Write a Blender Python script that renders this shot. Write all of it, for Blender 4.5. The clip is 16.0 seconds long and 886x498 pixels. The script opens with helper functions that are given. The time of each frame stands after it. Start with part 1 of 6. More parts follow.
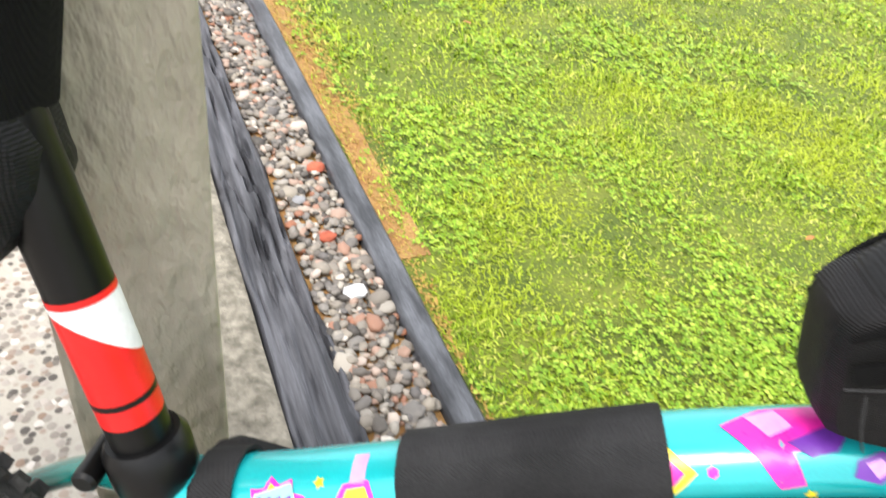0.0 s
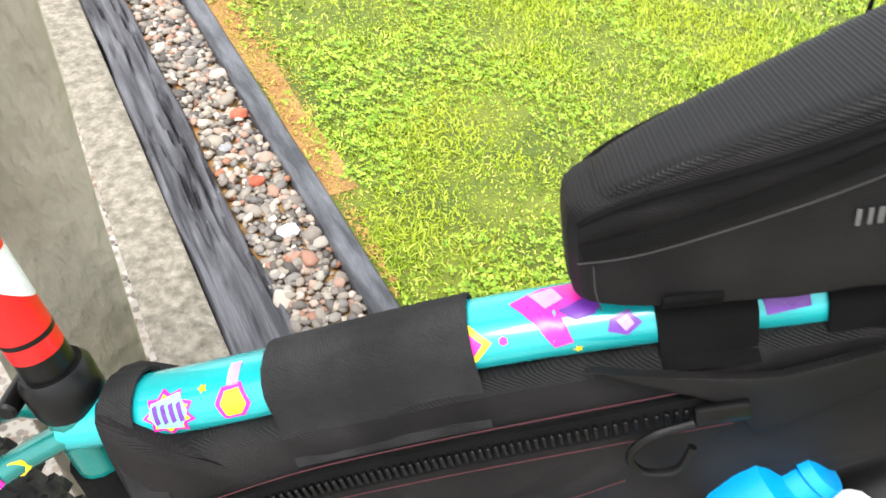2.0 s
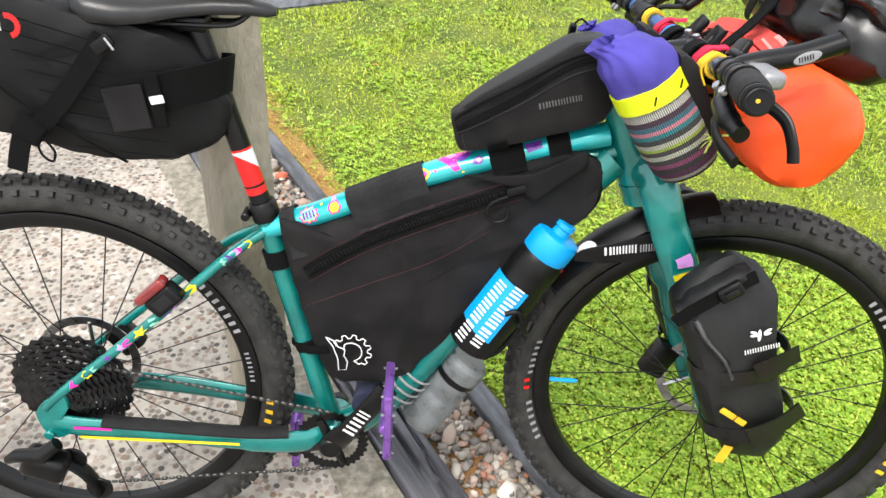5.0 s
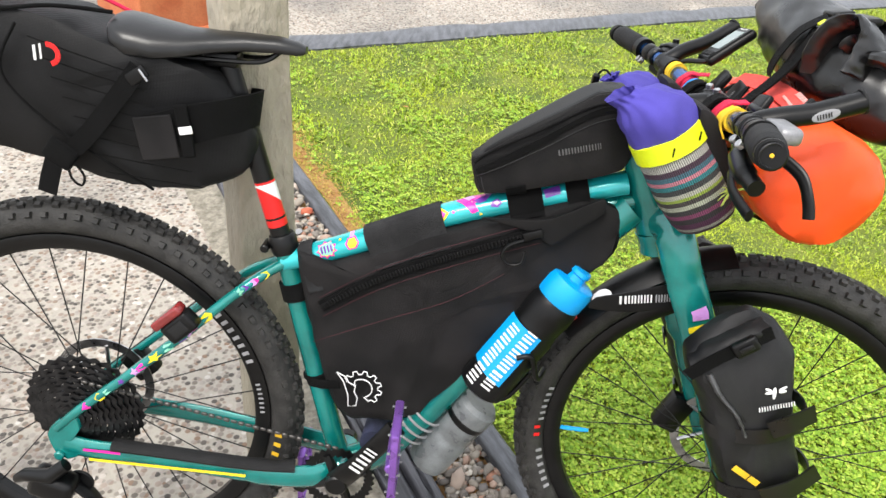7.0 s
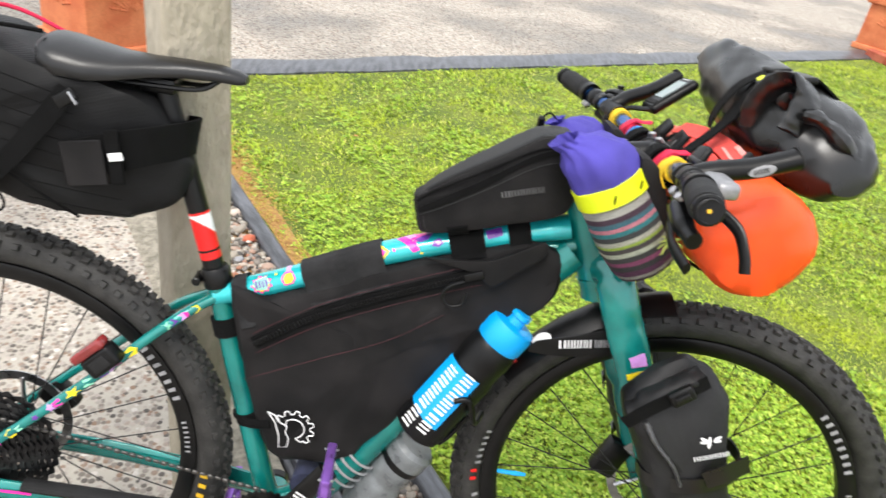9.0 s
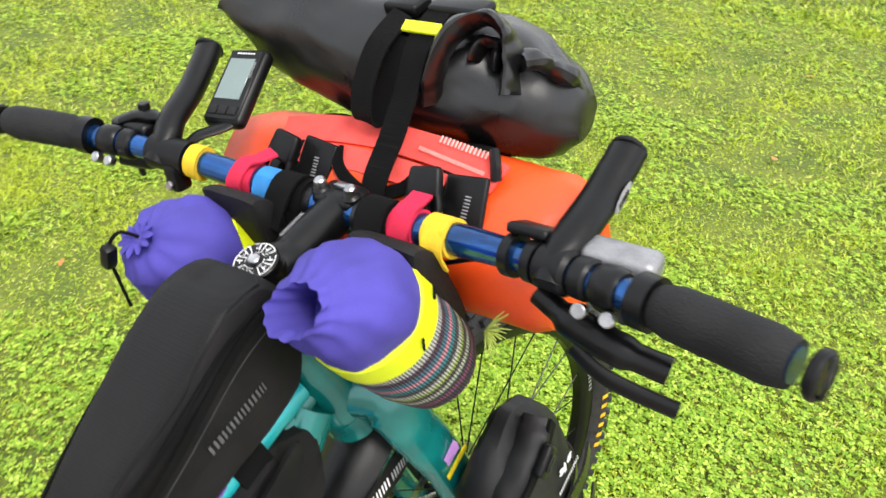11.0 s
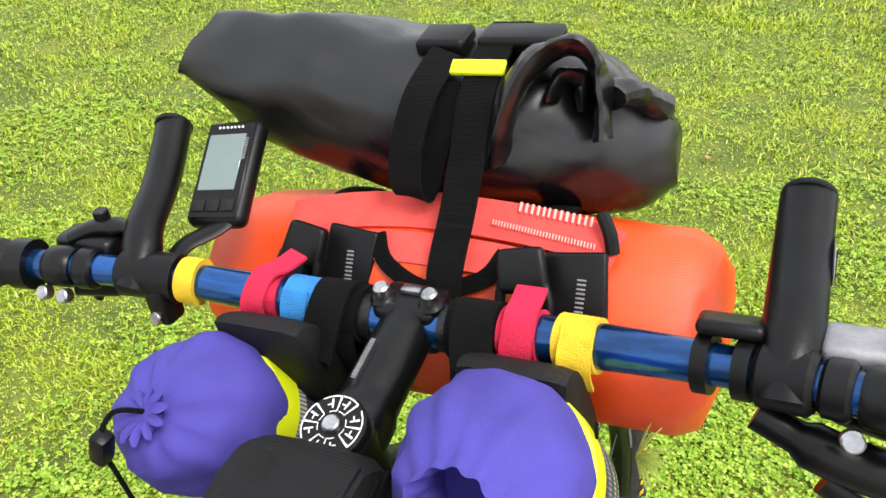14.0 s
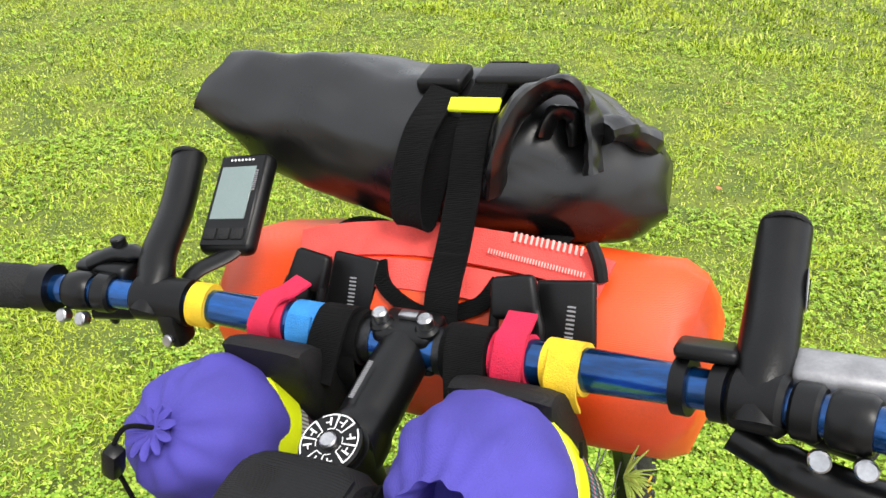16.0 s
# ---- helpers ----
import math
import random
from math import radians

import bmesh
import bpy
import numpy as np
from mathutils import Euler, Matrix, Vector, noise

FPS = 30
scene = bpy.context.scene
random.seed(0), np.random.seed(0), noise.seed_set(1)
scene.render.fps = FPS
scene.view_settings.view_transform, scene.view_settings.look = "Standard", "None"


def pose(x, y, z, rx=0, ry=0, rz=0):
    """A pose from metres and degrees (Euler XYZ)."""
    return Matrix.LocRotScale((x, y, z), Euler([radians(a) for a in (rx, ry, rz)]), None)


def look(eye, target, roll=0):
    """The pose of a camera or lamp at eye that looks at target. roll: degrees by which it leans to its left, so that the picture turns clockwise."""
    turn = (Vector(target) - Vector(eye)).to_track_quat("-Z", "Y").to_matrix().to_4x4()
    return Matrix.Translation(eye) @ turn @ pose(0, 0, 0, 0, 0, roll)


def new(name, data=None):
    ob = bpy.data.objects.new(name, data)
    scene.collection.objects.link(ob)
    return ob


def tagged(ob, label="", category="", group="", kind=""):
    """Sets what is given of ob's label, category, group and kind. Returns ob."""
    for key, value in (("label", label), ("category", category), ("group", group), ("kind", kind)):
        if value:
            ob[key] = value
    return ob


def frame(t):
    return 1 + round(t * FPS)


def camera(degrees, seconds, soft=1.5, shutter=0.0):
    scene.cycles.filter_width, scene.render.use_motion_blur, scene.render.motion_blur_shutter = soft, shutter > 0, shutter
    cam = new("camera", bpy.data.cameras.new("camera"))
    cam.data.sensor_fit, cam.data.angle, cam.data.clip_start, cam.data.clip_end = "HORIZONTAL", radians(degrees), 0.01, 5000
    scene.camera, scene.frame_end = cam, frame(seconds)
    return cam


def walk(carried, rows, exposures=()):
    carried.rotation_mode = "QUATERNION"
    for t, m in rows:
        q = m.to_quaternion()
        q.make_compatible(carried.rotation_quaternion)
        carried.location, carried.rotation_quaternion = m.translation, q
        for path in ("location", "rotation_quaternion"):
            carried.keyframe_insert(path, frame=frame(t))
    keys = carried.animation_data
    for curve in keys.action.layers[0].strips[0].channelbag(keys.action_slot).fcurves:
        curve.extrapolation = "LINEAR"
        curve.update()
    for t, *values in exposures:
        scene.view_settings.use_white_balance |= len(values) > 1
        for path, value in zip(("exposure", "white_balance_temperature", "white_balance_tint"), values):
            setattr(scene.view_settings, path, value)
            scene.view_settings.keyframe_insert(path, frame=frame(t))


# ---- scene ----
cam = camera(61.7, 16.0, 1.5, 0.4)
PATH = [
    (0, (0.481, -0.1, 1.046), (0.46, 1.43, -0.241), 10.9),
    (0.5, (0.508, -0.133, 1.064), (0.6, 1.312, -0.315), 13.7),
    (1, (0.525, -0.149, 1.08), (0.662, 1.271, -0.321), 14.1),
    (1.5, (0.541, -0.15, 1.103), (0.674, 1.276, -0.293), 12.4),
    (2, (0.553, -0.152, 1.104), (0.66, 1.258, -0.311), 8.3),
    (2.5, (0.635, -0.2, 1.117), (0.789, 1.153, -0.348), 3.7),
    (3, (0.583, -0.39, 1.274), (0.773, 1.202, 0.079), 1.8),
    (3.5, (0.436, -0.639, 1.332), (0.621, 1.002, 0.204), 5.5),
    (4, (0.499, -0.773, 1.338), (0.675, 0.805, 0.122), 5.1),
    (6.3, (0.603, -0.888, 1.362), (0.584, 0.769, 0.242), 4.8),
    (6.5, (0.604, -0.882, 1.36), (0.593, 0.779, 0.246), 5.1),
    (7, (0.596, -0.875, 1.352), (0.607, 0.798, 0.256), 5.6),
    (7.5, (0.614, -0.867, 1.356), (0.641, 0.821, 0.284), 6.4),
    (8, (0.6, -0.865, 1.352), (0.635, 0.84, 0.308), 7.0),
    (8.5, (0.594, -0.859, 1.353), (0.632, 0.865, 0.34), 8.9),
    (9, (0.608, -0.847, 1.356), (0.747, 0.87, 0.339), 9.7),
    (9.5, (0.639, -0.804, 1.358), (1.019, 0.819, 0.252), 8.5),
    (10, (0.567, -0.606, 1.367), (1.351, 0.824, 0.21), 5.6),
    (10.2, (0.53, -0.499, 1.378), (1.547, 0.726, 0.168), 6.4),
    (12.3, (0.627, -0.007, 1.273), (2.118, 0.593, 0.082), 3.7),
    (12.5, (0.635, 0.005, 1.27), (2.13, 0.59, 0.078), 3.4),
    (13, (0.634, 0.009, 1.276), (2.143, 0.582, 0.094), 2.6),
    (13.5, (0.631, 0.004, 1.281), (2.147, 0.587, 0.114), 2.2),
    (14, (0.63, 0.002, 1.286), (2.157, 0.596, 0.139), 2.0),
    (14.5, (0.623, -0.006, 1.292), (2.16, 0.6, 0.165), 1.9),
    (15, (0.623, -0.013, 1.297), (2.168, 0.609, 0.19), 1.8),
    (15.5, (0.618, -0.014, 1.297), (2.167, 0.623, 0.204), 1.6),
    (16, (0.615, -0.018, 1.3), (2.165, 0.633, 0.217), 1.5),
]
walk(cam, [(t, look(eye, target, roll)) for t, eye, target, roll in PATH], [(0, 1.3), (0.5, 1.42), (1.5, 1.52), (2.5, 1.5), (3, 1.42), (4, 1.3), (6.3, 1.1), (7, 1.1), (10, 1.15), (12.5, 1.05), (16, 1.05)])

# ---- light ----
world = bpy.data.worlds.new("sky")
scene.world = world
world.use_nodes = True
wn, wl = world.node_tree.nodes, world.node_tree.links
sky = wn.new("ShaderNodeTexSky")
sky.sky_type = "NISHITA"
sky.sun_disc = False
sky.sun_elevation, sky.sun_rotation = radians(58), radians(200)
sky.dust_density, sky.ozone_density = 4.0, 1.0
whiten = wn.new("ShaderNodeMixRGB")
whiten.inputs[0].default_value = 0.72
whiten.inputs[2].default_value = (7.2, 7.3, 7.4, 1)
wl.new(sky.outputs[0], whiten.inputs[1])
wl.new(whiten.outputs[0], wn["Background"].inputs[0])
wn["Background"].inputs[1].default_value = 0.12

sun = new("sun", bpy.data.lights.new("sun", "SUN"))
sun.data.energy, sun.data.angle, sun.data.color = 1.4, radians(22), (1.0, 0.97, 0.92)
sun.matrix_world = look((-1.2, -2.2, 5.0), (0, 0, 0))


# ---- materials ----
def mat(name, base, rough=0.5, metal=0.0, var=0.15, scale=40.0, bump=0.1, bscale=250.0, coat=0.0, second=None, amount=0.5, spec=0.5, weave=0.0, stretch=None, dist=0.002):
    """A surface with large stains, fine grain and relief at real size."""
    m = bpy.data.materials.new(name)
    m.use_nodes = True
    n, l = m.node_tree.nodes, m.node_tree.links
    b = n["Principled BSDF"]
    tc = n.new("ShaderNodeTexCoord")
    mp = n.new("ShaderNodeMapping")
    l.new(tc.outputs["Object"], mp.inputs[0])
    if stretch:
        mp.inputs["Scale"].default_value = stretch
    big = n.new("ShaderNodeTexNoise")
    big.inputs["Scale"].default_value, big.inputs["Detail"].default_value = scale, 5
    l.new(mp.outputs[0], big.inputs["Vector"])
    fine = n.new("ShaderNodeTexNoise")
    fine.inputs["Scale"].default_value, fine.inputs["Detail"].default_value = bscale, 3
    l.new(mp.outputs[0], fine.inputs["Vector"])
    ramp = n.new("ShaderNodeValToRGB")
    c2 = second or tuple(min(1, c * (1 + var)) for c in base)
    c1 = base if second else tuple(c * (1 - var) for c in base)
    ramp.color_ramp.elements[0].position, ramp.color_ramp.elements[1].position = 0.5 - 0.25 * amount, 0.5 + 0.25 * amount
    ramp.color_ramp.elements[0].color, ramp.color_ramp.elements[1].color = (*c1, 1), (*c2, 1)
    l.new(big.outputs[0], ramp.inputs[0])
    mix = n.new("ShaderNodeMixRGB")
    mix.blend_type = "MULTIPLY"
    mix.inputs[0].default_value = min(1, var * 1.5)
    l.new(ramp.outputs[0], mix.inputs[1])
    grain = n.new("ShaderNodeMapRange")
    grain.inputs[1].default_value, grain.inputs[2].default_value = 0.3, 0.7
    grain.inputs[3].default_value, grain.inputs[4].default_value = 0.55, 1.2
    l.new(fine.outputs[0], grain.inputs[0])
    l.new(grain.outputs[0], mix.inputs[2])
    l.new(mix.outputs[0], b.inputs["Base Color"])
    rr = n.new("ShaderNodeMapRange")
    rr.inputs[3].default_value, rr.inputs[4].default_value = max(0.02, rough - 0.12), min(1, rough + 0.12)
    l.new(big.outputs[0], rr.inputs[0])
    l.new(rr.outputs[0], b.inputs["Roughness"])
    b.inputs["Metallic"].default_value = metal
    b.inputs["Coat Weight"].default_value = coat
    b.inputs["Coat Roughness"].default_value = 0.08
    b.inputs["Specular IOR Level"].default_value = spec
    bp = n.new("ShaderNodeBump")
    bp.inputs["Strength"].default_value, bp.inputs["Distance"].default_value = bump, dist
    height = fine.outputs[0]
    if weave:
        ws = []
        for direction in ("X", "Z"):
            w = n.new("ShaderNodeTexWave")
            w.bands_direction = direction
            w.inputs["Scale"].default_value, w.inputs["Distortion"].default_value = weave, 0.3
            l.new(mp.outputs[0], w.inputs["Vector"])
            ws.append(w)
        add = n.new("ShaderNodeMath")
        add.operation = "ADD"
        l.new(ws[0].outputs[1], add.inputs[0])
        l.new(ws[1].outputs[1], add.inputs[1])
        height = add.outputs[0]
    l.new(height, bp.inputs["Height"])
    l.new(bp.outputs[0], b.inputs["Normal"])
    return m


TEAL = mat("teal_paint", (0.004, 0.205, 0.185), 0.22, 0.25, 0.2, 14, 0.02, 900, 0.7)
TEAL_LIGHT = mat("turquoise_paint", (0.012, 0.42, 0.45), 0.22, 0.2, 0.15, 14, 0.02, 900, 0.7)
RUBBER = mat("tyre_rubber", (0.008, 0.008, 0.008), 0.6, 0, 0.4, 45, 0.6, 300, second=(0.05, 0.048, 0.045), amount=1.2, spec=0.4)
BLACK_ALLOY = mat("black_alloy", (0.0035, 0.0035, 0.0037), 0.34, 0.0, 0.3, 25, 0.03, 600, spec=0.3)
BLACK_PLASTIC = mat("black_plastic", (0.0045, 0.0045, 0.0048), 0.38, 0, 0.3, 30, 0.08, 700, spec=0.25)
BLACK_GRIP = mat("grip_rubber", (0.011, 0.011, 0.0115), 0.7, 0, 0.3, 30, 0.5, 500, spec=0.3)
STEEL = mat("steel", (0.45, 0.45, 0.46), 0.3, 1.0, 0.2, 60, 0.05, 500)
FORKBAG = mat("matt_coated_fabric", (0.007, 0.007, 0.0074), 0.5, 0, 0.4, 14, 0.2, 700, second=(0.019, 0.019, 0.02), spec=0.3)
FORKBAG_WORN = mat("scuffed_coated_fabric", (0.05, 0.05, 0.052), 0.4, 0, 0.4, 30, 0.2, 500, second=(0.12, 0.12, 0.122))
SILVER = mat("bead_blasted_alloy", (0.30, 0.30, 0.31), 0.45, 0.6, 0.15, 60, 0.08, 500)
DARK_STEEL = mat("dark_steel", (0.04, 0.04, 0.042), 0.38, 0.9, 0.3, 60, 0.1, 500)
CHAIN = mat("chain_steel", (0.10, 0.095, 0.09), 0.4, 0.9, 0.3, 60, 0.1, 500)
NYLON = mat("black_nylon", (0.0062, 0.0058, 0.0062), 0.58, 0, 0.4, 12, 0.35, 500, second=(0.016, 0.0146, 0.015), weave=260, spec=0.2)
NYLON_RIP = mat("black_ripstop", (0.0055, 0.0055, 0.0058), 0.5, 0, 0.35, 9, 0.2, 500, second=(0.010, 0.010, 0.0105), weave=170, spec=0.2)
WEBBING = mat("black_webbing", (0.0042, 0.0042, 0.0044), 0.8, 0, 0.3, 30, 0.6, 900, weave=420, spec=0.16)
HOOKLOOP = mat("dark_grey_hook_loop", (0.026, 0.026, 0.027), 0.9, 0, 0.3, 25, 0.7, 800, second=(0.046, 0.046, 0.048), weave=330, spec=0.2)
VINYL = mat("black_coated_vinyl", (0.005, 0.005, 0.0052), 0.3, 0, 0.3, 18, 0.06, 900, spec=0.6)
ORANGE = mat("orange_coated_fabric", (0.83, 0.075, 0.008), 0.38, 0, 0.1, 10, 0.12, 700, weave=330)
CORAL = mat("coral_hook_loop", (0.82, 0.085, 0.07), 0.85, 0, 0.15, 30, 0.5, 900)
PURPLE = mat("purple_cotton", (0.062, 0.049, 0.32), 0.8, 0, 0.14, 14, 0.25, 900, weave=500)
HIVIS = mat("fluorescent_yellow", (0.72, 0.83, 0.01), 0.45, 0, 0.06, 20, 0.1, 600)
PINK = mat("pink_strap_loop", (0.66, 0.012, 0.06), 0.85, 0, 0.15, 40, 0.6, 900)
SKYBLUE = mat("blue_strap_loop", (0.03, 0.24, 0.6), 0.85, 0, 0.15, 40, 0.6, 900)
YELLOW = mat("yellow_strap_loop", (0.85, 0.55, 0.02), 0.85, 0, 0.15, 40, 0.6, 900)
BARBLUE = mat("blue_anodised_bar", (0.008, 0.075, 0.26), 0.2, 0.75, 0.4, 5, 0.05, 60, 0.5, stretch=(14, 0.6, 14))
WHITE = mat("white_print", (0.75, 0.75, 0.75), 0.6, 0, 0.08, 60, 0.05, 500)
GREY_PRINT = mat("grey_print", (0.28, 0.28, 0.29), 0.6, 0, 0.08, 60, 0.05, 500)
RED = mat("red_print", (0.72, 0.012, 0.012), 0.35, 0, 0.1, 40, 0.03, 500)
GOLD = mat("gold_print", (0.75, 0.45, 0.02), 0.5, 0, 0.1, 40, 0.05, 500)
BOTTLE_BLUE = mat("bright_blue_plastic", (0.0, 0.32, 0.75), 0.35, 0, 0.06, 20, 0.04, 500)
VIOLET = mat("violet_anodised", (0.27, 0.12, 0.5), 0.3, 0.6, 0.15, 40, 0.05, 500)
FLASK = mat("smoky_plastic", (0.14, 0.15, 0.155), 0.3, 0, 0.25, 30, 0.05, 500)
SHEEN = mat("saddle_cover", (0.008, 0.008, 0.0085), 0.34, 0, 0.25, 20, 0.12, 800)
MAGENTA = mat("magenta_sticker", (0.75, 0.02, 0.35), 0.3, 0, 0.1, 60, 0.03, 500)
LEMON = mat("lemon_sticker", (0.85, 0.7, 0.02), 0.3, 0, 0.1, 60, 0.03, 500)
LILAC = mat("lilac_sticker", (0.6, 0.3, 0.7), 0.3, 0, 0.1, 60, 0.03, 500)
MINT = mat("mint_sticker", (0.25, 0.65, 0.45), 0.3, 0, 0.1, 60, 0.03, 500)
DEEPVIOLET = mat("deep_violet_sticker", (0.13, 0.03, 0.3), 0.3, 0, 0.1, 60, 0.03, 500)
SCREEN = mat("grey_display", (0.16, 0.21, 0.2), 0.12, 0, 0.05, 20, 0.01, 500, 0.5)
REDLENS = mat("red_lens", (0.22, 0.02, 0.02), 0.15, 0, 0.2, 40, 0.1, 300, 0.6)
POSTWOOD = mat("painted_post", (0.34, 0.30, 0.23), 0.7, 0, 0.14, 8, 1.0, 75, second=(0.46, 0.41, 0.32), stretch=(1.0, 1.0, 0.45), dist=0.009)
TIMBER = mat("weathered_sleeper", (0.03, 0.03, 0.035), 0.55, 0, 0.5, 7, 1.0, 30, second=(0.13, 0.13, 0.145), stretch=(6, 0.35, 6))
KERBMAT = mat("wet_black_board", (0.035, 0.037, 0.042), 0.4, 0, 0.4, 9, 0.5, 60, second=(0.12, 0.125, 0.14), stretch=(4, 0.7, 4))
CONCRETE = mat("gritty_concrete", (0.13, 0.115, 0.085), 0.85, 0, 0.4, 38, 1.0, 110, second=(0.36, 0.325, 0.26), amount=0.9, dist=0.006)
DRYGRASS = mat("dry_earth", (0.30, 0.15, 0.05), 0.95, 0, 0.35, 12, 1.0, 180, second=(0.42, 0.25, 0.09))
TERRA = mat("terracotta", (0.50, 0.125, 0.045), 0.75, 0, 0.2, 8, 0.5, 120, second=(0.62, 0.2, 0.08))
BRICK = mat("red_brick", (0.36, 0.07, 0.035), 0.85, 0, 0.3, 12, 0.8, 90, second=(0.46, 0.13, 0.07))


def islands(name, stops, rough, patch=None, bump=0.2):
    """Colour that varies piece by piece, and from object to object."""
    m = bpy.data.materials.new(name)
    m.use_nodes = True
    n, l = m.node_tree.nodes, m.node_tree.links
    b = n["Principled BSDF"]
    g = n.new("ShaderNodeNewGeometry")
    o = n.new("ShaderNodeObjectInfo")
    add = n.new("ShaderNodeMath")
    add.operation = "ADD"
    l.new(g.outputs["Random Per Island"], add.inputs[0])
    l.new(o.outputs["Random"], add.inputs[1])
    fr = n.new("ShaderNodeMath")
    fr.operation = "FRACT"
    l.new(add.outputs[0], fr.inputs[0])
    r = n.new("ShaderNodeValToRGB")
    r.color_ramp.interpolation = "LINEAR"
    while len(r.color_ramp.elements) < len(stops):
        r.color_ramp.elements.new(0.5)
    for e, (p, c) in zip(r.color_ramp.elements, stops):
        e.position, e.color = p, (*c, 1)
    l.new(fr.outputs[0], r.inputs[0])
    out = r.outputs[0]
    tc = n.new("ShaderNodeTexCoord")
    if patch:
        no = n.new("ShaderNodeTexNoise")
        no.inputs["Scale"].default_value, no.inputs["Detail"].default_value = patch[0], 3
        l.new(tc.outputs["Object"], no.inputs["Vector"])
        mr = n.new("ShaderNodeMapRange")
        mr.inputs[1].default_value, mr.inputs[2].default_value = patch[2], patch[3]
        l.new(no.outputs[0], mr.inputs[0])
        mx = n.new("ShaderNodeMixRGB")
        l.new(mr.outputs[0], mx.inputs[0])
        l.new(out, mx.inputs[1])
        mx.inputs[2].default_value = (*patch[1], 1)
        out = mx.outputs[0]
    l.new(out, b.inputs["Base Color"])
    b.inputs["Roughness"].default_value = rough
    b.inputs["Specular IOR Level"].default_value = 0.22
    fine = n.new("ShaderNodeTexNoise")
    fine.inputs["Scale"].default_value = 400
    l.new(tc.outputs["Object"], fine.inputs["Vector"])
    bp = n.new("ShaderNodeBump")
    bp.inputs["Strength"].default_value, bp.inputs["Distance"].default_value = bump, 0.001
    l.new(fine.outputs[0], bp.inputs["Height"])
    l.new(bp.outputs[0], b.inputs["Normal"])
    return m


PEBBLE = islands("river_pebble", [(0.0, (0.06, 0.055, 0.05)), (0.22, (0.2, 0.175, 0.15)), (0.42, (0.33, 0.29, 0.235)), (0.58, (0.13, 0.12, 0.115)), (0.76, (0.44, 0.40, 0.34)), (0.88, (0.30, 0.125, 0.07)), (1.0, (0.62, 0.57, 0.5))], 0.4)
GRASS = islands("grass_blade", [(0.0, (0.06, 0.115, 0.006)), (0.35, (0.225, 0.345, 0.016)), (0.75, (0.385, 0.50, 0.033)), (0.93, (0.53, 0.57, 0.10)), (1.0, (0.58, 0.53, 0.18))], 0.42, (2.2, (0.38, 0.45, 0.025), 0.47, 0.72))
CLOVER = islands("clover_leaf", [(0.0, (0.14, 0.28, 0.018)), (0.6, (0.27, 0.42, 0.032)), (1.0, (0.44, 0.55, 0.08))], 0.45)
STRAW = islands("dry_grass_blade", [(0.0, (0.33, 0.17, 0.05)), (0.5, (0.48, 0.28, 0.09)), (1.0, (0.36, 0.33, 0.05))], 0.7)


def aggregate(name):
    """Exposed-aggregate concrete: small rounded stones set in pale cement, damp in places."""
    m = bpy.data.materials.new(name)
    m.use_nodes = True
    n, l = m.node_tree.nodes, m.node_tree.links
    b = n["Principled BSDF"]
    tc = n.new("ShaderNodeTexCoord")
    vo = n.new("ShaderNodeTexVoronoi")
    vo.inputs["Scale"].default_value, vo.inputs["Randomness"].default_value = 72, 1
    l.new(tc.outputs["Object"], vo.inputs["Vector"])
    sep = n.new("ShaderNodeSeparateColor")
    l.new(vo.outputs["Color"], sep.inputs[0])
    r = n.new("ShaderNodeValToRGB")
    cols = [(0.0, (0.06, 0.052, 0.045)), (0.25, (0.20, 0.17, 0.14)), (0.55, (0.36, 0.32, 0.28)), (0.8, (0.21, 0.135, 0.09)), (1.0, (0.56, 0.52, 0.47))]
    while len(r.color_ramp.elements) < len(cols):
        r.color_ramp.elements.new(0.5)
    for e, (p, c) in zip(r.color_ramp.elements, cols):
        e.position, e.color = p, (*c, 1)
    l.new(sep.outputs[0], r.inputs[0])
    edge = n.new("ShaderNodeMapRange")
    edge.inputs[1].default_value, edge.inputs[2].default_value = 0.45, 0.62
    l.new(vo.outputs["Distance"], edge.inputs[0])
    mx = n.new("ShaderNodeMixRGB")
    l.new(edge.outputs[0], mx.inputs[0])
    l.new(r.outputs[0], mx.inputs[1])
    mx.inputs[2].default_value = (0.39, 0.355, 0.30, 1)
    no = n.new("ShaderNodeTexNoise")
    no.inputs["Scale"].default_value, no.inputs["Detail"].default_value = 0.9, 4
    l.new(tc.outputs["Object"], no.inputs["Vector"])
    wet = n.new("ShaderNodeMapRange")
    wet.inputs[1].default_value, wet.inputs[2].default_value, wet.inputs[3].default_value, wet.inputs[4].default_value = 0.44, 0.60, 1.0, 0.5
    l.new(no.outputs[0], wet.inputs[0])
    mul = n.new("ShaderNodeMixRGB")
    mul.blend_type = "MULTIPLY"
    mul.inputs[0].default_value = 1
    l.new(mx.outputs[0], mul.inputs[1])
    l.new(wet.outputs[0], mul.inputs[2])
    l.new(mul.outputs[0], b.inputs["Base Color"])
    rg = n.new("ShaderNodeMapRange")
    rg.inputs[1].default_value, rg.inputs[2].default_value, rg.inputs[3].default_value, rg.inputs[4].default_value = 0.5, 0.62, 0.75, 0.4
    l.new(no.outputs[0], rg.inputs[0])
    l.new(rg.outputs[0], b.inputs["Roughness"])
    bp = n.new("ShaderNodeBump")
    bp.invert = True
    bp.inputs["Strength"].default_value, bp.inputs["Distance"].default_value = 0.9, 0.004
    l.new(vo.outputs["Distance"], bp.inputs["Height"])
    l.new(bp.outputs[0], b.inputs["Normal"])
    return m


AGGREGATE = aggregate("exposed_aggregate")


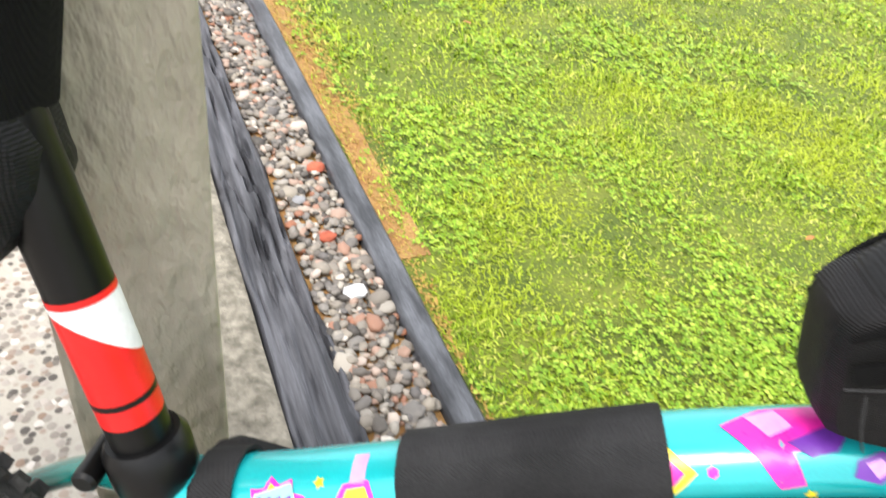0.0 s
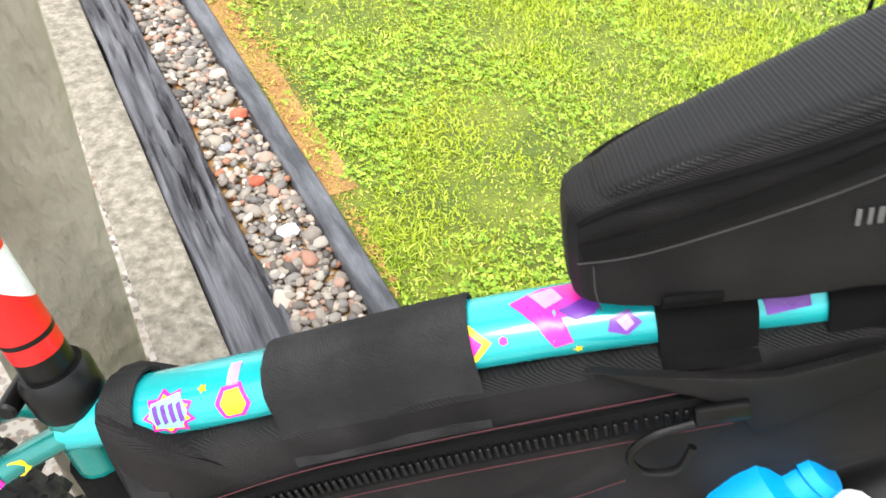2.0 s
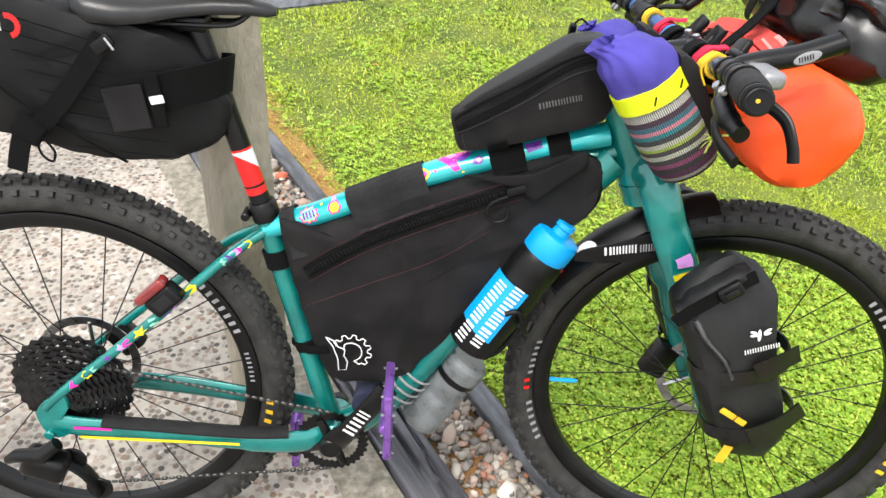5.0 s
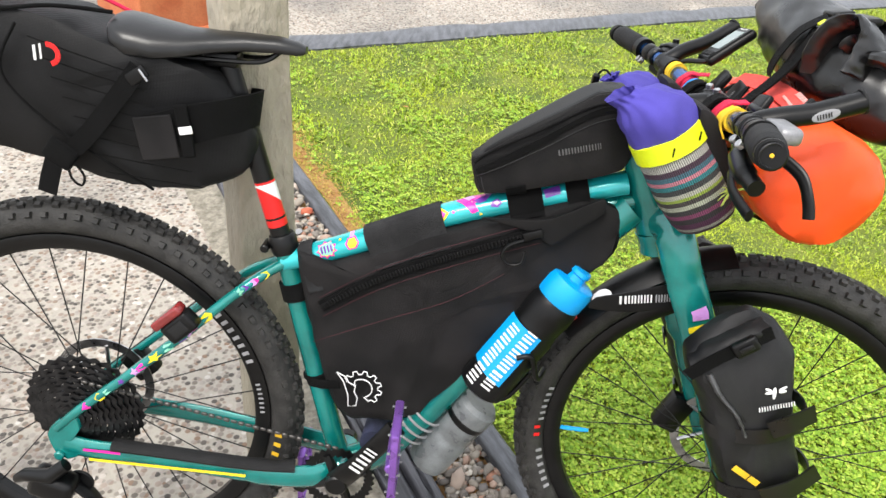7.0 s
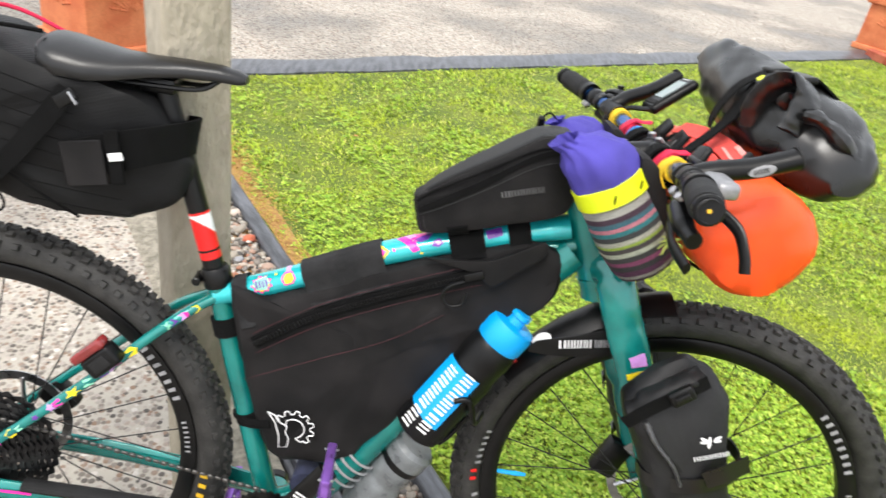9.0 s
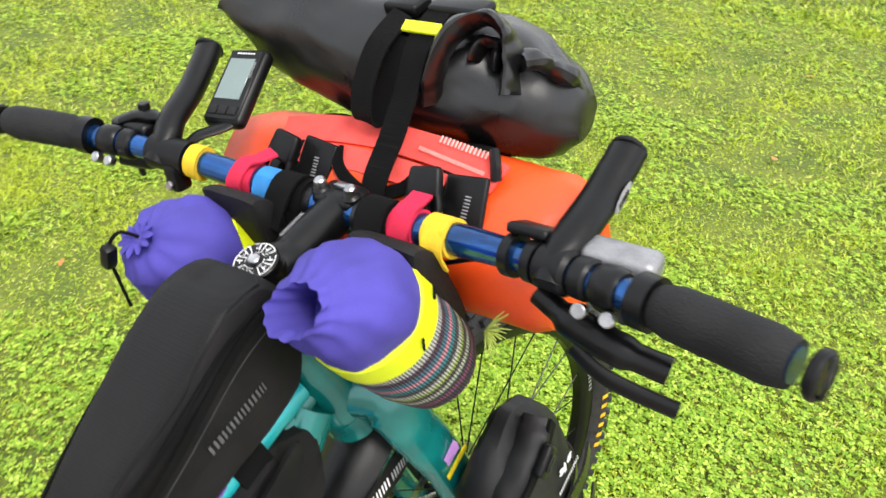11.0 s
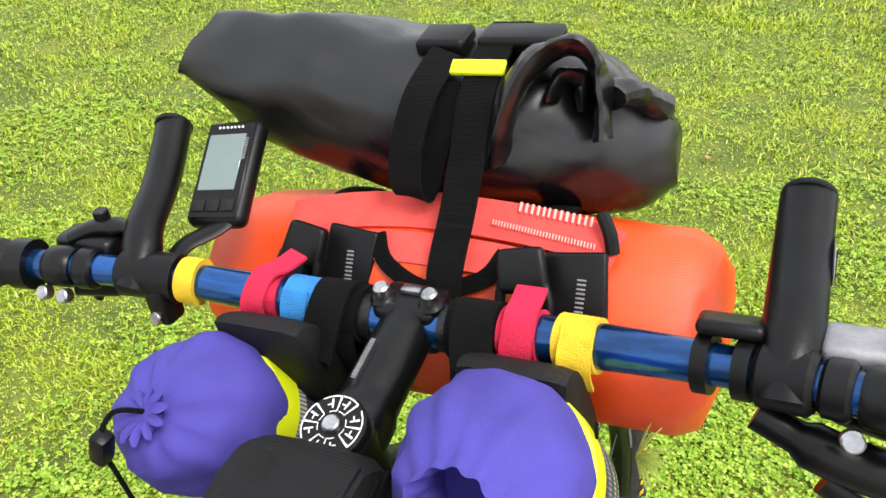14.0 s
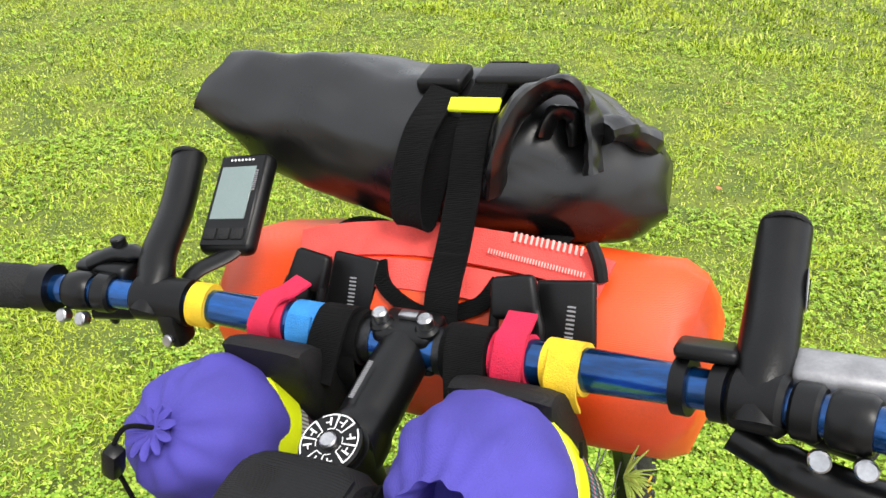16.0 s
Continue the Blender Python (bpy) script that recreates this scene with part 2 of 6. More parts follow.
def woven():
    """Striped hand-woven cloth; the stripes run round the pouch."""
    m = bpy.data.materials.new("striped_woven_cloth")
    m.use_nodes = True
    n, l = m.node_tree.nodes, m.node_tree.links
    b = n["Principled BSDF"]
    tc = n.new("ShaderNodeTexCoord")
    sep = n.new("ShaderNodeSeparateXYZ")
    l.new(tc.outputs["UV"], sep.inputs[0])
    r = n.new("ShaderNodeValToRGB")
    r.color_ramp.interpolation = "CONSTANT"
    cols = [(0.0, (0.05, 0.02, 0.04)), (0.07, (0.3, 0.3, 0.27)), (0.12, (0.08, 0.02, 0.06)), (0.2, (0.03, 0.03, 0.03)), (0.27, (0.22, 0.05, 0.12)), (0.33, (0.04, 0.04, 0.04)), (0.4, (0.42, 0.45, 0.35)),
            (0.46, (0.06, 0.05, 0.05)), (0.52, (0.3, 0.42, 0.06)), (0.56, (0.45, 0.45, 0.38)), (0.62, (0.05, 0.05, 0.05)), (0.69, (0.03, 0.2, 0.22)), (0.75, (0.55, 0.2, 0.25)), (0.8, (0.05, 0.14, 0.18)), (0.86, (0.06, 0.03, 0.05)), (0.93, (0.4, 0.4, 0.36))]
    while len(r.color_ramp.elements) < len(cols):
        r.color_ramp.elements.new(0.5)
    for e, (p, c) in zip(r.color_ramp.elements, cols):
        e.position, e.color = p, (*c, 1)
    l.new(sep.outputs[1], r.inputs[0])
    w = n.new("ShaderNodeTexWave")
    w.inputs["Scale"].default_value, w.inputs["Distortion"].default_value = 34, 0.6
    l.new(tc.outputs["UV"], w.inputs["Vector"])
    mr = n.new("ShaderNodeMapRange")
    mr.inputs[1].default_value, mr.inputs[2].default_value, mr.inputs[3].default_value = 0.35, 0.5, 0.22
    l.new(w.outputs[1], mr.inputs[0])
    mul = n.new("ShaderNodeMixRGB")
    mul.blend_type = "MULTIPLY"
    mul.inputs[0].default_value = 0.9
    l.new(r.outputs[0], mul.inputs[1])
    l.new(mr.outputs[0], mul.inputs[2])
    l.new(mul.outputs[0], b.inputs["Base Color"])
    b.inputs["Roughness"].default_value = 0.9
    bp = n.new("ShaderNodeBump")
    bp.inputs["Strength"].default_value, bp.inputs["Distance"].default_value = 0.5, 0.002
    l.new(w.outputs[1], bp.inputs["Height"])
    l.new(bp.outputs[0], b.inputs["Normal"])
    return m


WOVEN = woven()

# ---- builders ----
LEAN = 9.0
BIKE = Matrix.Rotation(-radians(LEAN), 4, "X")  # the bicycle leans onto the post
ORIGIN = {}


def V(*a):
    return Vector(a)


def thing(name, label, category, base=(0, 0, 0), m=None, group="", kind=""):
    """A top-level Empty at the thing's base. Its parts are built in the frame m and shifted to it."""
    e = new(name)
    e.empty_display_size = 0.02
    e.matrix_world = (BIKE if m is None else m) @ Matrix.Translation(base)
    ORIGIN[e.name] = Vector(base)
    return tagged(e, label, category, group, kind)


def part(name, bm, material, parent, label="", sharp=38, shift=True, wrinkle=None):
    """Links a bmesh as one mesh object under a thing or a part."""
    if wrinkle:
        amp, size, seed = wrinkle
        bm.normal_update()
        for v in bm.verts:
            k = size if isinstance(size, tuple) else (size,) * 3
            q = Vector((v.co.x / k[0], v.co.y / k[1], v.co.z / k[2])) + Vector((seed, seed * 0.7, 0))
            v.co += v.normal * amp * (noise.noise(q) + 0.5 * noise.noise(q * 2.3))
    bmesh.ops.recalc_face_normals(bm, faces=bm.faces)
    me = bpy.data.meshes.new(name)
    bm.to_mesh(me)
    bm.free()
    org = ORIGIN.get(parent.name, Vector()) if parent else Vector()
    if shift:
        me.transform(Matrix.Translation(-org))
    me.polygons.foreach_set("use_smooth", [True] * len(me.polygons))
    me.set_sharp_from_angle(angle=radians(sharp))
    me.materials.append(material)
    ob = new(name, me)
    ob.parent = parent
    ORIGIN[ob.name] = org
    if label:
        ob["label"] = label
    return ob


def share(name, me, parent, m):
    """One more object on a shared mesh, at m in its parent's frame of building."""
    ob = new(name, me)
    ob.parent = parent
    ob.matrix_basis = Matrix.Translation(-ORIGIN.get(parent.name, Vector())) @ m
    return ob


def ring(bm, pts):
    return [bm.verts.new(p) for p in pts]


def skin(bm, rings, caps=True, closed=False):
    for a, b in zip(rings, rings[1:] + (rings[:1] if closed else [])):
        k = len(a)
        for i in range(k):
            bm.faces.new((a[i], a[(i + 1) % k], b[(i + 1) % k], b[i]))
    if caps and not closed:
        bm.faces.new(rings[0][::-1])
        bm.faces.new(rings[-1])
    return bm


def tube(pts, radii, n=12, bm=None, caps=True, up=None, closed=False):
    """A round or oval tube along points. A radius may be a pair: along the side, along the up axis."""
    bm = bm or bmesh.new()
    pts = [Vector(p) for p in pts]
    if not isinstance(radii, (list, tuple)) or (isinstance(radii, tuple) and len(radii) == 2 and len(pts) != 2):
        radii = [radii] * len(pts)
    radii = [radii[min(len(radii) - 1, i * len(radii) // len(pts))] for i in range(len(pts))]
    rings, ref = [], Vector(up) if up else None
    for i, p in enumerate(pts):
        if closed:
            d = pts[(i + 1) % len(pts)] - pts[i - 1]
        else:
            d = pts[min(i + 1, len(pts) - 1)] - pts[max(i - 1, 0)]
        d.normalize()
        if ref is None:
            ref = Vector((0, 0, 1)) if abs(d.z) < 0.9 else Vector((1, 0, 0))
        side = d.cross(ref).normalized()
        u = side.cross(d).normalized()
        if not up:
            ref = u
        ra, rb = radii[i] if isinstance(radii[i], (list, tuple)) else (radii[i], radii[i])
        rings.append(ring(bm, [p + side * (ra * math.cos(2 * math.pi * k / n)) + u * (rb * math.sin(2 * math.pi * k / n)) for k in range(n)]))
    return skin(bm, rings, caps, closed)


def curve(pts, k=6):
    """A smooth line through points."""
    P = [Vector(p) for p in pts]
    out = []
    for i in range(len(P) - 1):
        a, b, c, d = P[max(i - 1, 0)], P[i], P[i + 1], P[min(i + 2, len(P) - 1)]
        for j in range(k):
            t = j / k
            out.append(0.5 * ((2 * b) + (c - a) * t + (2 * a - 5 * b + 4 * c - d) * t * t + (3 * b - a - 3 * c + d) * t**3))
    return out + [P[-1]]


def rbox(size, m=None, bevel=0.003, seg=2, bm=None, taper=None):
    bm2 = bmesh.new()
    bmesh.ops.create_cube(bm2, size=1, matrix=Matrix.Diagonal((*size, 1)))
    if taper:
        for v in bm2.verts:
            if v.co.z > 0:
                v.co.x *= taper
                v.co.y *= taper
    bmesh.ops.bevel(bm2, geom=bm2.edges[:], offset=bevel, segments=seg, affect="EDGES", profile=0.5)
    bm2.transform(m or Matrix())
    if bm is None:
        return bm2
    me = bpy.data.meshes.new("tmp")
    bm2.to_mesh(me)
    bm2.free()
    bm.from_mesh(me)
    bpy.data.meshes.remove(me)
    return bm


def disc(center, axis, r, h, n=24, bevel=0.0, bm=None):
    axis = Vector(axis).normalized()
    c = Vector(center)
    rr = [(-h / 2, r - bevel), (-h / 2 + bevel, r), (h / 2 - bevel, r), (h / 2, r - bevel)] if bevel else [(-h / 2, r), (h / 2, r)]
    return tube([c + axis * a for a, _ in rr], [b for _, b in rr], n, bm, up=axis.orthogonal())


def puff(outline, half, insets=((1.0, 0.86), (0.93, 0.955), (0.7, 0.992), (0.35, 1.0)), dense=5, centre=0.0, round_=True):
    """A soft bag: a closed outline in the bicycle's side plane, filled out to both sides. half: half the width, or a function of (x, z)."""
    o = [Vector((x, 0, z)) for x, z in outline]
    if round_:
        k = len(o)
        pts = []
        for i in range(k):
            a, b, c, d = o[i - 1], o[i], o[(i + 1) % k], o[(i + 2) % k]
            for j in range(dense):
                t = j / dense
                smooth = 0.5 * ((2 * b) + (c - a) * t + (2 * a - 5 * b + 4 * c - d) * t * t + (3 * b - a - 3 * c + d) * t**3)
                pts.append(b.lerp(c, t).lerp(smooth, 0.65))
        o = pts
    mid = sum(o, Vector()) / len(o)
    bm = bmesh.new()
    steps = [(-y, s) for y, s in insets] + [(0.0, 1.0)] + [(y, s) for y, s in insets[::-1]]
    rings = []
    for f, s in steps:
        row = []
        for p in o:
            q = mid + (p - mid) * s
            w = half(q.x, q.z) if callable(half) else half
            row.append((q.x, centre + f * w, q.z))
        rings.append(ring(bm, row))
    skin(bm, rings, caps=False)
    for end, sign in ((rings[0], -1), (rings[-1], 1)):
        last = end
        for s in (0.6, 0.3):
            nxt = []
            for v in end:
                q = Vector((v.co.x, 0, v.co.z))
                q = mid + (q - mid) * s
                w = half(q.x, q.z) if callable(half) else half
                nxt.append(bm.verts.new((q.x, centre + sign * w * (1.04 if s == 0.6 else 1.07), q.z)))
            k = len(last)
            for i in range(k):
                bm.faces.new((last[i], last[(i + 1) % k], nxt[(i + 1) % k], nxt[i]))
            last = nxt
        bm.faces.new(last)
    return bm


def band(path, width, thick, across, bm=None):
    """A flat strap along a path; across: the direction of its width (one, or one a point)."""
    bm = bm or bmesh.new()
    P = [Vector(p) for p in path]
    rings = []
    for i, p in enumerate(P):
        d = (P[min(i + 1, len(P) - 1)] - P[max(i - 1, 0)]).normalized()
        a = Vector(across[i] if isinstance(across[0], (tuple, list, Vector)) else across)
        a = (a - d * a.dot(d)).normalized()
        nrm = d.cross(a).normalized()
        rings.append(ring(bm, [p + a * sx * width / 2 + nrm * sy * thick / 2 for sx, sy in ((-1, -1), (1, -1), (1, 1), (-1, 1))]))
    return skin(bm, rings)


def glyph_bars(origin, along, up, height, widths, thick=0.0006, gap=0.25, bm=None):
    """Plain bars in place of lettering: blocks in a row."""
    bm = bm or bmesh.new()
    a, u = Vector(along).normalized(), Vector(up).normalized()
    nrm = a.cross(u).normalized()
    x = 0.0
    for w in widths:
        if w > 0:
            m = Matrix((a, u, nrm)).transposed().to_4x4()
            strokes = ((0.5, 1.0),) if w > 1.7 * height or w < 0.45 * height else ((0.16, 0.3), (0.8, 0.28))
            for c, k in strokes:
                rbox((w * k, height, thick), Matrix.Translation(Vector(origin) + a * (x + w * c) + u * height / 2) @ m, min(thick * 0.3, 0.0003), 1, bm)
        x += abs(w) + gap * height
    return bm

# ---- the ground ----
NX, NY = 0.861, 0.509  # across the path's edging; the edging runs along (-NY, NX)


def plan(s, u, z=0.0):
    """A place from the distance across the edging and along it."""
    return Vector((s * NX - u * NY, s * NY + u * NX, z))


ALONG = Matrix(((NX, -NY, 0, 0), (NY, NX, 0, 0), (0, 0, 1, 0), (0, 0, 0, 1)))


def sheet(name, pts, z, material, label, category):
    bm = bmesh.new()
    bm.faces.new([bm.verts.new((x, y, z)) for x, y in pts])
    ob = part(name, bm, material, None)
    return tagged(ob, label, category, kind="structure")


sheet("ground", [(-400, -400), (400, -400), (400, 400), (-400, 400)], -0.12, DRYGRASS, "bare earth under lawn and driveway", "ground")

BOARD_A, BOARD_B = Vector((-0.80, 2.698, 0)), Vector((6.2, 6.569, 0))


def strip(name, s0, s1, u0, u1, z0, z1, material, label, category, rough=0.004, seed=1.0, seg=90, wav=0.004):
    """A long board or slab along the edging, with uneven edges and top."""
    bm = bmesh.new()
    rings = []
    across = 18 if rough > 0.01 else 8
    for i in range(seg + 1):
        u = u0 + (u1 - u0) * i / seg
        w0 = wav * noise.noise(Vector((u * 3, seed, 0)))
        w1 = wav * noise.noise(Vector((u * 3, seed + 9, 0)))
        row = [V(s0 + w0, u, z0)]
        for k in range(across + 1):
            f = k / across
            s = s0 + w0 + (s1 - s0 + w1 - w0) * f
            edge = 0.006 * (1 if k in (0, across) else 0)
            dz = rough * (noise.noise(Vector((s * 45, u * 3, seed))) + 0.5 * noise.noise(Vector((s * 140, u * 7, seed))))
            if rough > 0.01:  # long splits in the grain
                split = abs(noise.noise(Vector((s * 26 + 0.6 * noise.noise(Vector((u * 2.5, 0, seed))), u * 0.9, seed + 4))))
                dz -= 0.022 * max(0.0, 1 - split / 0.09)
            row.append(V(s, u, z1 + dz - edge))
        row.append(V(s1 + w1, u, z0))
        rings.append(ring(bm, row))
    skin(bm, rings)
    ob = part(name, bm, material, None, sharp=60)
    ob.matrix_world = ALONG
    return tagged(ob, label, category, kind="structure")


strip("concrete_edging", 0.43, 0.551, -7.0, 2.72, -0.05, 0.004, CONCRETE, "smooth pale concrete edge of the driveway", "edging", 0.0015, 3.0)
sleeper = strip("timber_edging", 0.555, 0.674, -7.0, 2.72, -0.08, -0.002, TIMBER, "weathered grey split timber sleeper beside the gravel", "sleeper", 0.016, 5.0, 300, 0.012)
strip("gravel_bed", 0.674, 0.822, -7.0, 2.72, -0.08, -0.026, DRYGRASS, "bed of small river pebbles between sleeper and kerb board", "gravel bed", 0.002, 7.0)
strip("kerb_board", 0.822, 0.878, -7.0, 2.72, -0.08, 0.006, KERBMAT, "wet black timber kerb board along the lawn", "kerb", 0.002, 9.0, 90, 0.003)

# the driveway on two sides of the lawn, cast as one slab
run = (BOARD_B - BOARD_A).normalized()
side = Vector((-run.y, run.x, 0))
bm = bmesh.new()
mid = BOARD_A + side * 0.12
corner = plan(0.5, mid.dot(Vector((-NY, NX, 0))) + (0.5 - mid.dot(Vector((NX, NY, 0)))) * run.dot(Vector((-NY, NX, 0))) / run.dot(Vector((NX, NY, 0))))
south, north = bm.verts.new(plan(0.5, -300)), bm.verts.new(plan(0.5, 300))
hinge, east = bm.verts.new(corner), bm.verts.new(corner + run * 300)
bm.faces.new((south, hinge, north, bm.verts.new(plan(-300, 300)), bm.verts.new(plan(-300, -300))))
bm.faces.new((hinge, east, north))
ret = bmesh.ops.extrude_face_region(bm, geom=bm.faces[:])
for g in ret["geom"]:
    if isinstance(g, bmesh.types.BMVert):
        g.co.z -= 0.1
tagged(part("driveway", bm, AGGREGATE, None), "pale exposed-aggregate concrete driveway, damp in places", "driveway", kind="structure")

# the flat board between the lawn and the far driveway
bm = bmesh.new()
rings = []
for i in range(81):
    p = BOARD_A.lerp(BOARD_B, i / 80)
    w = 0.01 * noise.noise(p * 2)
    row = [p + side * w + V(0, 0, -0.08)]
    for k in range(6):
        row.append(p + side * (w + 0.24 * k / 5) + V(0, 0, 0.004 + 0.006 * noise.noise(V(p.x * 4, k * 1.7, 0)) - (0.006 if k in (0, 5) else 0)))
    row.append(p + side * (w + 0.24) + V(0, 0, -0.08))
    rings.append(ring(bm, row))
skin(bm, rings)
tagged(part("far_kerb_board", bm, KERBMAT, None, sharp=60), "flat weathered grey board between lawn and driveway", "kerb", kind="structure")


def in_lawn(x, y):
    s = NX * x + NY * y
    back = BOARD_A.y + (x - BOARD_A.x) * run.y / run.x
    return (s > 0.887) & (y < back - 0.02) & (x < 8.5)


strip("dry_verge", 0.877, 0.962, 0.75, 2.80, -0.05, -0.0115, DRYGRASS, "bare orange-brown earth with dead grass along the kerb", "earth", 0.003, 11.0, 90, 0.02)

# lawn soil: a sheet with low swells, trimmed by the boards
bm = bmesh.new()
corners = [plan(0.876, -60), plan(0.876, 2.80), Vector((60, 36.4, 0)), Vector((60, -60, 0))]
bm.faces.new([bm.verts.new((p.x, p.y, -0.014)) for p in corners])
LAWNSOIL = mat("mossy_soil", (0.08, 0.115, 0.014), 0.95, 0, 0.4, 5, 1.0, 120, second=(0.16, 0.19, 0.024))
lawn = tagged(part("lawn", bm, LAWNSOIL, None), "mossy soil under the mown lawn", "lawn", kind="structure")


def blades(name, xy, length, width, tilt, material, z, label, seed):
    """Many bent blades in one mesh: four corners and a tip each."""
    rng = np.random.default_rng(seed)
    n = len(xy)
    h = length * rng.uniform(0.55, 1.25, n)
    w = width * rng.uniform(0.7, 1.3, n)
    yaw = rng.uniform(0, 2 * np.pi, n)
    swell = 0.72 + 0.5 * np.clip(np.sin(xy[:, 0] * 7.3 + 2 * np.sin(xy[:, 1] * 5.1)) * np.sin(xy[:, 1] * 8.7 + 1.7 * np.sin(xy[:, 0] * 6.1)), -0.6, 1)
    h = h * swell
    lean = np.abs(rng.normal(tilt, 0.4, n))
    dx, dy = np.cos(yaw), np.sin(yaw)
    px, py = -dy, dx
    z0 = z + rng.uniform(-0.004, 0.003, n)
    co = np.zeros((n, 5, 3), np.float32)
    for k, (f, wf) in enumerate(((0.0, 1.0), (0.55, 0.85), (1.0, 0.0))):
        ang = lean * (0.6 + 0.6 * f)
        out, upz = h * f * np.sin(ang), h * f * np.cos(ang)
        bx, by, bz = xy[:, 0] + dx * out, xy[:, 1] + dy * out, z0 + np.maximum(upz, 0.002 * f)
        if k < 2:
            co[:, 2 * k] = np.stack([bx + px * w * wf / 2, by + py * w * wf / 2, bz], -1)
            co[:, 2 * k + 1] = np.stack([bx - px * w * wf / 2, by - py * w * wf / 2, bz], -1)
        else:
            co[:, 4] = np.stack([bx, by, bz], -1)
    base = (np.arange(n) * 5)[:, None]
    loops = np.concatenate([base + [0, 1, 3, 2], base + [2, 3, 4]], 1).ravel().astype(np.int32)
    me = bpy.data.meshes.new(name)
    me.vertices.add(n * 5)
    me.vertices.foreach_set("co", co.ravel())
    me.loops.add(len(loops))
    me.loops.foreach_set("vertex_index", loops)
    me.polygons.add(2 * n)
    starts = (np.arange(n)[:, None] * 7 + [0, 4]).ravel().astype(np.int32)
    me.polygons.foreach_set("loop_start", starts)
    me.update(calc_edges=True)
    me.materials.append(material)
    ob = new(name, me)
    return tagged(ob, label, "grass", kind="stuff")


def scatter(n, x0, x1, y0, y1, seed, keep=None):
    rng = np.random.default_rng(seed)
    p = np.stack([rng.uniform(x0, x1, n), rng.uniform(y0, y1, n)], -1)
    ok = in_lawn(p[:, 0], p[:, 1])
    if keep is not None:
        ok &= keep(p[:, 0], p[:, 1], rng)
    return p[ok]


def verge(x, y, r):
    s = NX * x + NY * y
    u = -NY * x + NX * y
    edge = 0.892 + 0.105 * np.clip((u - 0.5) / 0.9, 0, 1) * (0.75 + 0.35 * np.sin(u * 9) * np.sin(u * 3.7 + 1))
    return (s > edge) | (r.uniform(0, 1, len(x)) < 0.12)


def near(x, y):
    return np.hypot(x - 1.3, (y - 0.5)) < 1.75


blades("grass", scatter(330000, -0.5, 3.1, -1.3, 2.3, 11, lambda x, y, r: near(x, y) & verge(x, y, r)), 0.027, 0.0036, 1.0, GRASS, -0.016, "short bright green mown grass blades", 1)
blades("grass", scatter(440000, -1.2, 5.2, -2.5, 5.6, 12, lambda x, y, r: ~near(x, y) & verge(x, y, r)), 0.031, 0.0052, 1.0, GRASS, -0.016, "short bright green mown grass blades", 2)
blades("grass", scatter(110000, 5.0, 8.5, -4.0, 7.6, 13), 0.045, 0.009, 0.8, GRASS, -0.016, "short bright green mown grass blades", 3)


def dry(x, y, r):
    s = NX * x + NY * y
    u = -NY * x + NX * y
    edge = 0.892 + 0.12 * np.clip((u - 0.4) / 1.0, 0.05, 1) * r.uniform(0.2, 1.2, len(x))
    return (s < edge) & (u > 0.2)


blades("dry_grass", scatter(260000, -1.5, 1.2, 0.2, 3.4, 14, dry), 0.016, 0.0035, 1.25, STRAW, -0.010, "dead straw-brown grass along the kerb board", 4)


def leaves(name, xy, size, material, z, label, seed):
    """Three-lobed clover leaves, each lobe a small tilted rhombus."""
    rng = np.random.default_rng(seed)
    n = len(xy)
    co = np.zeros((n, 3, 4, 3), np.float32)
    yaw = rng.uniform(0, 2 * np.pi, n)
    r = size * rng.uniform(0.6, 1.3, n)
    zz = z + rng.uniform(0.004, 0.024, n)
    tx, ty = rng.normal(0, 0.25, n), rng.normal(0, 0.25, n)
    for k in range(3):
        a = yaw + k * 2.094
        for j, (d, e, up) in enumerate(((0.0, 0.0, 0.0), (0.6, 0.42, 0.12), (1.0, 0.0, 0.02), (0.6, -0.42, 0.12))):
            ox = r * (d * np.cos(a) - e * np.sin(a))
            oy = r * (d * np.sin(a) + e * np.cos(a))
            co[:, k, j] = np.stack([xy[:, 0] + ox, xy[:, 1] + oy, zz + ox * tx + oy * ty + up * r], -1)
    me = bpy.data.meshes.new(name)
    me.vertices.add(n * 12)
    me.vertices.foreach_set("co", co.ravel())
    me.loops.add(n * 12)
    me.loops.foreach_set("vertex_index", np.arange(n * 12, dtype=np.int32))
    me.polygons.add(n * 3)
    me.polygons.foreach_set("loop_start", np.arange(0, n * 12, 4, dtype=np.int32))
    me.update(calc_edges=True)
    me.materials.append(material)
    return tagged(new(name, me), label, "clover", kind="stuff")


def clumps(x, y, r):
    v = np.sin(x * 4.1 + 1.3 * np.sin(y * 3.7)) * np.sin(y * 4.6 + 1.1 * np.sin(x * 5.2)) + 0.5 * np.sin(x * 11 + y * 7)
    return v > r.uniform(-0.4, 1.2, len(x))


def clover_patch(x, y, r):
    d = np.hypot((x - 1.45) / 1.25, (y - 0.1) / 1.15) + 0.16 * np.sin(x * 6.3 + 2 * np.sin(y * 4.9)) * np.sin(y * 7.1 + x)
    return r.uniform(0, 1, len(x)) < np.clip(1.25 - 1.25 * d, 0, 0.85)


leaves("clover", scatter(95000, 0.2, 2.8, -1.1, 1.5, 17, clover_patch), 0.0095, CLOVER, -0.014, "small three-lobed clover leaves among the grass", 7)
leaves("clover", scatter(60000, 0.3, 3.4, -1.2, 2.6, 15, clumps), 0.009, CLOVER, -0.016, "small three-lobed clover leaves among the grass", 5)
leaves("clover", scatter(60000, -0.6, 5.5, -2.0, 4.6, 16, clumps), 0.012, CLOVER, -0.016, "small three-lobed clover leaves among the grass", 6)

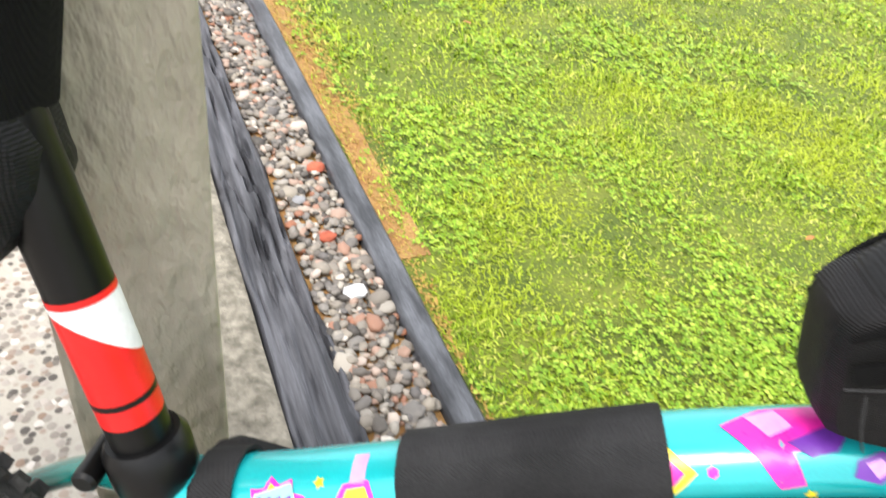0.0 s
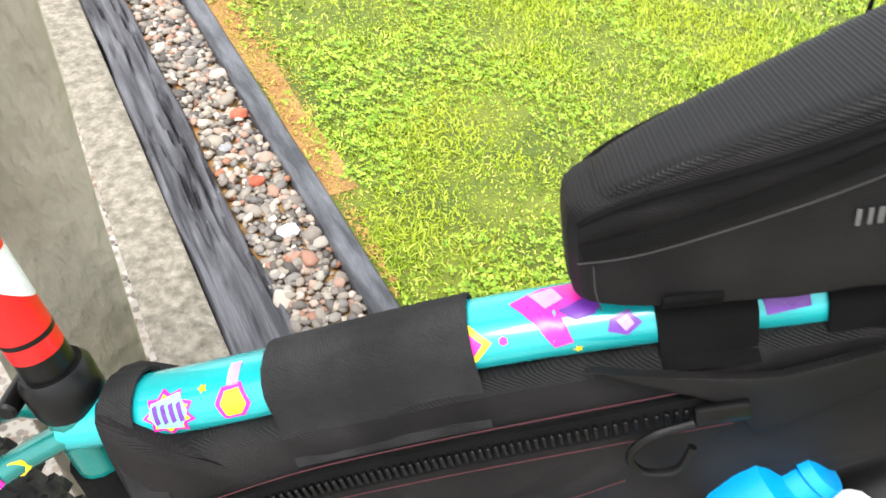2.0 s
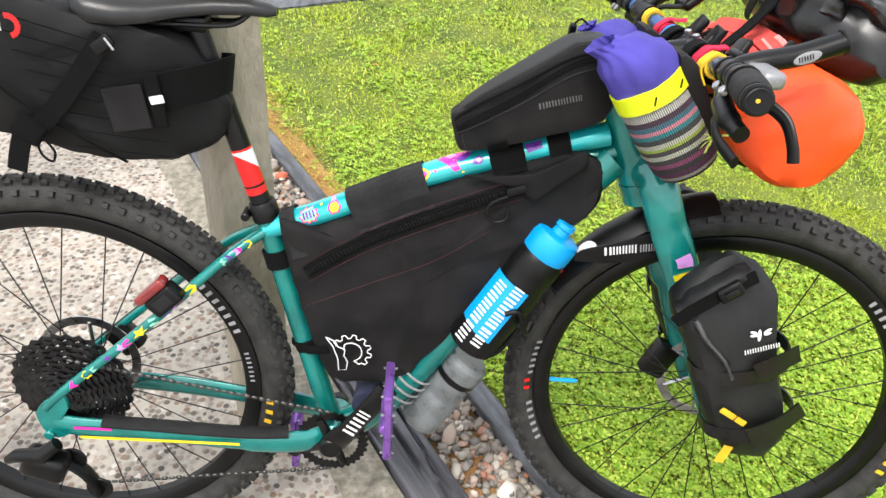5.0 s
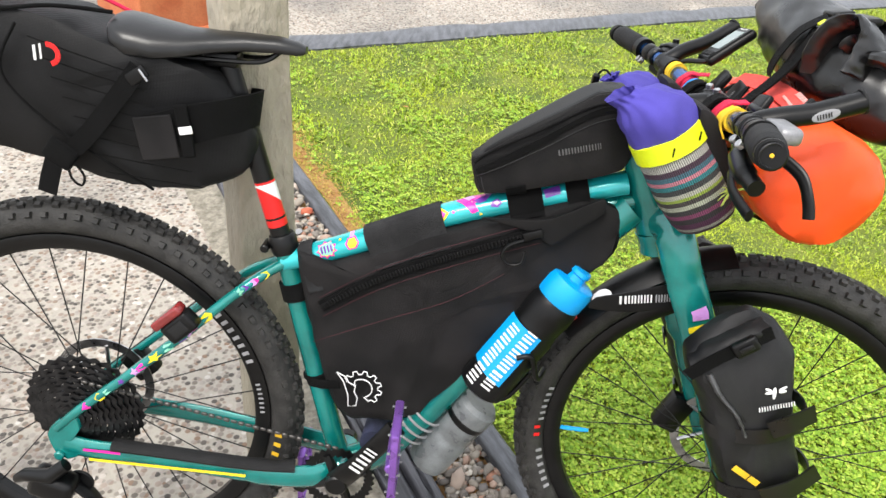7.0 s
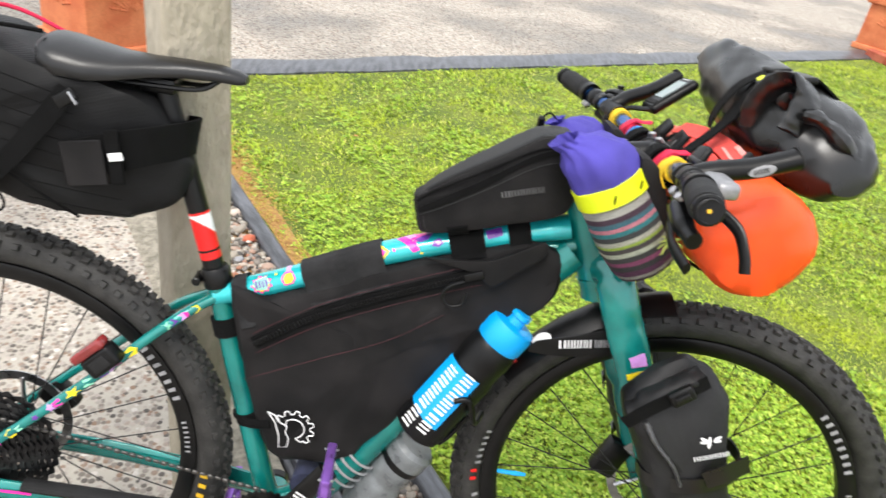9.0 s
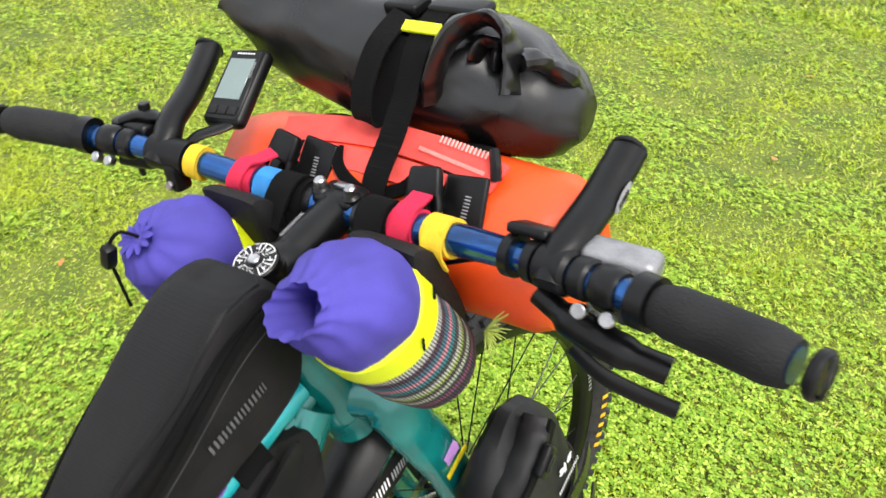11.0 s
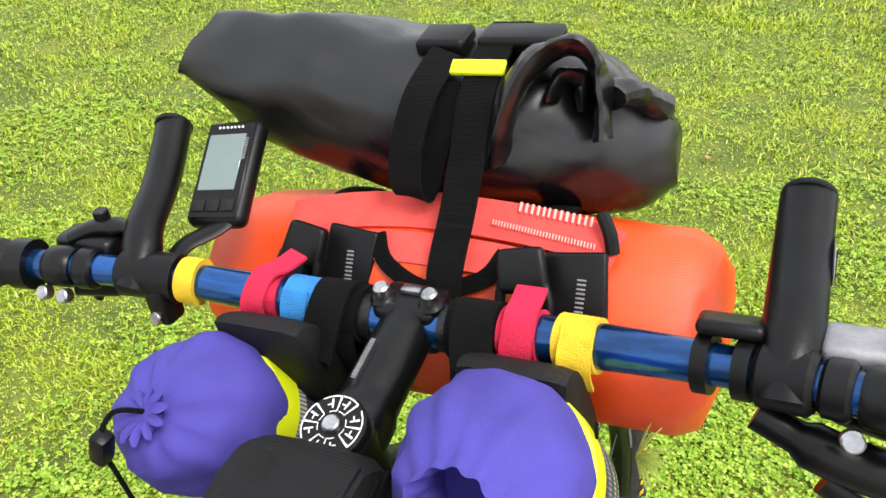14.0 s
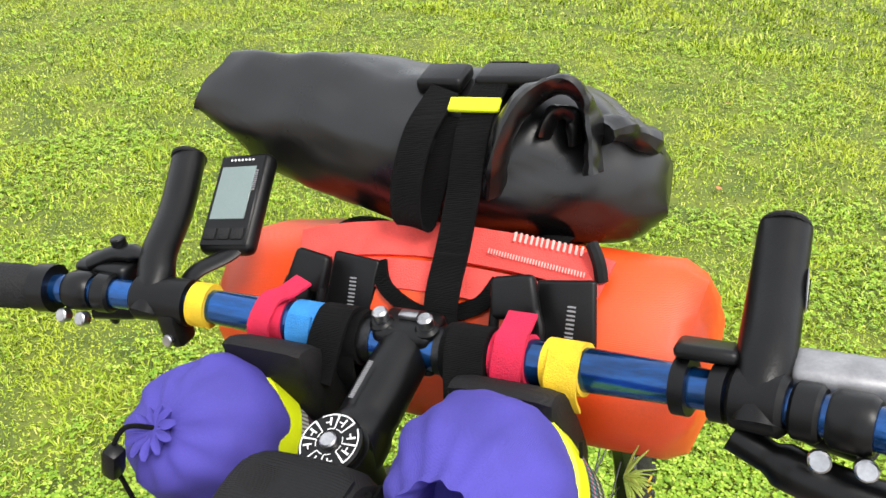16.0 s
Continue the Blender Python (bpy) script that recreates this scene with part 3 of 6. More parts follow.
# fallen leaves on the lawn
LEAFMAT = mat("fallen_leaf", (0.5, 0.2, 0.06), 0.7, 0, 0.2, 60, 0.3, 300)
for k, (x, y, c) in enumerate(((3.29, -0.007, 0.026), (4.2, 0.05, 0.026), (0.379, 2.33, 0.024), (1.35, 1.45, 0.015), (2.9, 0.9, 0.02), (3.3, 1.6, 0.024))):
    bm = bmesh.new()
    rim_pts = [(-1, 0), (-0.5, 0.42), (0.2, 0.5), (1, 0), (0.25, -0.45), (-0.5, -0.4)]
    mid = bm.verts.new((0, 0, 0.004))
    vs = [bm.verts.new((c * a, c * b, 0.006 * abs(b))) for a, b in rim_pts]
    for i in range(6):
        bm.faces.new((mid, vs[i], vs[(i + 1) % 6]))
    ob = part("fallen_leaf", bm, LEAFMAT, None)
    ob.matrix_world = pose(x, y, 0.012, 8, 12, 70 * k)
    tagged(ob, "small dry orange-brown leaf lying on the lawn", "leaf")

# ---- post, planters, bricks ----
POST_C, POST_W = (0.276, 0.237), 0.097
post = thing("timber_post", "rough square timber post in worn beige-grey paint", "post", (*POST_C, 0), pose(0, 0, 0), kind="")
bm = rbox((POST_W, POST_W, 2.3), Matrix.Translation((0, 0, 1.15)), 0.005, 3)
bmesh.ops.subdivide_edges(bm, edges=[e for e in bm.edges if abs(e.verts[0].co.z - e.verts[1].co.z) > 1], cuts=160)
for v in bm.verts:
    v.co += v.normal * 0.0012 * noise.noise(v.co * Vector((40, 40, 9)))
bm.transform(Matrix.Translation((*POST_C, 0)) @ Matrix.Rotation(radians(32.8), 4, "Z") @ Matrix.Translation((0, 0, 0)))
part("shaft", bm, POSTWOOD, post)


def planter(x, y, w, h, turn):
    t = thing("planter", "square terracotta planter with raised fern relief", "plant pot", (x, y, 0), pose(0, 0, 0), "terracotta planters")
    m = Matrix.Translation((x, y, 0)) @ Matrix.Rotation(radians(turn), 4, "Z")
    part("body", rbox((w * 0.92, w * 0.92, h), m @ Matrix.Translation((0, 0, h / 2 + 0.03)), 0.012, 3), TERRA, t)
    part("rim", rbox((w * 1.06, w * 1.06, 0.07), m @ Matrix.Translation((0, 0, h + 0.02)), 0.012, 3), TERRA, t)
    part("foot", rbox((w, w, 0.05), m @ Matrix.Translation((0, 0, 0.025)), 0.01, 3), TERRA, t)
    part("soil", rbox((w * 0.95, w * 0.95, 0.03), m @ Matrix.Translation((0, 0, h + 0.045)), 0.004, 1), DRYGRASS, t)
    for q in range(4):
        bm = bmesh.new()
        f = m @ Matrix.Rotation(radians(90 * q), 4, "Z") @ Matrix.Translation((0, -w * 0.46, h * 0.55))
        for k in range(-4, 5):
            a = radians(90 + 19 * k)
            for j in range(2):
                r0, r1 = 0.02 + 0.05 * j, 0.06 + 0.05 * j
                mid = (r0 + r1) / 2
                rbox((0.045, 0.012, 0.014), f @ Matrix.Translation((mid * math.cos(a), 0, mid * math.sin(a))) @ Matrix.Rotation(-a, 4, "Y"), 0.004, 1, bm)
        part("relief", bm, TERRA, t)
    return t


planter(-1.04, 3.16, 0.52, 0.42, 50)
planter(4.92, 6.02, 0.48, 0.42, 40)

bm = rbox((0.225, 0.1, 0.07), Matrix.Translation((0, 0, 0.035)), 0.005, 1)
brick_me = bpy.data.meshes.new("brick")
bm.to_mesh(brick_me)
bm.free()
brick_me.materials.append(BRICK)
edging = thing("brick_edging", "single row of red bricks along the lawn", "edging", (4.5, 4.75, 0), pose(0, 0, 0), kind="structure")
for k in range(14):
    share("brick", brick_me, edging, pose(4.67 + 0.055 * k, 5.70 - 0.234 * k, -0.016 + 0.004 * (k % 3), 0, 0, -76.8 + (k % 4)))

# ---- the bicycle ----
HUB_R, HUB_F, BB = V(0.010, 0, 0.366), V(1.135, 0, 0.378), V(0.455, 0, 0.272)
bike = thing("bicycle", "teal mountain bicycle loaded with bags, leaning on a post", "bicycle")


def shared_mesh(name, bm, material, sharp=40):
    bmesh.ops.recalc_face_normals(bm, faces=bm.faces)
    me = bpy.data.meshes.new(name)
    bm.to_mesh(me)
    bm.free()
    me.polygons.foreach_set("use_smooth", [True] * len(me.polygons))
    me.set_sharp_from_angle(angle=radians(sharp))
    me.materials.append(material)
    return me


def revolve(profile, c, n=96, bm=None):
    """A closed profile of (radius, side) turned round the wheel's axle."""
    bm = bm or bmesh.new()
    rings = []
    for i in range(n):
        a = 2 * math.pi * i / n
        rings.append(ring(bm, [c + V(r * math.cos(a), y, r * math.sin(a)) for r, y in profile]))
    return skin(bm, rings, closed=True)


TYRE_R, TYRE_H = 0.3415, 0.0285


def wheel(c, name, label, turn, steer=0.0, disc_side=0.045):
    rim = part(name, revolve([(0.318, -0.0145), (0.318, 0.0145), (0.312, 0.016), (0.297, 0.0135), (0.290, 0.008), (0.290, -0.008), (0.297, -0.0135), (0.312, -0.016)], c), BLACK_ALLOY, bike, label)
    prof = []
    for k in range(16):
        a = 2 * math.pi * k / 16
        rr = TYRE_H * (1.0 if math.cos(a) > -0.6 else 0.9)
        prof.append((TYRE_R + rr * math.cos(a), rr * 0.98 * math.sin(a)))
    part("tyre", revolve(prof, c, 128), RUBBER, rim, "muddy black knobbly tyre")
    bm = bmesh.new()
    rng = random.Random(3)
    for i in range(84):
        for row, (ang, sx, sy) in enumerate(((-62, 0.010, 0.009), (-28, 0.011, 0.008), (-9, 0.010, 0.009), (11, 0.011, 0.009), (30, 0.010, 0.008), (62, 0.010, 0.009))):
            a = 2 * math.pi * (i + 0.5 * (row % 2) + 0.12 * rng.random()) / 84
            b = radians(ang)
            m = Matrix.Translation(c) @ Matrix.Rotation(-a, 4, "Y") @ Matrix.Translation((TYRE_R, 0, 0)) @ Matrix.Rotation(b, 4, "Z") @ Matrix.Translation((TYRE_H, 0, 0))
            h = 0.0075
            cs = [m @ V(dx, dy * sy / 2 * f, dz * sx / 2 * f) for dx, f in ((-0.002, 1.15), (h - 0.002, 0.9)) for dy, dz in ((-1, -1), (1, -1), (1, 1), (-1, 1))]
            vs = [bm.verts.new(p) for p in cs]
            for q in ((4, 5, 6, 7), (0, 1, 5, 4), (1, 2, 6, 5), (2, 3, 7, 6), (3, 0, 4, 7)):
                bm.faces.new([vs[j] for j in q])
    t = part("tread", bm, RUBBER, rim, "rows of tread knobs")
    t["kind"] = "stuff"
    hub = bmesh.new()
    tube([c + V(0, y, 0) for y in (-0.052, -0.034, -0.03, -0.026, -0.012, 0.012, 0.026, 0.03, 0.034, 0.052)], [0.010, 0.011, 0.027, 0.027, 0.013, 0.013, 0.027, 0.027, 0.011, 0.010], 24, hub)
    part("hub", hub, BLACK_ALLOY, rim)
    sp = tube([V(0, 0, 0), V(0, 0, 1)], 0.00115, 6)
    spoke_me = shared_mesh("spoke", sp, DARK_STEEL)
    for i in range(28):
        a = 2 * math.pi * (i + 0.25) / 28 + turn
        sidey = 0.03 if i % 2 else -0.03
        b = a + (0.95 if (i // 2) % 2 else -0.95)
        p0 = c + V(0.026 * math.cos(b), sidey, 0.026 * math.sin(b))
        p1 = c + V(0.292 * math.cos(a), sidey * 0.1, 0.292 * math.sin(a))
        d = p1 - p0
        m = Matrix.Translation(p0) @ d.to_track_quat("Z", "Y").to_matrix().to_4x4() @ Matrix.Diagonal((1, 1, d.length, 1))
        share("spoke", spoke_me, rim, m)
    rot = bmesh.new()
    prof2 = [(0.09, disc_side - 0.001), (0.09, disc_side + 0.001), (0.074, disc_side + 0.001), (0.074, disc_side - 0.001)]
    revolve(prof2, c, 48, rot)
    for k in range(6):
        a = k * math.pi / 3
        tube([c + V(0.02 * math.cos(a), disc_side, 0.02 * math.sin(a)), c + V(0.078 * math.cos(a + 0.4), disc_side, 0.078 * math.sin(a + 0.4))], 0.0035, 6, rot)
    part("brake_disc", rot, STEEL, rim)
    valve = tube([c + V(-0.29, 0, -0.02), c + V(-0.262, 0, -0.018), c + V(-0.255, 0, -0.0175), c + V(-0.238, 0, -0.016)], [0.004, 0.004, 0.0045, 0.003], 8)
    part("valve", valve, BOTTLE_BLUE if c.x > 1 else MAGENTA, rim, "small coloured valve")
    rim.matrix_basis = Matrix.Translation(c) @ Matrix.Rotation(radians(-steer), 4, "Z") @ Matrix.Translation(-c)
    return rim


def arc_marks(c, r0, r1, a0, a1, n, y, material, parent, name="lettering", fill=0.4):
    """A row of plain bars along the tyre's or rim's side."""
    bm = bmesh.new()
    for k in range(n):
        b0 = a0 + (a1 - a0) * k / n
        b1 = b0 + (a1 - a0) / n * fill
        q = [c + V(r * math.cos(b), y(r), r * math.sin(b)) for r, b in ((r0, b0), (r1, b0), (r1, b1), (r0, b1))]
        bm.faces.new([bm.verts.new(p) for p in q])
    return part(name, bm, material, parent)


rear = wheel(HUB_R, "rear_wheel", "black spoked rear wheel", 0.1)
front = wheel(HUB_F, "front_wheel", "black spoked front wheel", 0.2, 9.0)


def tyre_side(r):
    d = r - TYRE_R
    return -math.sqrt(max(TYRE_H**2 - d * d, 0)) - 0.0012


for c, w in ((HUB_R, rear), (HUB_F, front)):
    a = -0.05 if c.x < 1 else 0.02
    arc_marks(c, 0.330, 0.343, a - 0.36, a + 0.02, 6, tyre_side, GOLD, w)
    arc_marks(c, 0.301, 0.309, a + 0.08, a + 0.30, 7, lambda r: -0.0172, GREY_PRINT, w)
    arc_marks(c, 0.300, 0.312, a + 0.42, a + 0.85, 8, lambda r: -0.0172, GREY_PRINT, w, fill=0.4)
arc_marks(HUB_F, 0.322, 0.331, 2.9, 3.15, 6, tyre_side, GREY_PRINT, front)
arc_marks(HUB_F, 0.326, 0.336, 3.16, 3.26, 2, tyre_side, RED, front)
arc_marks(HUB_F, 0.322, 0.332, 3.32, 3.62, 6, tyre_side, GREY_PRINT, front)

# frame tubes
TOP = [V(0.350, 0, 0.669), V(0.41, 0, 0.690), V(0.479, 0, 0.7185), V(0.593, 0, 0.7695), V(0.692, 0, 0.803), V(0.78, 0, 0.829), V(0.87, 0, 0.853)]
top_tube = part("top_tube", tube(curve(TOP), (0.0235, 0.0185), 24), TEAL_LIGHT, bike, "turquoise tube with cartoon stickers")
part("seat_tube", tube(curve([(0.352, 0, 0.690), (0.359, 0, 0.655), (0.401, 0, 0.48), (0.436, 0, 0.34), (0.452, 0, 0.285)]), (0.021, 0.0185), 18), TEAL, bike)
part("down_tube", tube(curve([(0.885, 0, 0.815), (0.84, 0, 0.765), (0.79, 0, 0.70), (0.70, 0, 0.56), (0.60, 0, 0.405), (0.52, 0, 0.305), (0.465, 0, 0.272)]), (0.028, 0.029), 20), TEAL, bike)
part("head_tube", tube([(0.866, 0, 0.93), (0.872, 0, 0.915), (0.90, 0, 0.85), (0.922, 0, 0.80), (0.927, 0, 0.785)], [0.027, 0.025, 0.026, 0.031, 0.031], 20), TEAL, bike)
part("gusset", tube(curve([(0.78, 0, 0.815), (0.85, 0, 0.815), (0.895, 0, 0.83)]), [0.012] * 6 + [0.014] * 7, 12), TEAL, bike)
part("bottom_bracket", disc(BB, (0, 1, 0), 0.028, 0.085, 24, 0.004), TEAL, bike)
for s in (-1, 1):
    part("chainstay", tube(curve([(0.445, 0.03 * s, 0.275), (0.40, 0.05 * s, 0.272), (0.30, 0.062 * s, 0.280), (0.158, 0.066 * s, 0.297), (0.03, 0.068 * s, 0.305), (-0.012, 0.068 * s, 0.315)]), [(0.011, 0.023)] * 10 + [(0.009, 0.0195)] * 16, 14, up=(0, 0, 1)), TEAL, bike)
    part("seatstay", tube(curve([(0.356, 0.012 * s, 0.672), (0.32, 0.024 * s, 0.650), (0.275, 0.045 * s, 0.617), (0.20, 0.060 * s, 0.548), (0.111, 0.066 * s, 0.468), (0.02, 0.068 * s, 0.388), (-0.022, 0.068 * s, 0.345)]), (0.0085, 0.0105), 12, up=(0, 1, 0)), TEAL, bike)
    part("dropout", puff([(-0.040, 0.335), (-0.020, 0.362), (0.012, 0.375), (0.018, 0.350), (0.000, 0.318), (0.02, 0.300), (-0.01, 0.282), (-0.032, 0.300)], 0.007, centre=0.068 * s), TEAL, bike)
guard = part("chainstay_guard", tube(curve([(0.38, -0.052, 0.294), (0.30, -0.0645, 0.302), (0.158, -0.0685, 0.314), (0.07, -0.070, 0.320)]), (0.0135, 0.009), 10, up=(0, 0, 1)), BLACK_GRIP, bike, "black rubber chain guard")
for z, material, x0, x1 in ((0.291, LEMON, 0.03, 0.30), (0.311, MAGENTA, 0.022, 0.085)):
    part("stripe", band([(x, -0.0785, z - 0.018 * (x - x0)) for x in np.linspace(x0, x1, 8)], 0.005, 0.0008, (0, 0, 1)), material, bike)

# fork
part("fork_crown", tube(curve([(0.925, 0, 0.785), (0.935, 0, 0.765), (0.94, 0, 0.75)]), 0.03, 18), TEAL, bike)
for s in (-1, 1):
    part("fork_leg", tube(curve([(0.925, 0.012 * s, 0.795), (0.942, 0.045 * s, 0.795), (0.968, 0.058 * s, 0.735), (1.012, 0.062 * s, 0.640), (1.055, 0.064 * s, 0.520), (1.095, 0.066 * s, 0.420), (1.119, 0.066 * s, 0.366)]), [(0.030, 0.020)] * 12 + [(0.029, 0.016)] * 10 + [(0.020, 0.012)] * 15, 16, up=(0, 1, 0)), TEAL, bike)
    part("axle_end", disc(HUB_F + V(0, 0.066 * s, 0), (0, 1, 0), 0.014, 0.03, 16, 0.003), BLACK_ALLOY, bike)
part("fork_decal", band([(1.003, -0.0785, 0.672), (1.000, -0.0788, 0.682), (0.995, -0.0785, 0.690)], 0.024, 0.001, (0.9, 0, 0.4)), LILAC, bike, "striped sticker on the fork leg")
part("fork_decal", band([(1.010, -0.0790, 0.655), (1.006, -0.0792, 0.664)], 0.042, 0.001, (0.9, 0, 0.4)), LEMON, bike)
part("brake_caliper", rbox((0.05, 0.03, 0.075), Matrix.Translation((1.055, 0.068, 0.40)) @ Matrix.Rotation(radians(25), 4, "Y"), 0.008), BLACK_ALLOY, bike)
part("brake_caliper", rbox((0.05, 0.03, 0.06), Matrix.Translation((0.07, 0.068, 0.40)) @ Matrix.Rotation(radians(-40), 4, "Y"), 0.008), BLACK_ALLOY, bike)

# seatpost and saddle
part("seat_collar", tube([(0.3440, 0, 0.7150), (0.3455, 0, 0.7095), (0.3505, 0, 0.6905), (0.352, 0, 0.6845)], [0.0190, 0.0225, 0.0225, 0.021], 24), BLACK_ALLOY, bike)
part("collar_bolt", disc((0.322, -0.006, 0.694), (0, 1, 0), 0.007, 0.032, 12, 0.002), BLACK_ALLOY, bike)
SP0, SP1 = V(0.350, 0, 0.692), V(0.268, 0, 0.975)
seatpost = part("seatpost", tube([SP0, SP1], [0.0158, 0.0158], 28), BLACK_ALLOY, bike, "scuffed black seatpost with red and white band")


def along_post(z):
    return SP0.lerp(SP1, (z - SP0.z) / (SP1.z - SP0.z))


part("red_band", tube([along_post(z) for z in (0.730, 0.738, 0.77, 0.802)], 0.01605, 28, caps=False), RED, seatpost, "red painted band")
part("black_ring", tube([along_post(z) for z in (0.7415, 0.745)], [0.0162, 0.0162], 28, caps=False), BLACK_ALLOY, seatpost)
bm = bmesh.new()
axis = (SP1 - SP0).normalized()
sx = axis.cross(V(0, 1, 0)).normalized()
rows = []
for k in range(29):
    a = 2 * math.pi * k / 28
    rad = sx * math.cos(a) + V(0, 1, 0) * math.sin(a)
    low = 0.779 - 0.016 * math.cos(a - 2.4)
    rows.append([bm.verts.new(along_post(z) + rad * 0.01625) for z in (low, 0.7985)])
for a, b in zip(rows, rows[1:]):
    bm.faces.new((a[0], b[0], b[1], a[1]))
part("white_band", bm, WHITE, seatpost, "white slanting band")
part("seatpost_head", rbox((0.05, 0.036, 0.022), Matrix.Translation((0.262, 0, 0.982)), 0.006), BLACK_ALLOY, bike)

bm = bmesh.new()
rings = []
for x, w, zt, zb in ((0.118, 0.050, 1.033, 1.018), (0.124, 0.064, 1.036, 1.000), (0.145, 0.070, 1.034, 0.986), (0.18, 0.068, 1.027, 0.984), (0.215, 0.056, 1.021, 0.988), (0.255, 0.036, 1.020, 0.994), (0.30, 0.024, 1.021, 0.998), (0.345, 0.020, 1.020, 0.998), (0.372, 0.017, 1.015, 0.996), (0.383, 0.010, 1.009, 0.999)):
    row = []
    for k in range(24):
        a = 2 * math.pi * k / 24
        cy, cz = math.cos(a), math.sin(a)
        y = w * math.copysign(abs(cy) ** 0.8, cy)
        drop = -0.014 * (abs(y) / max(w, 0.01)) ** 2 * (w / 0.07)
        z = (zt + drop) if cz >= 0 else zb
        z = (zt + zb) / 2 + (zt - zb) / 2 * math.copysign(abs(cz) ** 0.55, cz) + (drop if cz > 0 else -0.012 * (w / 0.07) * abs(cy) ** 2)
        row.append((x, y, z))
    rings.append(ring(bm, row))
skin(bm, rings)
bmesh.ops.smooth_vert(bm, verts=bm.verts, factor=0.35, use_axis_x=True, use_axis_y=True, use_axis_z=True)
saddle = part("saddle", bm, SHEEN, bike, "smooth black saddle with a long nose")
for s in (-1, 1):
    part("rail", tube(curve([(0.345, 0.008 * s, 0.999), (0.32, 0.018 * s, 0.985), (0.26, 0.022 * s, 0.983), (0.20, 0.024 * s, 0.984), (0.15, 0.03 * s, 0.995)]), 0.0036, 8), BLACK_ALLOY, saddle)

# drivetrain
cassette = part("cassette", tube([HUB_R + V(0, y, 0) for y in (-0.028, -0.068)], [0.017, 0.015], 20), DARK_STEEL, bike, "wide black sprocket stack")
for k in range(10):
    bm = bmesh.new()
    r = 0.104 - 0.0085 * k
    y = -0.030 - 0.0036 * k
    teeth = max(12, int(r * 300))
    pts = []
    for i in range(teeth * 2):
        a = math.pi * i / teeth
        rr = r if i % 2 else r - 0.0055
        pts.append((rr * math.cos(a), rr * math.sin(a)))
    f = (r - 0.0105) / r
    skin(bm, [ring(bm, [HUB_R + V(x * g, yy, z * g) for x, z in pts]) for yy, g in ((y - 0.0009, 1), (y + 0.0009, 1), (y + 0.0009, f), (y - 0.0009, f))], closed=True)
    for q in range(6):
        a = q * math.pi / 3 + k * 0.15
        tube([HUB_R + V(0.016 * math.cos(a), y, 0.016 * math.sin(a)), HUB_R + V((r - 0.012) * math.cos(a + 0.35), y, (r - 0.012) * math.sin(a + 0.35))], 0.0024, 6, bm)
    part("sprocket", bm, DARK_STEEL, cassette)
bm = bmesh.new()
teeth = 32
pts = []
for i in range(teeth * 2):
    a = math.pi * i / teeth
    rr = 0.066 if i % 2 else 0.0605
    pts.append((rr * math.cos(a), rr * math.sin(a)))
skin(bm, [ring(bm, [BB + V(x * f, y, z * f) for x, z in pts]) for y, f in ((-0.044, 1), (-0.0475, 1), (-0.0475, 0.76), (-0.044, 0.76))], closed=True)
for q in range(4):
    a = q * math.pi / 2 + 0.4
    tube([BB + V(0, -0.047, 0), BB + V(0.054 * math.cos(a), -0.046, 0.054 * math.sin(a))], [0.012, 0.007], 8, bm)
part("chainring", bm, BLACK_ALLOY, bike)
PED = V(0.556, 0, 0.424)
dirc = (PED - BB).normalized()
for s, d in ((-1, 1), (1, -1)):
    e = BB + dirc * 0.178 * d
    crank = part("crank_arm", tube(curve([BB + V(0, 0.055 * s, 0), BB + dirc * 0.05 * d + V(0, 0.068 * s, 0), BB + dirc * 0.12 * d + V(0, 0.078 * s, 0), e + V(0, 0.082 * s, 0)]), [(0.022, 0.010)] * 6 + [(0.018, 0.009)] * 13, 14, up=(0, 1, 0)), BLACK_ALLOY, bike)
    part("axle_cap", disc(BB + V(0, 0.060 * s, 0), (0, 1, 0), 0.02, 0.02, 20, 0.003), BLACK_ALLOY, crank)
    ped = part("pedal", disc(e + V(0, 0.135 * s, 0), (0, 1, 0), 0.009, 0.10, 12, 0.002), VIOLET, bike, "purple flat pedal with pins")
    c = e + V(0.004, 0.142 * s, 0.006)
    for dz in (-0.055, 0.055):
        part("pedal_bar", rbox((0.014, 0.094, 0.012), Matrix.Translation(c + V(0, 0, dz)), 0.003), VIOLET, ped)
    for dy in (-0.042, 0.0, 0.042):
        part("pedal_bar", rbox((0.012, 0.010, 0.115), Matrix.Translation(c + V(0, dy, 0)), 0.003), VIOLET, ped)
    for dz in (-0.055, -0.02, 0.02, 0.055):
        for dy in (-0.036, 0.036):
            part("pin", disc(c + V(0.0, dy, dz), (1, 0, 0), 0.002, 0.022, 6), STEEL, ped)
part("crank_mark", glyph_bars(BB + dirc * 0.075 + V(0.0, -0.089, -0.012), dirc, V(-dirc.z, 0, dirc.x), 0.022, [0.016, 0.016, 0.012], 0.0008), WHITE, bike)
# chain: links along the upper and lower runs
link = rbox((0.0115, 0.006, 0.0075), None, 0.002, 1)
link_me = shared_mesh("chain_link", link, CHAIN)
chain_run = [HUB_R + V(0.005, -0.046, 0.062), BB + V(0.0, -0.046, 0.064)]
lower = [BB + V(0.0, -0.046, -0.064), V(0.03, -0.058, 0.165)]
for a, b in (chain_run, lower):
    count = int((b - a).length / 0.0127)
    q = (b - a).to_track_quat("X", "Z").to_matrix().to_4x4()
    for k in range(count):
        share("chain_link", link_me, bike, Matrix.Translation(a.lerp(b, (k + 0.5) / count)) @ q @ Matrix.Diagonal((1, 1 if k % 2 else 0.7, 1 if k % 2 else 0.8, 1)))
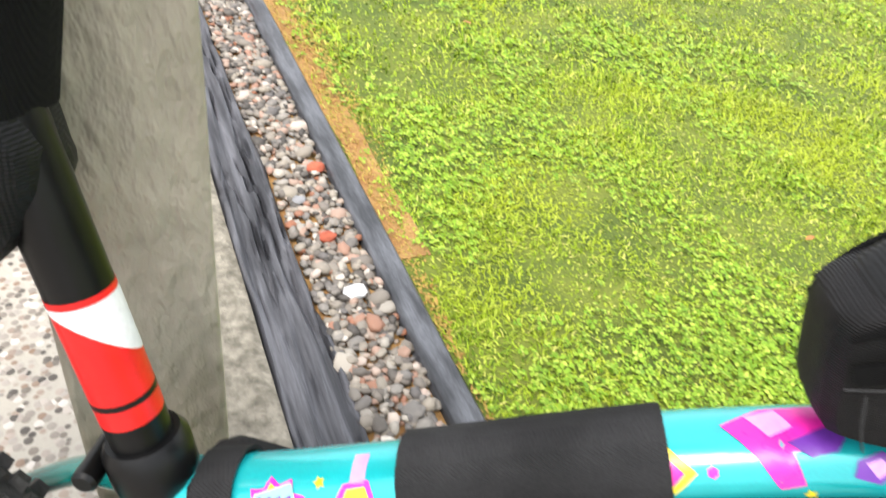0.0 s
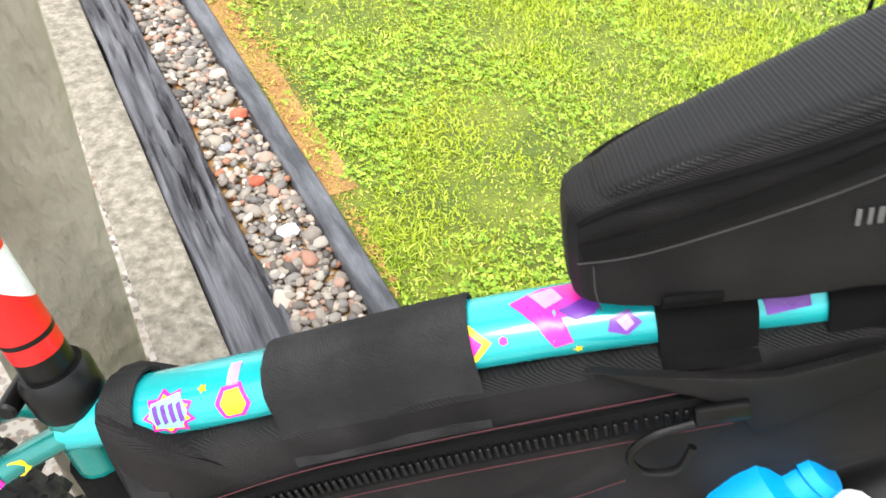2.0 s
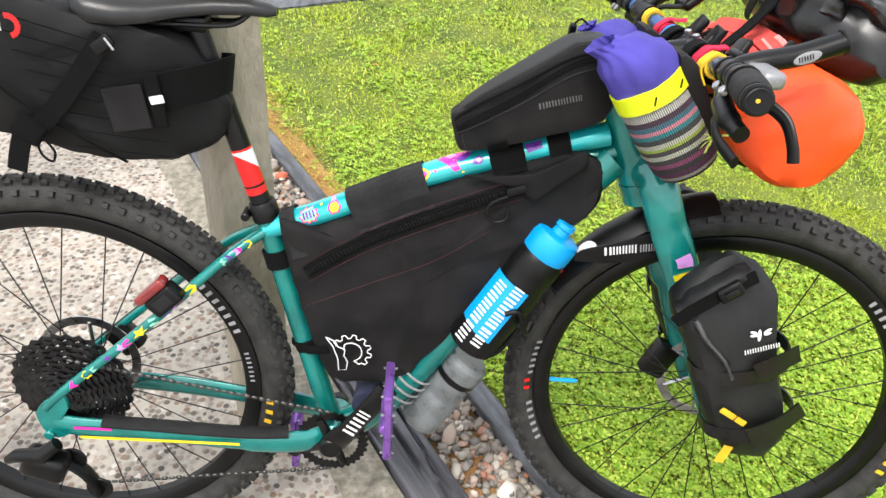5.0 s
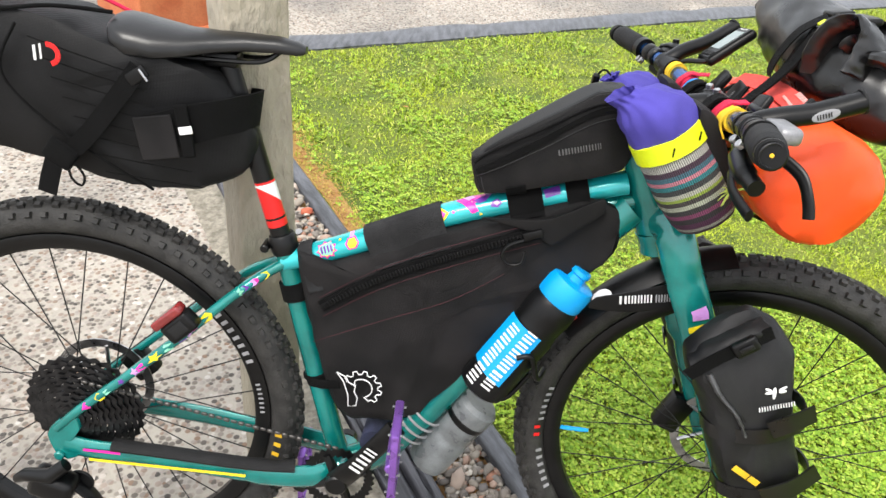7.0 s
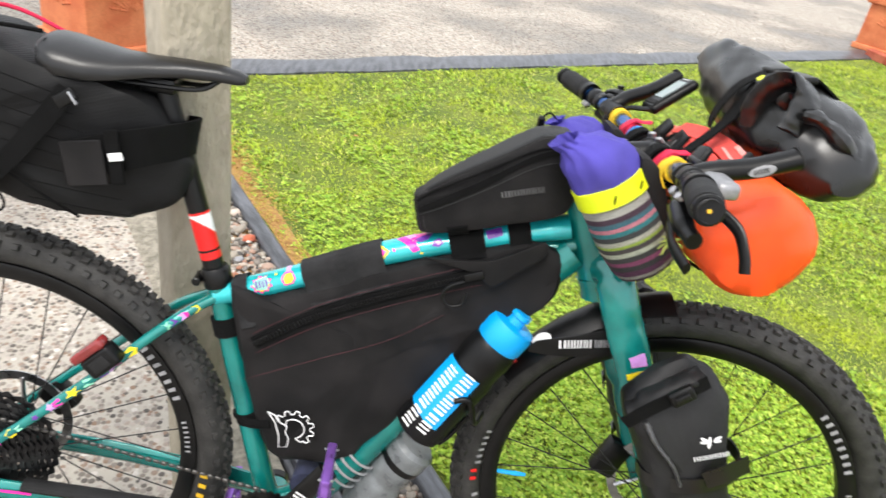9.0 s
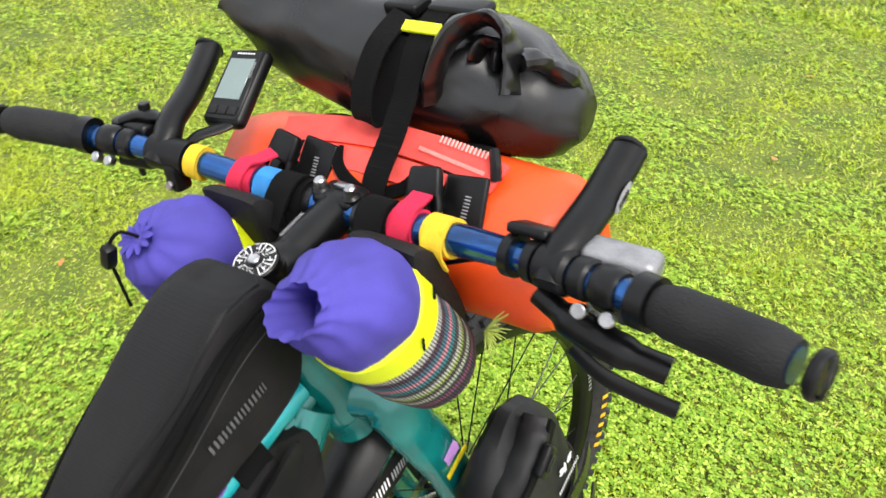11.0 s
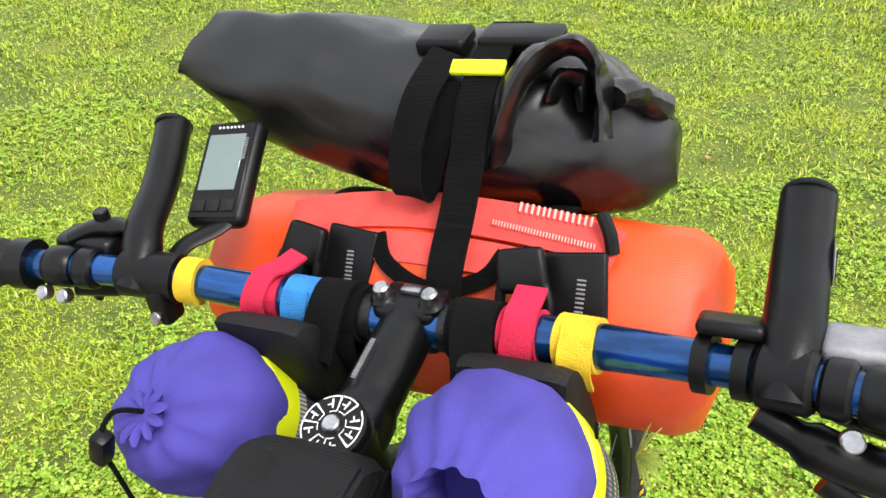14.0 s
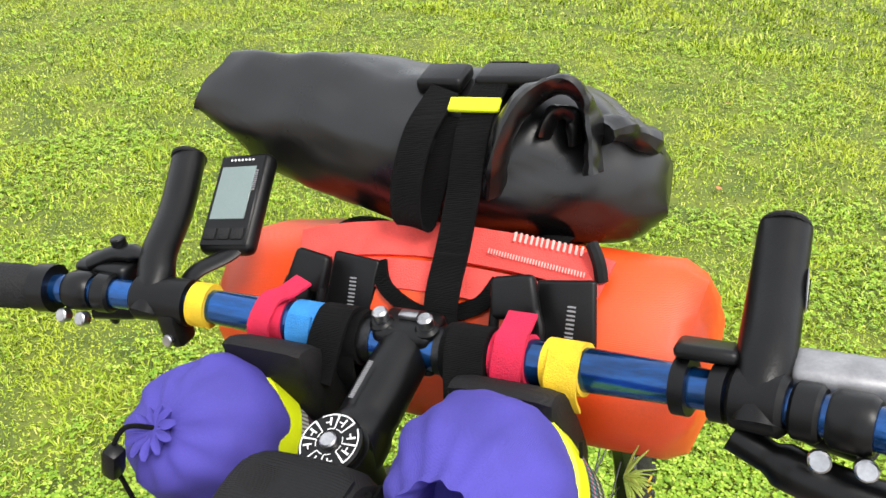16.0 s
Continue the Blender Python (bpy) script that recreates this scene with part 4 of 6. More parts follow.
der = part("derailleur", rbox((0.075, 0.045, 0.05), Matrix.Translation((-0.035, -0.085, 0.235)) @ Matrix.Rotation(radians(20), 4, "Y"), 0.012, 3), BLACK_ALLOY, bike, "black rear derailleur")
part("cage", tube(curve([(-0.02, -0.07, 0.24), (0.02, -0.068, 0.20), (0.04, -0.066, 0.15)]), (0.006, 0.016), 10, up=(0, 1, 0)), BLACK_ALLOY, der)
for p in ((0.0, -0.062, 0.225), (0.035, -0.06, 0.155)):
    part("jockey_wheel", disc(p, (0, 1, 0), 0.024, 0.006, 20, 0.002), BLACK_PLASTIC, der)
part("linkage", tube([(-0.005, -0.09, 0.285), (-0.03, -0.098, 0.265), (-0.075, -0.095, 0.26), (-0.095, -0.09, 0.245)], [0.012, 0.014, 0.012, 0.008], 12), BLACK_ALLOY, der)
part("hanger_bolt", disc((-0.022, -0.078, 0.293), (0, 1, 0), 0.009, 0.008, 16, 0.002), TEAL, bike)

# ---- cockpit ----
part("steerer", tube([(0.87, 0, 0.915), (0.862, 0, 0.955)], [0.02, 0.02], 20), BLACK_ALLOY, bike)
stem = part("stem", tube(curve([(0.870, 0, 0.962), (0.90, 0, 0.968), (0.94, 0, 0.976), (0.962, 0, 0.980)]), [(0.021, 0.022)] * 6 + [(0.019, 0.019)] * 13, 20), BLACK_ALLOY, bike, "matt black stem")
part("stem_clamp", tube([(0.876, 0, 0.94), (0.871, 0, 0.957), (0.8665, 0, 0.98)], 0.0215, 24), BLACK_ALLOY, stem)
cap_c = V(0.8655, 0, 0.9845)
cap_n = V(-0.3, 0, 0.95).normalized()
cap = part("top_cap", disc(cap_c, cap_n, 0.0195, 0.006, 40, 0.0015), BLACK_ALLOY, stem, "round black cap with white lettering bars")
bm = bmesh.new()
cu = V(0, 1, 0)
cv = cap_n.cross(cu).normalized()


def cap_pt(r, a):
    return cap_c + cap_n * 0.0034 + (cu * math.cos(a) + cv * math.sin(a)) * r


def cap_sector(r0, r1, a0, a1):
    n = max(1, int(abs(a1 - a0) / 0.2))
    aa = [a0 + (a1 - a0) * k / n for k in range(n + 1)]
    bm.faces.new([bm.verts.new(cap_pt(r0, a)) for a in aa] + [bm.verts.new(cap_pt(r1, a)) for a in reversed(aa)])


for k in range(8):
    a0 = 2 * math.pi * k / 8 + (0.1 if k % 2 else 0)
    cap_sector(0.0172, 0.0181, a0 + 0.05, a0 + 0.70)
    cap_sector(0.0080, 0.0086, a0 + 0.05, a0 + 0.60)
    cap_sector(0.0086, 0.0172, a0 + 0.03, a0 + 0.11)
    cap_sector(0.0105, 0.0160, a0 + 0.33, a0 + 0.42)
    cap_sector(0.0125, 0.0134, a0 + 0.42, a0 + 0.62)
part("cap_print", bm, WHITE, cap)
part("cap_bolt", disc(cap_c + cap_n * 0.004, cap_n, 0.0052, 0.005, 16, 0.001), STEEL, cap)
part("stem_print", glyph_bars((0.900, 0.004, 0.9895), (1, 0, 0.22), (0, 1, 0), 0.0035, [0.0022] * 11, 0.0003, 0.15), GREY_PRINT, stem)

BAR = [V(0.900, 0.385, 1.020), V(0.925, 0.30, 1.012), V(0.950, 0.20, 1.000), V(0.966, 0.10, 0.986), V(0.968, 0.04, 0.981), V(0.968, 0, 0.981), V(0.968, -0.04, 0.981), V(0.966, -0.10, 0.986), V(0.950, -0.20, 1.000), V(0.925, -0.30, 1.012), V(0.900, -0.385, 1.020)]
bpts = curve(BAR, 8)


def bar_at(y):
    y = max(-0.3849, min(0.3849, y))
    for a, b in zip(bpts, bpts[1:]):
        if b.y <= y <= a.y:
            f = (a.y - y) / (a.y - b.y)
            return a.lerp(b, f), (b - a).normalized()
    return bpts[-1].copy(), V(0, -1, 0)


def bar_r(y):
    y = abs(y)
    return 0.0159 if y < 0.06 else 0.0159 - 0.0045 * min(1, (y - 0.06) / 0.14)


handlebar = part("handlebar", tube(bpts, [bar_r(p.y) for p in bpts], 24), BARBLUE, bike, "blue brushed handlebar")


def sleeve(name, y0, y1, extra, material, parent, label="", n=20, k=6, ends=0.0):
    ys = np.linspace(y0, y1, k)
    r = [bar_r(y) + extra - (ends if i in (0, k - 1) else 0) for i, y in enumerate(ys)]
    return part(name, tube([bar_at(float(y))[0] for y in ys], r, n), material, parent, label)


part("face_plate", rbox((0.034, 0.046, 0.036), Matrix.Translation((0.972, 0, 0.981)), 0.007, 3), BLACK_ALLOY, stem)
for dy in (-0.017, 0.017):
    part("face_bolt", disc((0.966, dy, 1.003), (-0.15, 0, 1), 0.0055, 0.012, 16, 0.0015), STEEL, stem)
    part("face_ear", disc((0.966, dy, 0.995), (-0.15, 0, 1), 0.0085, 0.012, 16, 0.002), BLACK_ALLOY, stem)
part("face_bridge", rbox((0.008, 0.014, 0.004), Matrix.Translation((0.975, 0, 1.001)), 0.001), STEEL, stem)
for s in (-1, 1):
    sleeve("carbon_sleeve", 0.024 * s, 0.052 * s, 0.0008, DARK_STEEL, handlebar)
    sleeve("grip", 0.30 * s, 0.384 * s, 0.0065, BLACK_GRIP, handlebar, "black ribbed rubber grip", k=8, ends=0.003)
    sleeve("grip_lock", 0.286 * s, 0.299 * s, 0.0075, BLACK_ALLOY, handlebar)
    p, d = bar_at(0.395 * s)
    part("bar_plug", disc(BAR[0 if s > 0 else -1] + V(-0.003, 0.012 * s, 0.001), d, 0.0155, 0.008, 20, 0.002), BLACK_PLASTIC, handlebar)
    e = BAR[0 if s > 0 else -1] + V(-0.004, 0.0165 * s, 0.0012)
    part("plug_ring", tube([e + V(0.0118 * math.cos(q), 0, 0.0118 * math.sin(q)) for q in (2 * math.pi * k / 24 for k in range(24))], 0.0011, 6, closed=True), DARK_STEEL, handlebar)
    part("plug_mark", disc(e, d, 0.0022, 0.0012, 14, 0.0003), GOLD, handlebar)
    p, d = bar_at(0.265 * s)
    lever = part("brake_lever", tube(curve([p + V(0.03, 0.015 * s, -0.022), p + V(0.045, 0.035 * s, -0.034), p + V(0.052, 0.05 * s, -0.056), p + V(0.055, 0.056 * s, -0.074)]), (0.0042, 0.0075), 12, up=(0, 0, 1)), BLACK_ALLOY, handlebar, "black brake lever")
    part("lever_body", tube(curve([p + V(0.012, 0.01 * s, -0.022), p + V(0.03, -0.02 * s, -0.03), p + V(0.045, -0.07 * s, -0.025)]), [0.012] * 6 + [0.010] * 7, 12), BLACK_ALLOY, lever)
    part("lever_clamp", tube([bar_at(y)[0] for y in (0.255 * s, 0.258 * s, 0.272 * s, 0.275 * s)], [bar_r(0.26) + e for e in (0.002, 0.004, 0.004, 0.002)], 20), BLACK_ALLOY, lever)
    part("shifter_clamp", tube([bar_at(y)[0] for y in (0.238 * s, 0.240 * s, 0.250 * s, 0.252 * s)], [bar_r(0.245) + e for e in (0.002, 0.004, 0.004, 0.002)], 20), BLACK_ALLOY, lever)
    part("reservoir", rbox((0.028, 0.055, 0.02), Matrix.Translation(p + V(0.028, -0.004 * s, 0.004)), 0.007, 3), SILVER if s < 0 else BLACK_ALLOY, lever)
    part("clamp_bolt", disc(p + V(-0.018, -0.014 * s, -0.012), (-1, 0, 0.6), 0.0055, 0.008, 14, 0.001), STEEL, lever)
    part("clamp_bolt", disc(p + V(-0.018, 0.006 * s, -0.012), (-1, 0, 0.6), 0.0055, 0.008, 14, 0.001), STEEL, lever)
    part("hose", tube(curve([p + V(0.045, -0.07 * s, -0.025), (0.985, 0.12 * s, 0.955), (0.965, 0.05 * s, 0.92), (0.945, 0.035 * s, 0.85), (0.95, 0.05 * s, 0.76)]), 0.0025, 8), BLACK_PLASTIC, lever)

# the brake's body under the bar
p, d = bar_at(-0.262)
body = part("master_cylinder", tube(curve([p + V(0.004, 0.052, -0.026), p + V(-0.004, 0.020, -0.036), p + V(-0.008, -0.014, -0.042), p + V(-0.006, -0.050, -0.048)]), [0.009] * 5 + [0.0125] * 9 + [0.010] * 5, 14), BLACK_ALLOY, handlebar, "black brake lever body")
part("lever_blade", tube(curve([p + V(-0.010, 0.018, -0.052), p + V(-0.014, -0.012, -0.066), p + V(-0.010, -0.060, -0.076)]), (0.0045, 0.0075), 12, up=(0, 0, 1)), BLACK_ALLOY, body)

# inner bar horns
for s, base_y, tip in ((1, 0.206, V(1.062, 0.246, 1.066)), (-1, -0.222, V(1.058, -0.226, 1.047))):
    p, d = bar_at(base_y)
    horn = part("bar_horn", tube(curve([p + V(-0.012, 0, -0.006), p + V(0.004, 0, 0.008), p + (tip - p) * 0.28 + V(-0.006, 0, 0.004), p + (tip - p) * 0.6, tip]), [(0.014, 0.013)] * 8 + [(0.0155, 0.0125)] * 17, 18), BLACK_PLASTIC, handlebar, "matt black inner bar end")
    part("horn_clamp", tube([bar_at(base_y + e)[0] for e in (-0.014, -0.011, 0.011, 0.014)], [bar_r(base_y) + e for e in (0.003, 0.006, 0.006, 0.003)], 20), BLACK_PLASTIC, horn)
    dd = (tip - p).normalized()
    part("horn_cap", disc(tip, dd, 0.0150, 0.004, 20, 0.001), BLACK_GRIP, horn)
    if s < 0:
        m = Matrix.Translation(p.lerp(tip, 0.62) + V(0, -0.0158, 0)) @ Matrix.Rotation(-math.atan2(dd.z, dd.x), 4, "Y") @ Matrix.Diagonal((1, 0.05, 0.42, 1))
        bm = bmesh.new()
        bmesh.ops.create_uvsphere(bm, u_segments=24, v_segments=8, radius=0.016, matrix=m)
        badge = part("badge", bm, GREY_PRINT, horn, "pale oval badge")
        part("badge_print", glyph_bars(p.lerp(tip, 0.62) + V(0, -0.0170, 0) - dd * 0.009 - V(0, 0, 0.003), dd, V(-dd.z, 0, dd.x), 0.006, [0.0045] * 3, 0.0006), BLACK_PLASTIC, horn)
sleeve("bar_mount", 0.176, 0.198, 0.006, BLACK_PLASTIC, handlebar)
for y in (-0.183, -0.203):
    sleeve("computer_mount", y + 0.004, y - 0.004, 0.005, BLACK_PLASTIC, handlebar, "empty black clip-on mount")
p, d = bar_at(-0.193)
part("computer_mount", rbox((0.030, 0.034, 0.009), Matrix.Translation(p + V(0.013, 0, 0.017)) @ Matrix.Rotation(radians(25), 4, "Y"), 0.004, 3), BLACK_PLASTIC, handlebar)
p, d = bar_at(0.262)
remote = part("remote_lever", tube(curve([p + V(0.020, 0.010, 0.012), p + V(0.030, -0.010, 0.018), p + V(0.034, -0.040, 0.018), p + V(0.036, -0.052, 0.016)]), [(0.009, 0.006)] * 10 + [(0.006, 0.004)] * 9, 14), BLACK_ALLOY, handlebar, "slim black remote lever")
part("remote_button", disc(p + V(0.034, -0.012, 0.026), (0, 0, 1), 0.006, 0.008, 16, 0.001), BLACK_PLASTIC, remote)


def round_strap(name, y0, y1, material, label, tail=None, thick=0.0025):
    p, d = bar_at((y0 + y1) / 2)
    t = thing(name, label, "strap", tuple(p), group="bar straps")
    ys = (y0, y0 + 0.001, y1 - 0.001, y1)
    part("loop", tube([bar_at(y)[0] for y in ys], [bar_r(y) + e for y, e in zip(ys, (0.0005, thick, thick, 0.0005))], 24), material, t)
    if tail:
        w = abs(y1 - y0) * 0.9
        part("tail", band(curve([p + V(*q) for q in tail], 5), w, 0.0022, (0, 1, 0)), material, t)
    return t


R0 = 0.0175
round_strap("hook_loop_strap", 0.118, 0.098, PINK, "pink hook-and-loop strap wrapped round the blue bar", [(-0.016, 0.004, -0.016), (-R0 - 0.001, 0.002, 0.004), (-0.004, -0.002, R0 + 0.001), (0.008, -0.010, 0.020), (0.022, -0.016, 0.022)])
round_strap("hook_loop_strap", 0.090, 0.068, SKYBLUE, "blue hook-and-loop strap wrapped round the bar", [(-0.012, 0, -0.018), (-R0 - 0.002, 0, 0.0), (-0.010, 0, R0 - 0.002)])
round_strap("hook_loop_strap", -0.066, -0.088, PINK, "pink hook-and-loop strap wrapped round the blue bar", [(-0.014, 0, -0.020), (-R0 - 0.003, 0, 0.0), (-0.006, 0, R0 + 0.001), (0.008, 0, 0.020), (0.021, 0, 0.022)])
round_strap("hook_loop_strap", -0.102, -0.124, YELLOW, "yellow fuzzy hook-and-loop strap on the bar", [(-0.012, 0, -0.024), (-R0 - 0.003, 0, -0.006), (-R0, 0, 0.006), (-0.004, 0, R0 - 0.001)], 0.0028)
round_strap("hook_loop_strap", 0.172, 0.160, YELLOW, "yellow ring strap beside the computer mount", None, 0.0045)
round_strap("hook_loop_strap", 0.064, 0.034, WEBBING, "black webbing strap wound round the bar", [(-0.01, 0, -0.05), (-0.02, 0, -0.02), (-0.015, 0, 0.01)], 0.004)
round_strap("hook_loop_strap", -0.032, -0.062, WEBBING, "black webbing strap wound round the bar", [(-0.01, 0, -0.05), (-0.02, 0, -0.02), (-0.015, 0, 0.01)], 0.004)

# ride computer
gp, gq = V(1.004, 0.172, 1.020), V(1.060, 0.180, 1.064)
gx = (gq - gp).normalized()
gy = V(0, 1, 0) - gx * gx.y
gy.normalize()
gz = gx.cross(gy).normalized()
gm = Matrix.Translation((gp + gq) / 2) @ Matrix((gx, gy, gz)).transposed().to_4x4()
gps = thing("ride_computer", "black bicycle computer with a grey blank screen", "bike computer", tuple(gp))
part("case", rbox((0.088, 0.050, 0.016), gm, 0.007, 4), BLACK_PLASTIC, gps)
part("bezel", rbox((0.080, 0.043, 0.002), gm @ Matrix.Translation((0, 0, 0.0082)), 0.001, 1), BLACK_PLASTIC, gps)
part("screen", rbox((0.047, 0.033, 0.0012), gm @ Matrix.Translation((0.006, 0.001, 0.0095)), 0.0004, 1), SCREEN, gps, "flat grey display")
for k in (-1, 0, 1):
    part("button", rbox((0.010, 0.0115, 0.003), gm @ Matrix.Translation((-0.030, 0.013 * k, 0.0092)), 0.0012, 2), BLACK_GRIP, gps)
bm = bmesh.new()
for k in range(7):
    disc(gm @ V(0.0355, 0.0035 * (k - 3), 0.0094), gz, 0.001, 0.001, 8, 0, bm)
part("status_lights", bm, WHITE, gps)
part("print", glyph_bars(gm @ V(0.008, -0.0185, 0.0095), gx, gy, 0.003, [0.003] * 5, 0.0005), GREY_PRINT, gps)
part("mount_arm", tube(curve([(0.965, 0.186, 1.008), (0.975, 0.180, 1.014), (0.998, 0.165, 1.018), (1.02, 0.163, 1.028)]), (0.010, 0.004), 10), BLACK_PLASTIC, gps)
part("mount_foot", rbox((0.02, 0.018, 0.03), Matrix.Translation((0.943, 0.187, 0.982)), 0.005), BLACK_PLASTIC, gps)
part("mount_bolt", disc((0.9315, 0.187, 0.976), (-1, 0, 0.3), 0.005, 0.004, 14, 0.001), STEEL, gps)

# ---- bags ----
# saddle bag
SB = [(0.262, 0.962), (0.292, 0.920), (0.312, 0.872), (0.308, 0.838), (0.285, 0.810), (0.235, 0.792), (0.17, 0.790), (0.10, 0.806), (0.03, 0.825), (-0.06, 0.842), (-0.18, 0.865), (-0.32, 0.90), (-0.40, 0.96), (-0.38, 1.03), (-0.28, 1.075), (-0.14, 1.07), (-0.02, 1.045), (0.06, 1.030), (0.12, 1.005), (0.19, 0.988), (0.235, 0.976)]


def sb_half(x, z):
    return 0.024 + 0.052 * min(1, max(0, (0.33 - x) / 0.22)) + 0.02 * min(1, max(0, (-0.02 - x) / 0.3))


saddle_bag = thing("saddle_bag", "large black ripstop saddle bag strapped under the saddle", "bag", (0.1, 0, 0.79))
part("body", puff(SB, sb_half, dense=6), NYLON_RIP, saddle_bag, wrinkle=(0.0035, 0.035, 2))
bm = bmesh.new()
tube(curve([(0.015, -0.088, 1.02), (-0.008, -0.096, 0.955), (0.05, -0.090, 0.885), (0.13, -0.083, 0.83), (0.175, -0.07, 0.797)]), 0.0022, 6, bm)
part("seam", bm, WEBBING, saddle_bag)
for k in range(8):
    a, b = V(0.03 + 0.012 * k, -0.0905 + 0.001 * k, 1.005 - 0.026 * k), V(0.165 + 0.012 * k, -0.079, 0.965 - 0.022 * k)
    part("stitch_line", tube([a, a.lerp(b, 0.5) + V(0, -0.002, 0), b], 0.0009, 5), WEBBING, saddle_bag)
part("seatpost_strap", band(curve([(0.185, -0.081, 0.885), (0.25, -0.072, 0.905), (0.284, -0.044, 0.910), (0.308, -0.014, 0.913), (0.308, 0.02, 0.910), (0.27, 0.06, 0.90)]), 0.054, 0.004, (0.15, 0, 1)), WEBBING, saddle_bag, "wide black hook-and-loop strap round the seatpost")
part("strap_flap", rbox((0.055, 0.004, 0.062), Matrix.Translation((0.190, -0.084, 0.880)) @ Matrix.Rotation(radians(-10), 4, "Y"), 0.0015, 1), NYLON, saddle_bag)
part("strap_tab", rbox((0.018, 0.005, 0.075), Matrix.Translation((0.230, -0.083, 0.893)) @ Matrix.Rotation(radians(-8), 4, "Y"), 0.0015, 1), WEBBING, saddle_bag)
part("reflective_tab", rbox((0.019, 0.002, 0.011), Matrix.Translation((0.232, -0.0865, 0.895)) @ Matrix.Rotation(radians(-12), 4, "Y"), 0.0006, 1), WHITE, saddle_bag, "small pale reflective tab")
part("side_strap", band(curve([(0.172, -0.083, 0.975), (0.14, -0.090, 0.93), (0.10, -0.094, 0.88), (0.065, -0.094, 0.845)]), 0.026, 0.003, (0.75, 0, -0.6)), WEBBING, saddle_bag)
part("buckle", rbox((0.03, 0.008, 0.018), Matrix.Translation((0.170, -0.085, 0.965)) @ Matrix.Rotation(radians(-35), 4, "Y"), 0.003), BLACK_PLASTIC, saddle_bag)
part("buckle_bar", tube([(0.176, -0.092, 0.975), (0.186, -0.092, 0.960)], [0.0016, 0.0016], 8), STEEL, saddle_bag)
part("buckle", rbox((0.045, 0.012, 0.034), Matrix.Translation((0.058, -0.096, 0.848)) @ Matrix.Rotation(radians(35), 4, "Y"), 0.006, 3), WEBBING, saddle_bag)
part("strap_end", band(curve([(0.05, -0.098, 0.84), (0.042, -0.10, 0.815), (0.035, -0.101, 0.79)]), 0.026, 0.003, (1, 0, 0.2)), WEBBING, saddle_bag)
part("cord_loop", tube(curve([(0.075, -0.098, 0.84), (0.09, -0.10, 0.82), (0.085, -0.10, 0.805), (0.072, -0.10, 0.815), (0.068, -0.099, 0.838)]), 0.0018, 6), WEBBING, saddle_bag)
bm = bmesh.new()
for k in range(10):
    a = radians(-70 + 18 * k)
    m = Matrix.Translation((0.060 + 0.0125 * math.cos(a), -0.0975, 0.985 + 0.0125 * math.sin(a))) @ Matrix.Rotation(-a, 4, "Y")
    rbox((0.007, 0.001, 0.004), m, 0.0003, 1, bm)
part("logo", bm, RED, saddle_bag, "red half gear mark")
part("logo", glyph_bars((0.040, -0.0985, 0.975), (1, 0, 0.3), (0, 0, 1), 0.02, [0.004, 0.003], 0.001), WHITE, saddle_bag)
part("bungee", tube(curve([(0.12, -0.03, 1.036), (0.05, -0.06, 1.042), (-0.05, -0.085, 1.035), (-0.16, -0.08, 1.08)]), 0.003, 8), WEBBING, saddle_bag)
part("bungee", tube(curve([(0.12, 0.03, 1.03), (0.05, 0.02, 1.055), (-0.05, -0.03, 1.06), (-0.16, -0.05, 1.095)]), 0.003, 8), PINK, saddle_bag, "red shock cord")
part("dial", disc((-0.028, -0.0985, 0.972), (0, 1, 0), 0.013, 0.008, 20, 0.002), BLACK_PLASTIC, saddle_bag)

# rear light on the seatstay
light = thing("rear_light", "small red rear light on the seatstay", "bike light", (0.19, -0.08, 0.56))
lm = Matrix.Translation((0.198, -0.078, 0.578)) @ Matrix.Rotation(radians(-43), 4, "Y")
part("body", rbox((0.055, 0.028, 0.034), lm @ Matrix.Translation((0.004, 0, -0.006)), 0.006, 3), BLACK_PLASTIC, light)
part("lens", rbox((0.060, 0.026, 0.016), lm @ Matrix.Translation((0, -0.001, 0.018)), 0.005, 3), REDLENS, light, "dark red ribbed lens")
part("sensor", rbox((0.030, 0.004, 0.020), lm @ Matrix.Translation((0.004, -0.014, -0.006)), 0.0015, 2), BLACK_GRIP, light)

# frame bag
FB = [(0.374, 0.695), (0.386, 0.612), (0.417, 0.49), (0.445, 0.404), (0.475, 0.388), (0.540, 0.388), (0.590, 0.414), (0.645, 0.484), (0.708, 0.578), (0.770, 0.652), (0.836, 0.708), (0.870, 0.754), (0.872, 0.806), (0.82, 0.832), (0.74, 0.806), (0.66, 0.779), (0.58, 0.748), (0.50, 0.711), (0.43, 0.686)]
frame_bag = thing("frame_bag", "black nylon frame bag with a zip and gear mark", "bag", (0.48, 0, 0.39))
part("body", puff(FB, lambda x, z: 0.034 if x < 0.78 else 0.034 - 0.004 * min(1, (x - 0.78) / 0.1), dense=5), NYLON, frame_bag, wrinkle=(0.0046, (0.03, 0.05, 0.07), 5))
ZIP = curve([(0.418, -0.0415, 0.613), (0.50, -0.0425, 0.668), (0.581, -0.0425, 0.708), (0.66, -0.042, 0.742), (0.745, -0.0385, 0.774)], 16)
zipper = part("zip", band(ZIP, 0.020, 0.003, (-0.4, 0, 1)), WEBBING, frame_bag, "chunky black zip")
tooth_me = shared_mesh("zip_tooth", rbox((0.0026, 0.0036, 0.009), None, 0.0006, 1), BLACK_PLASTIC)
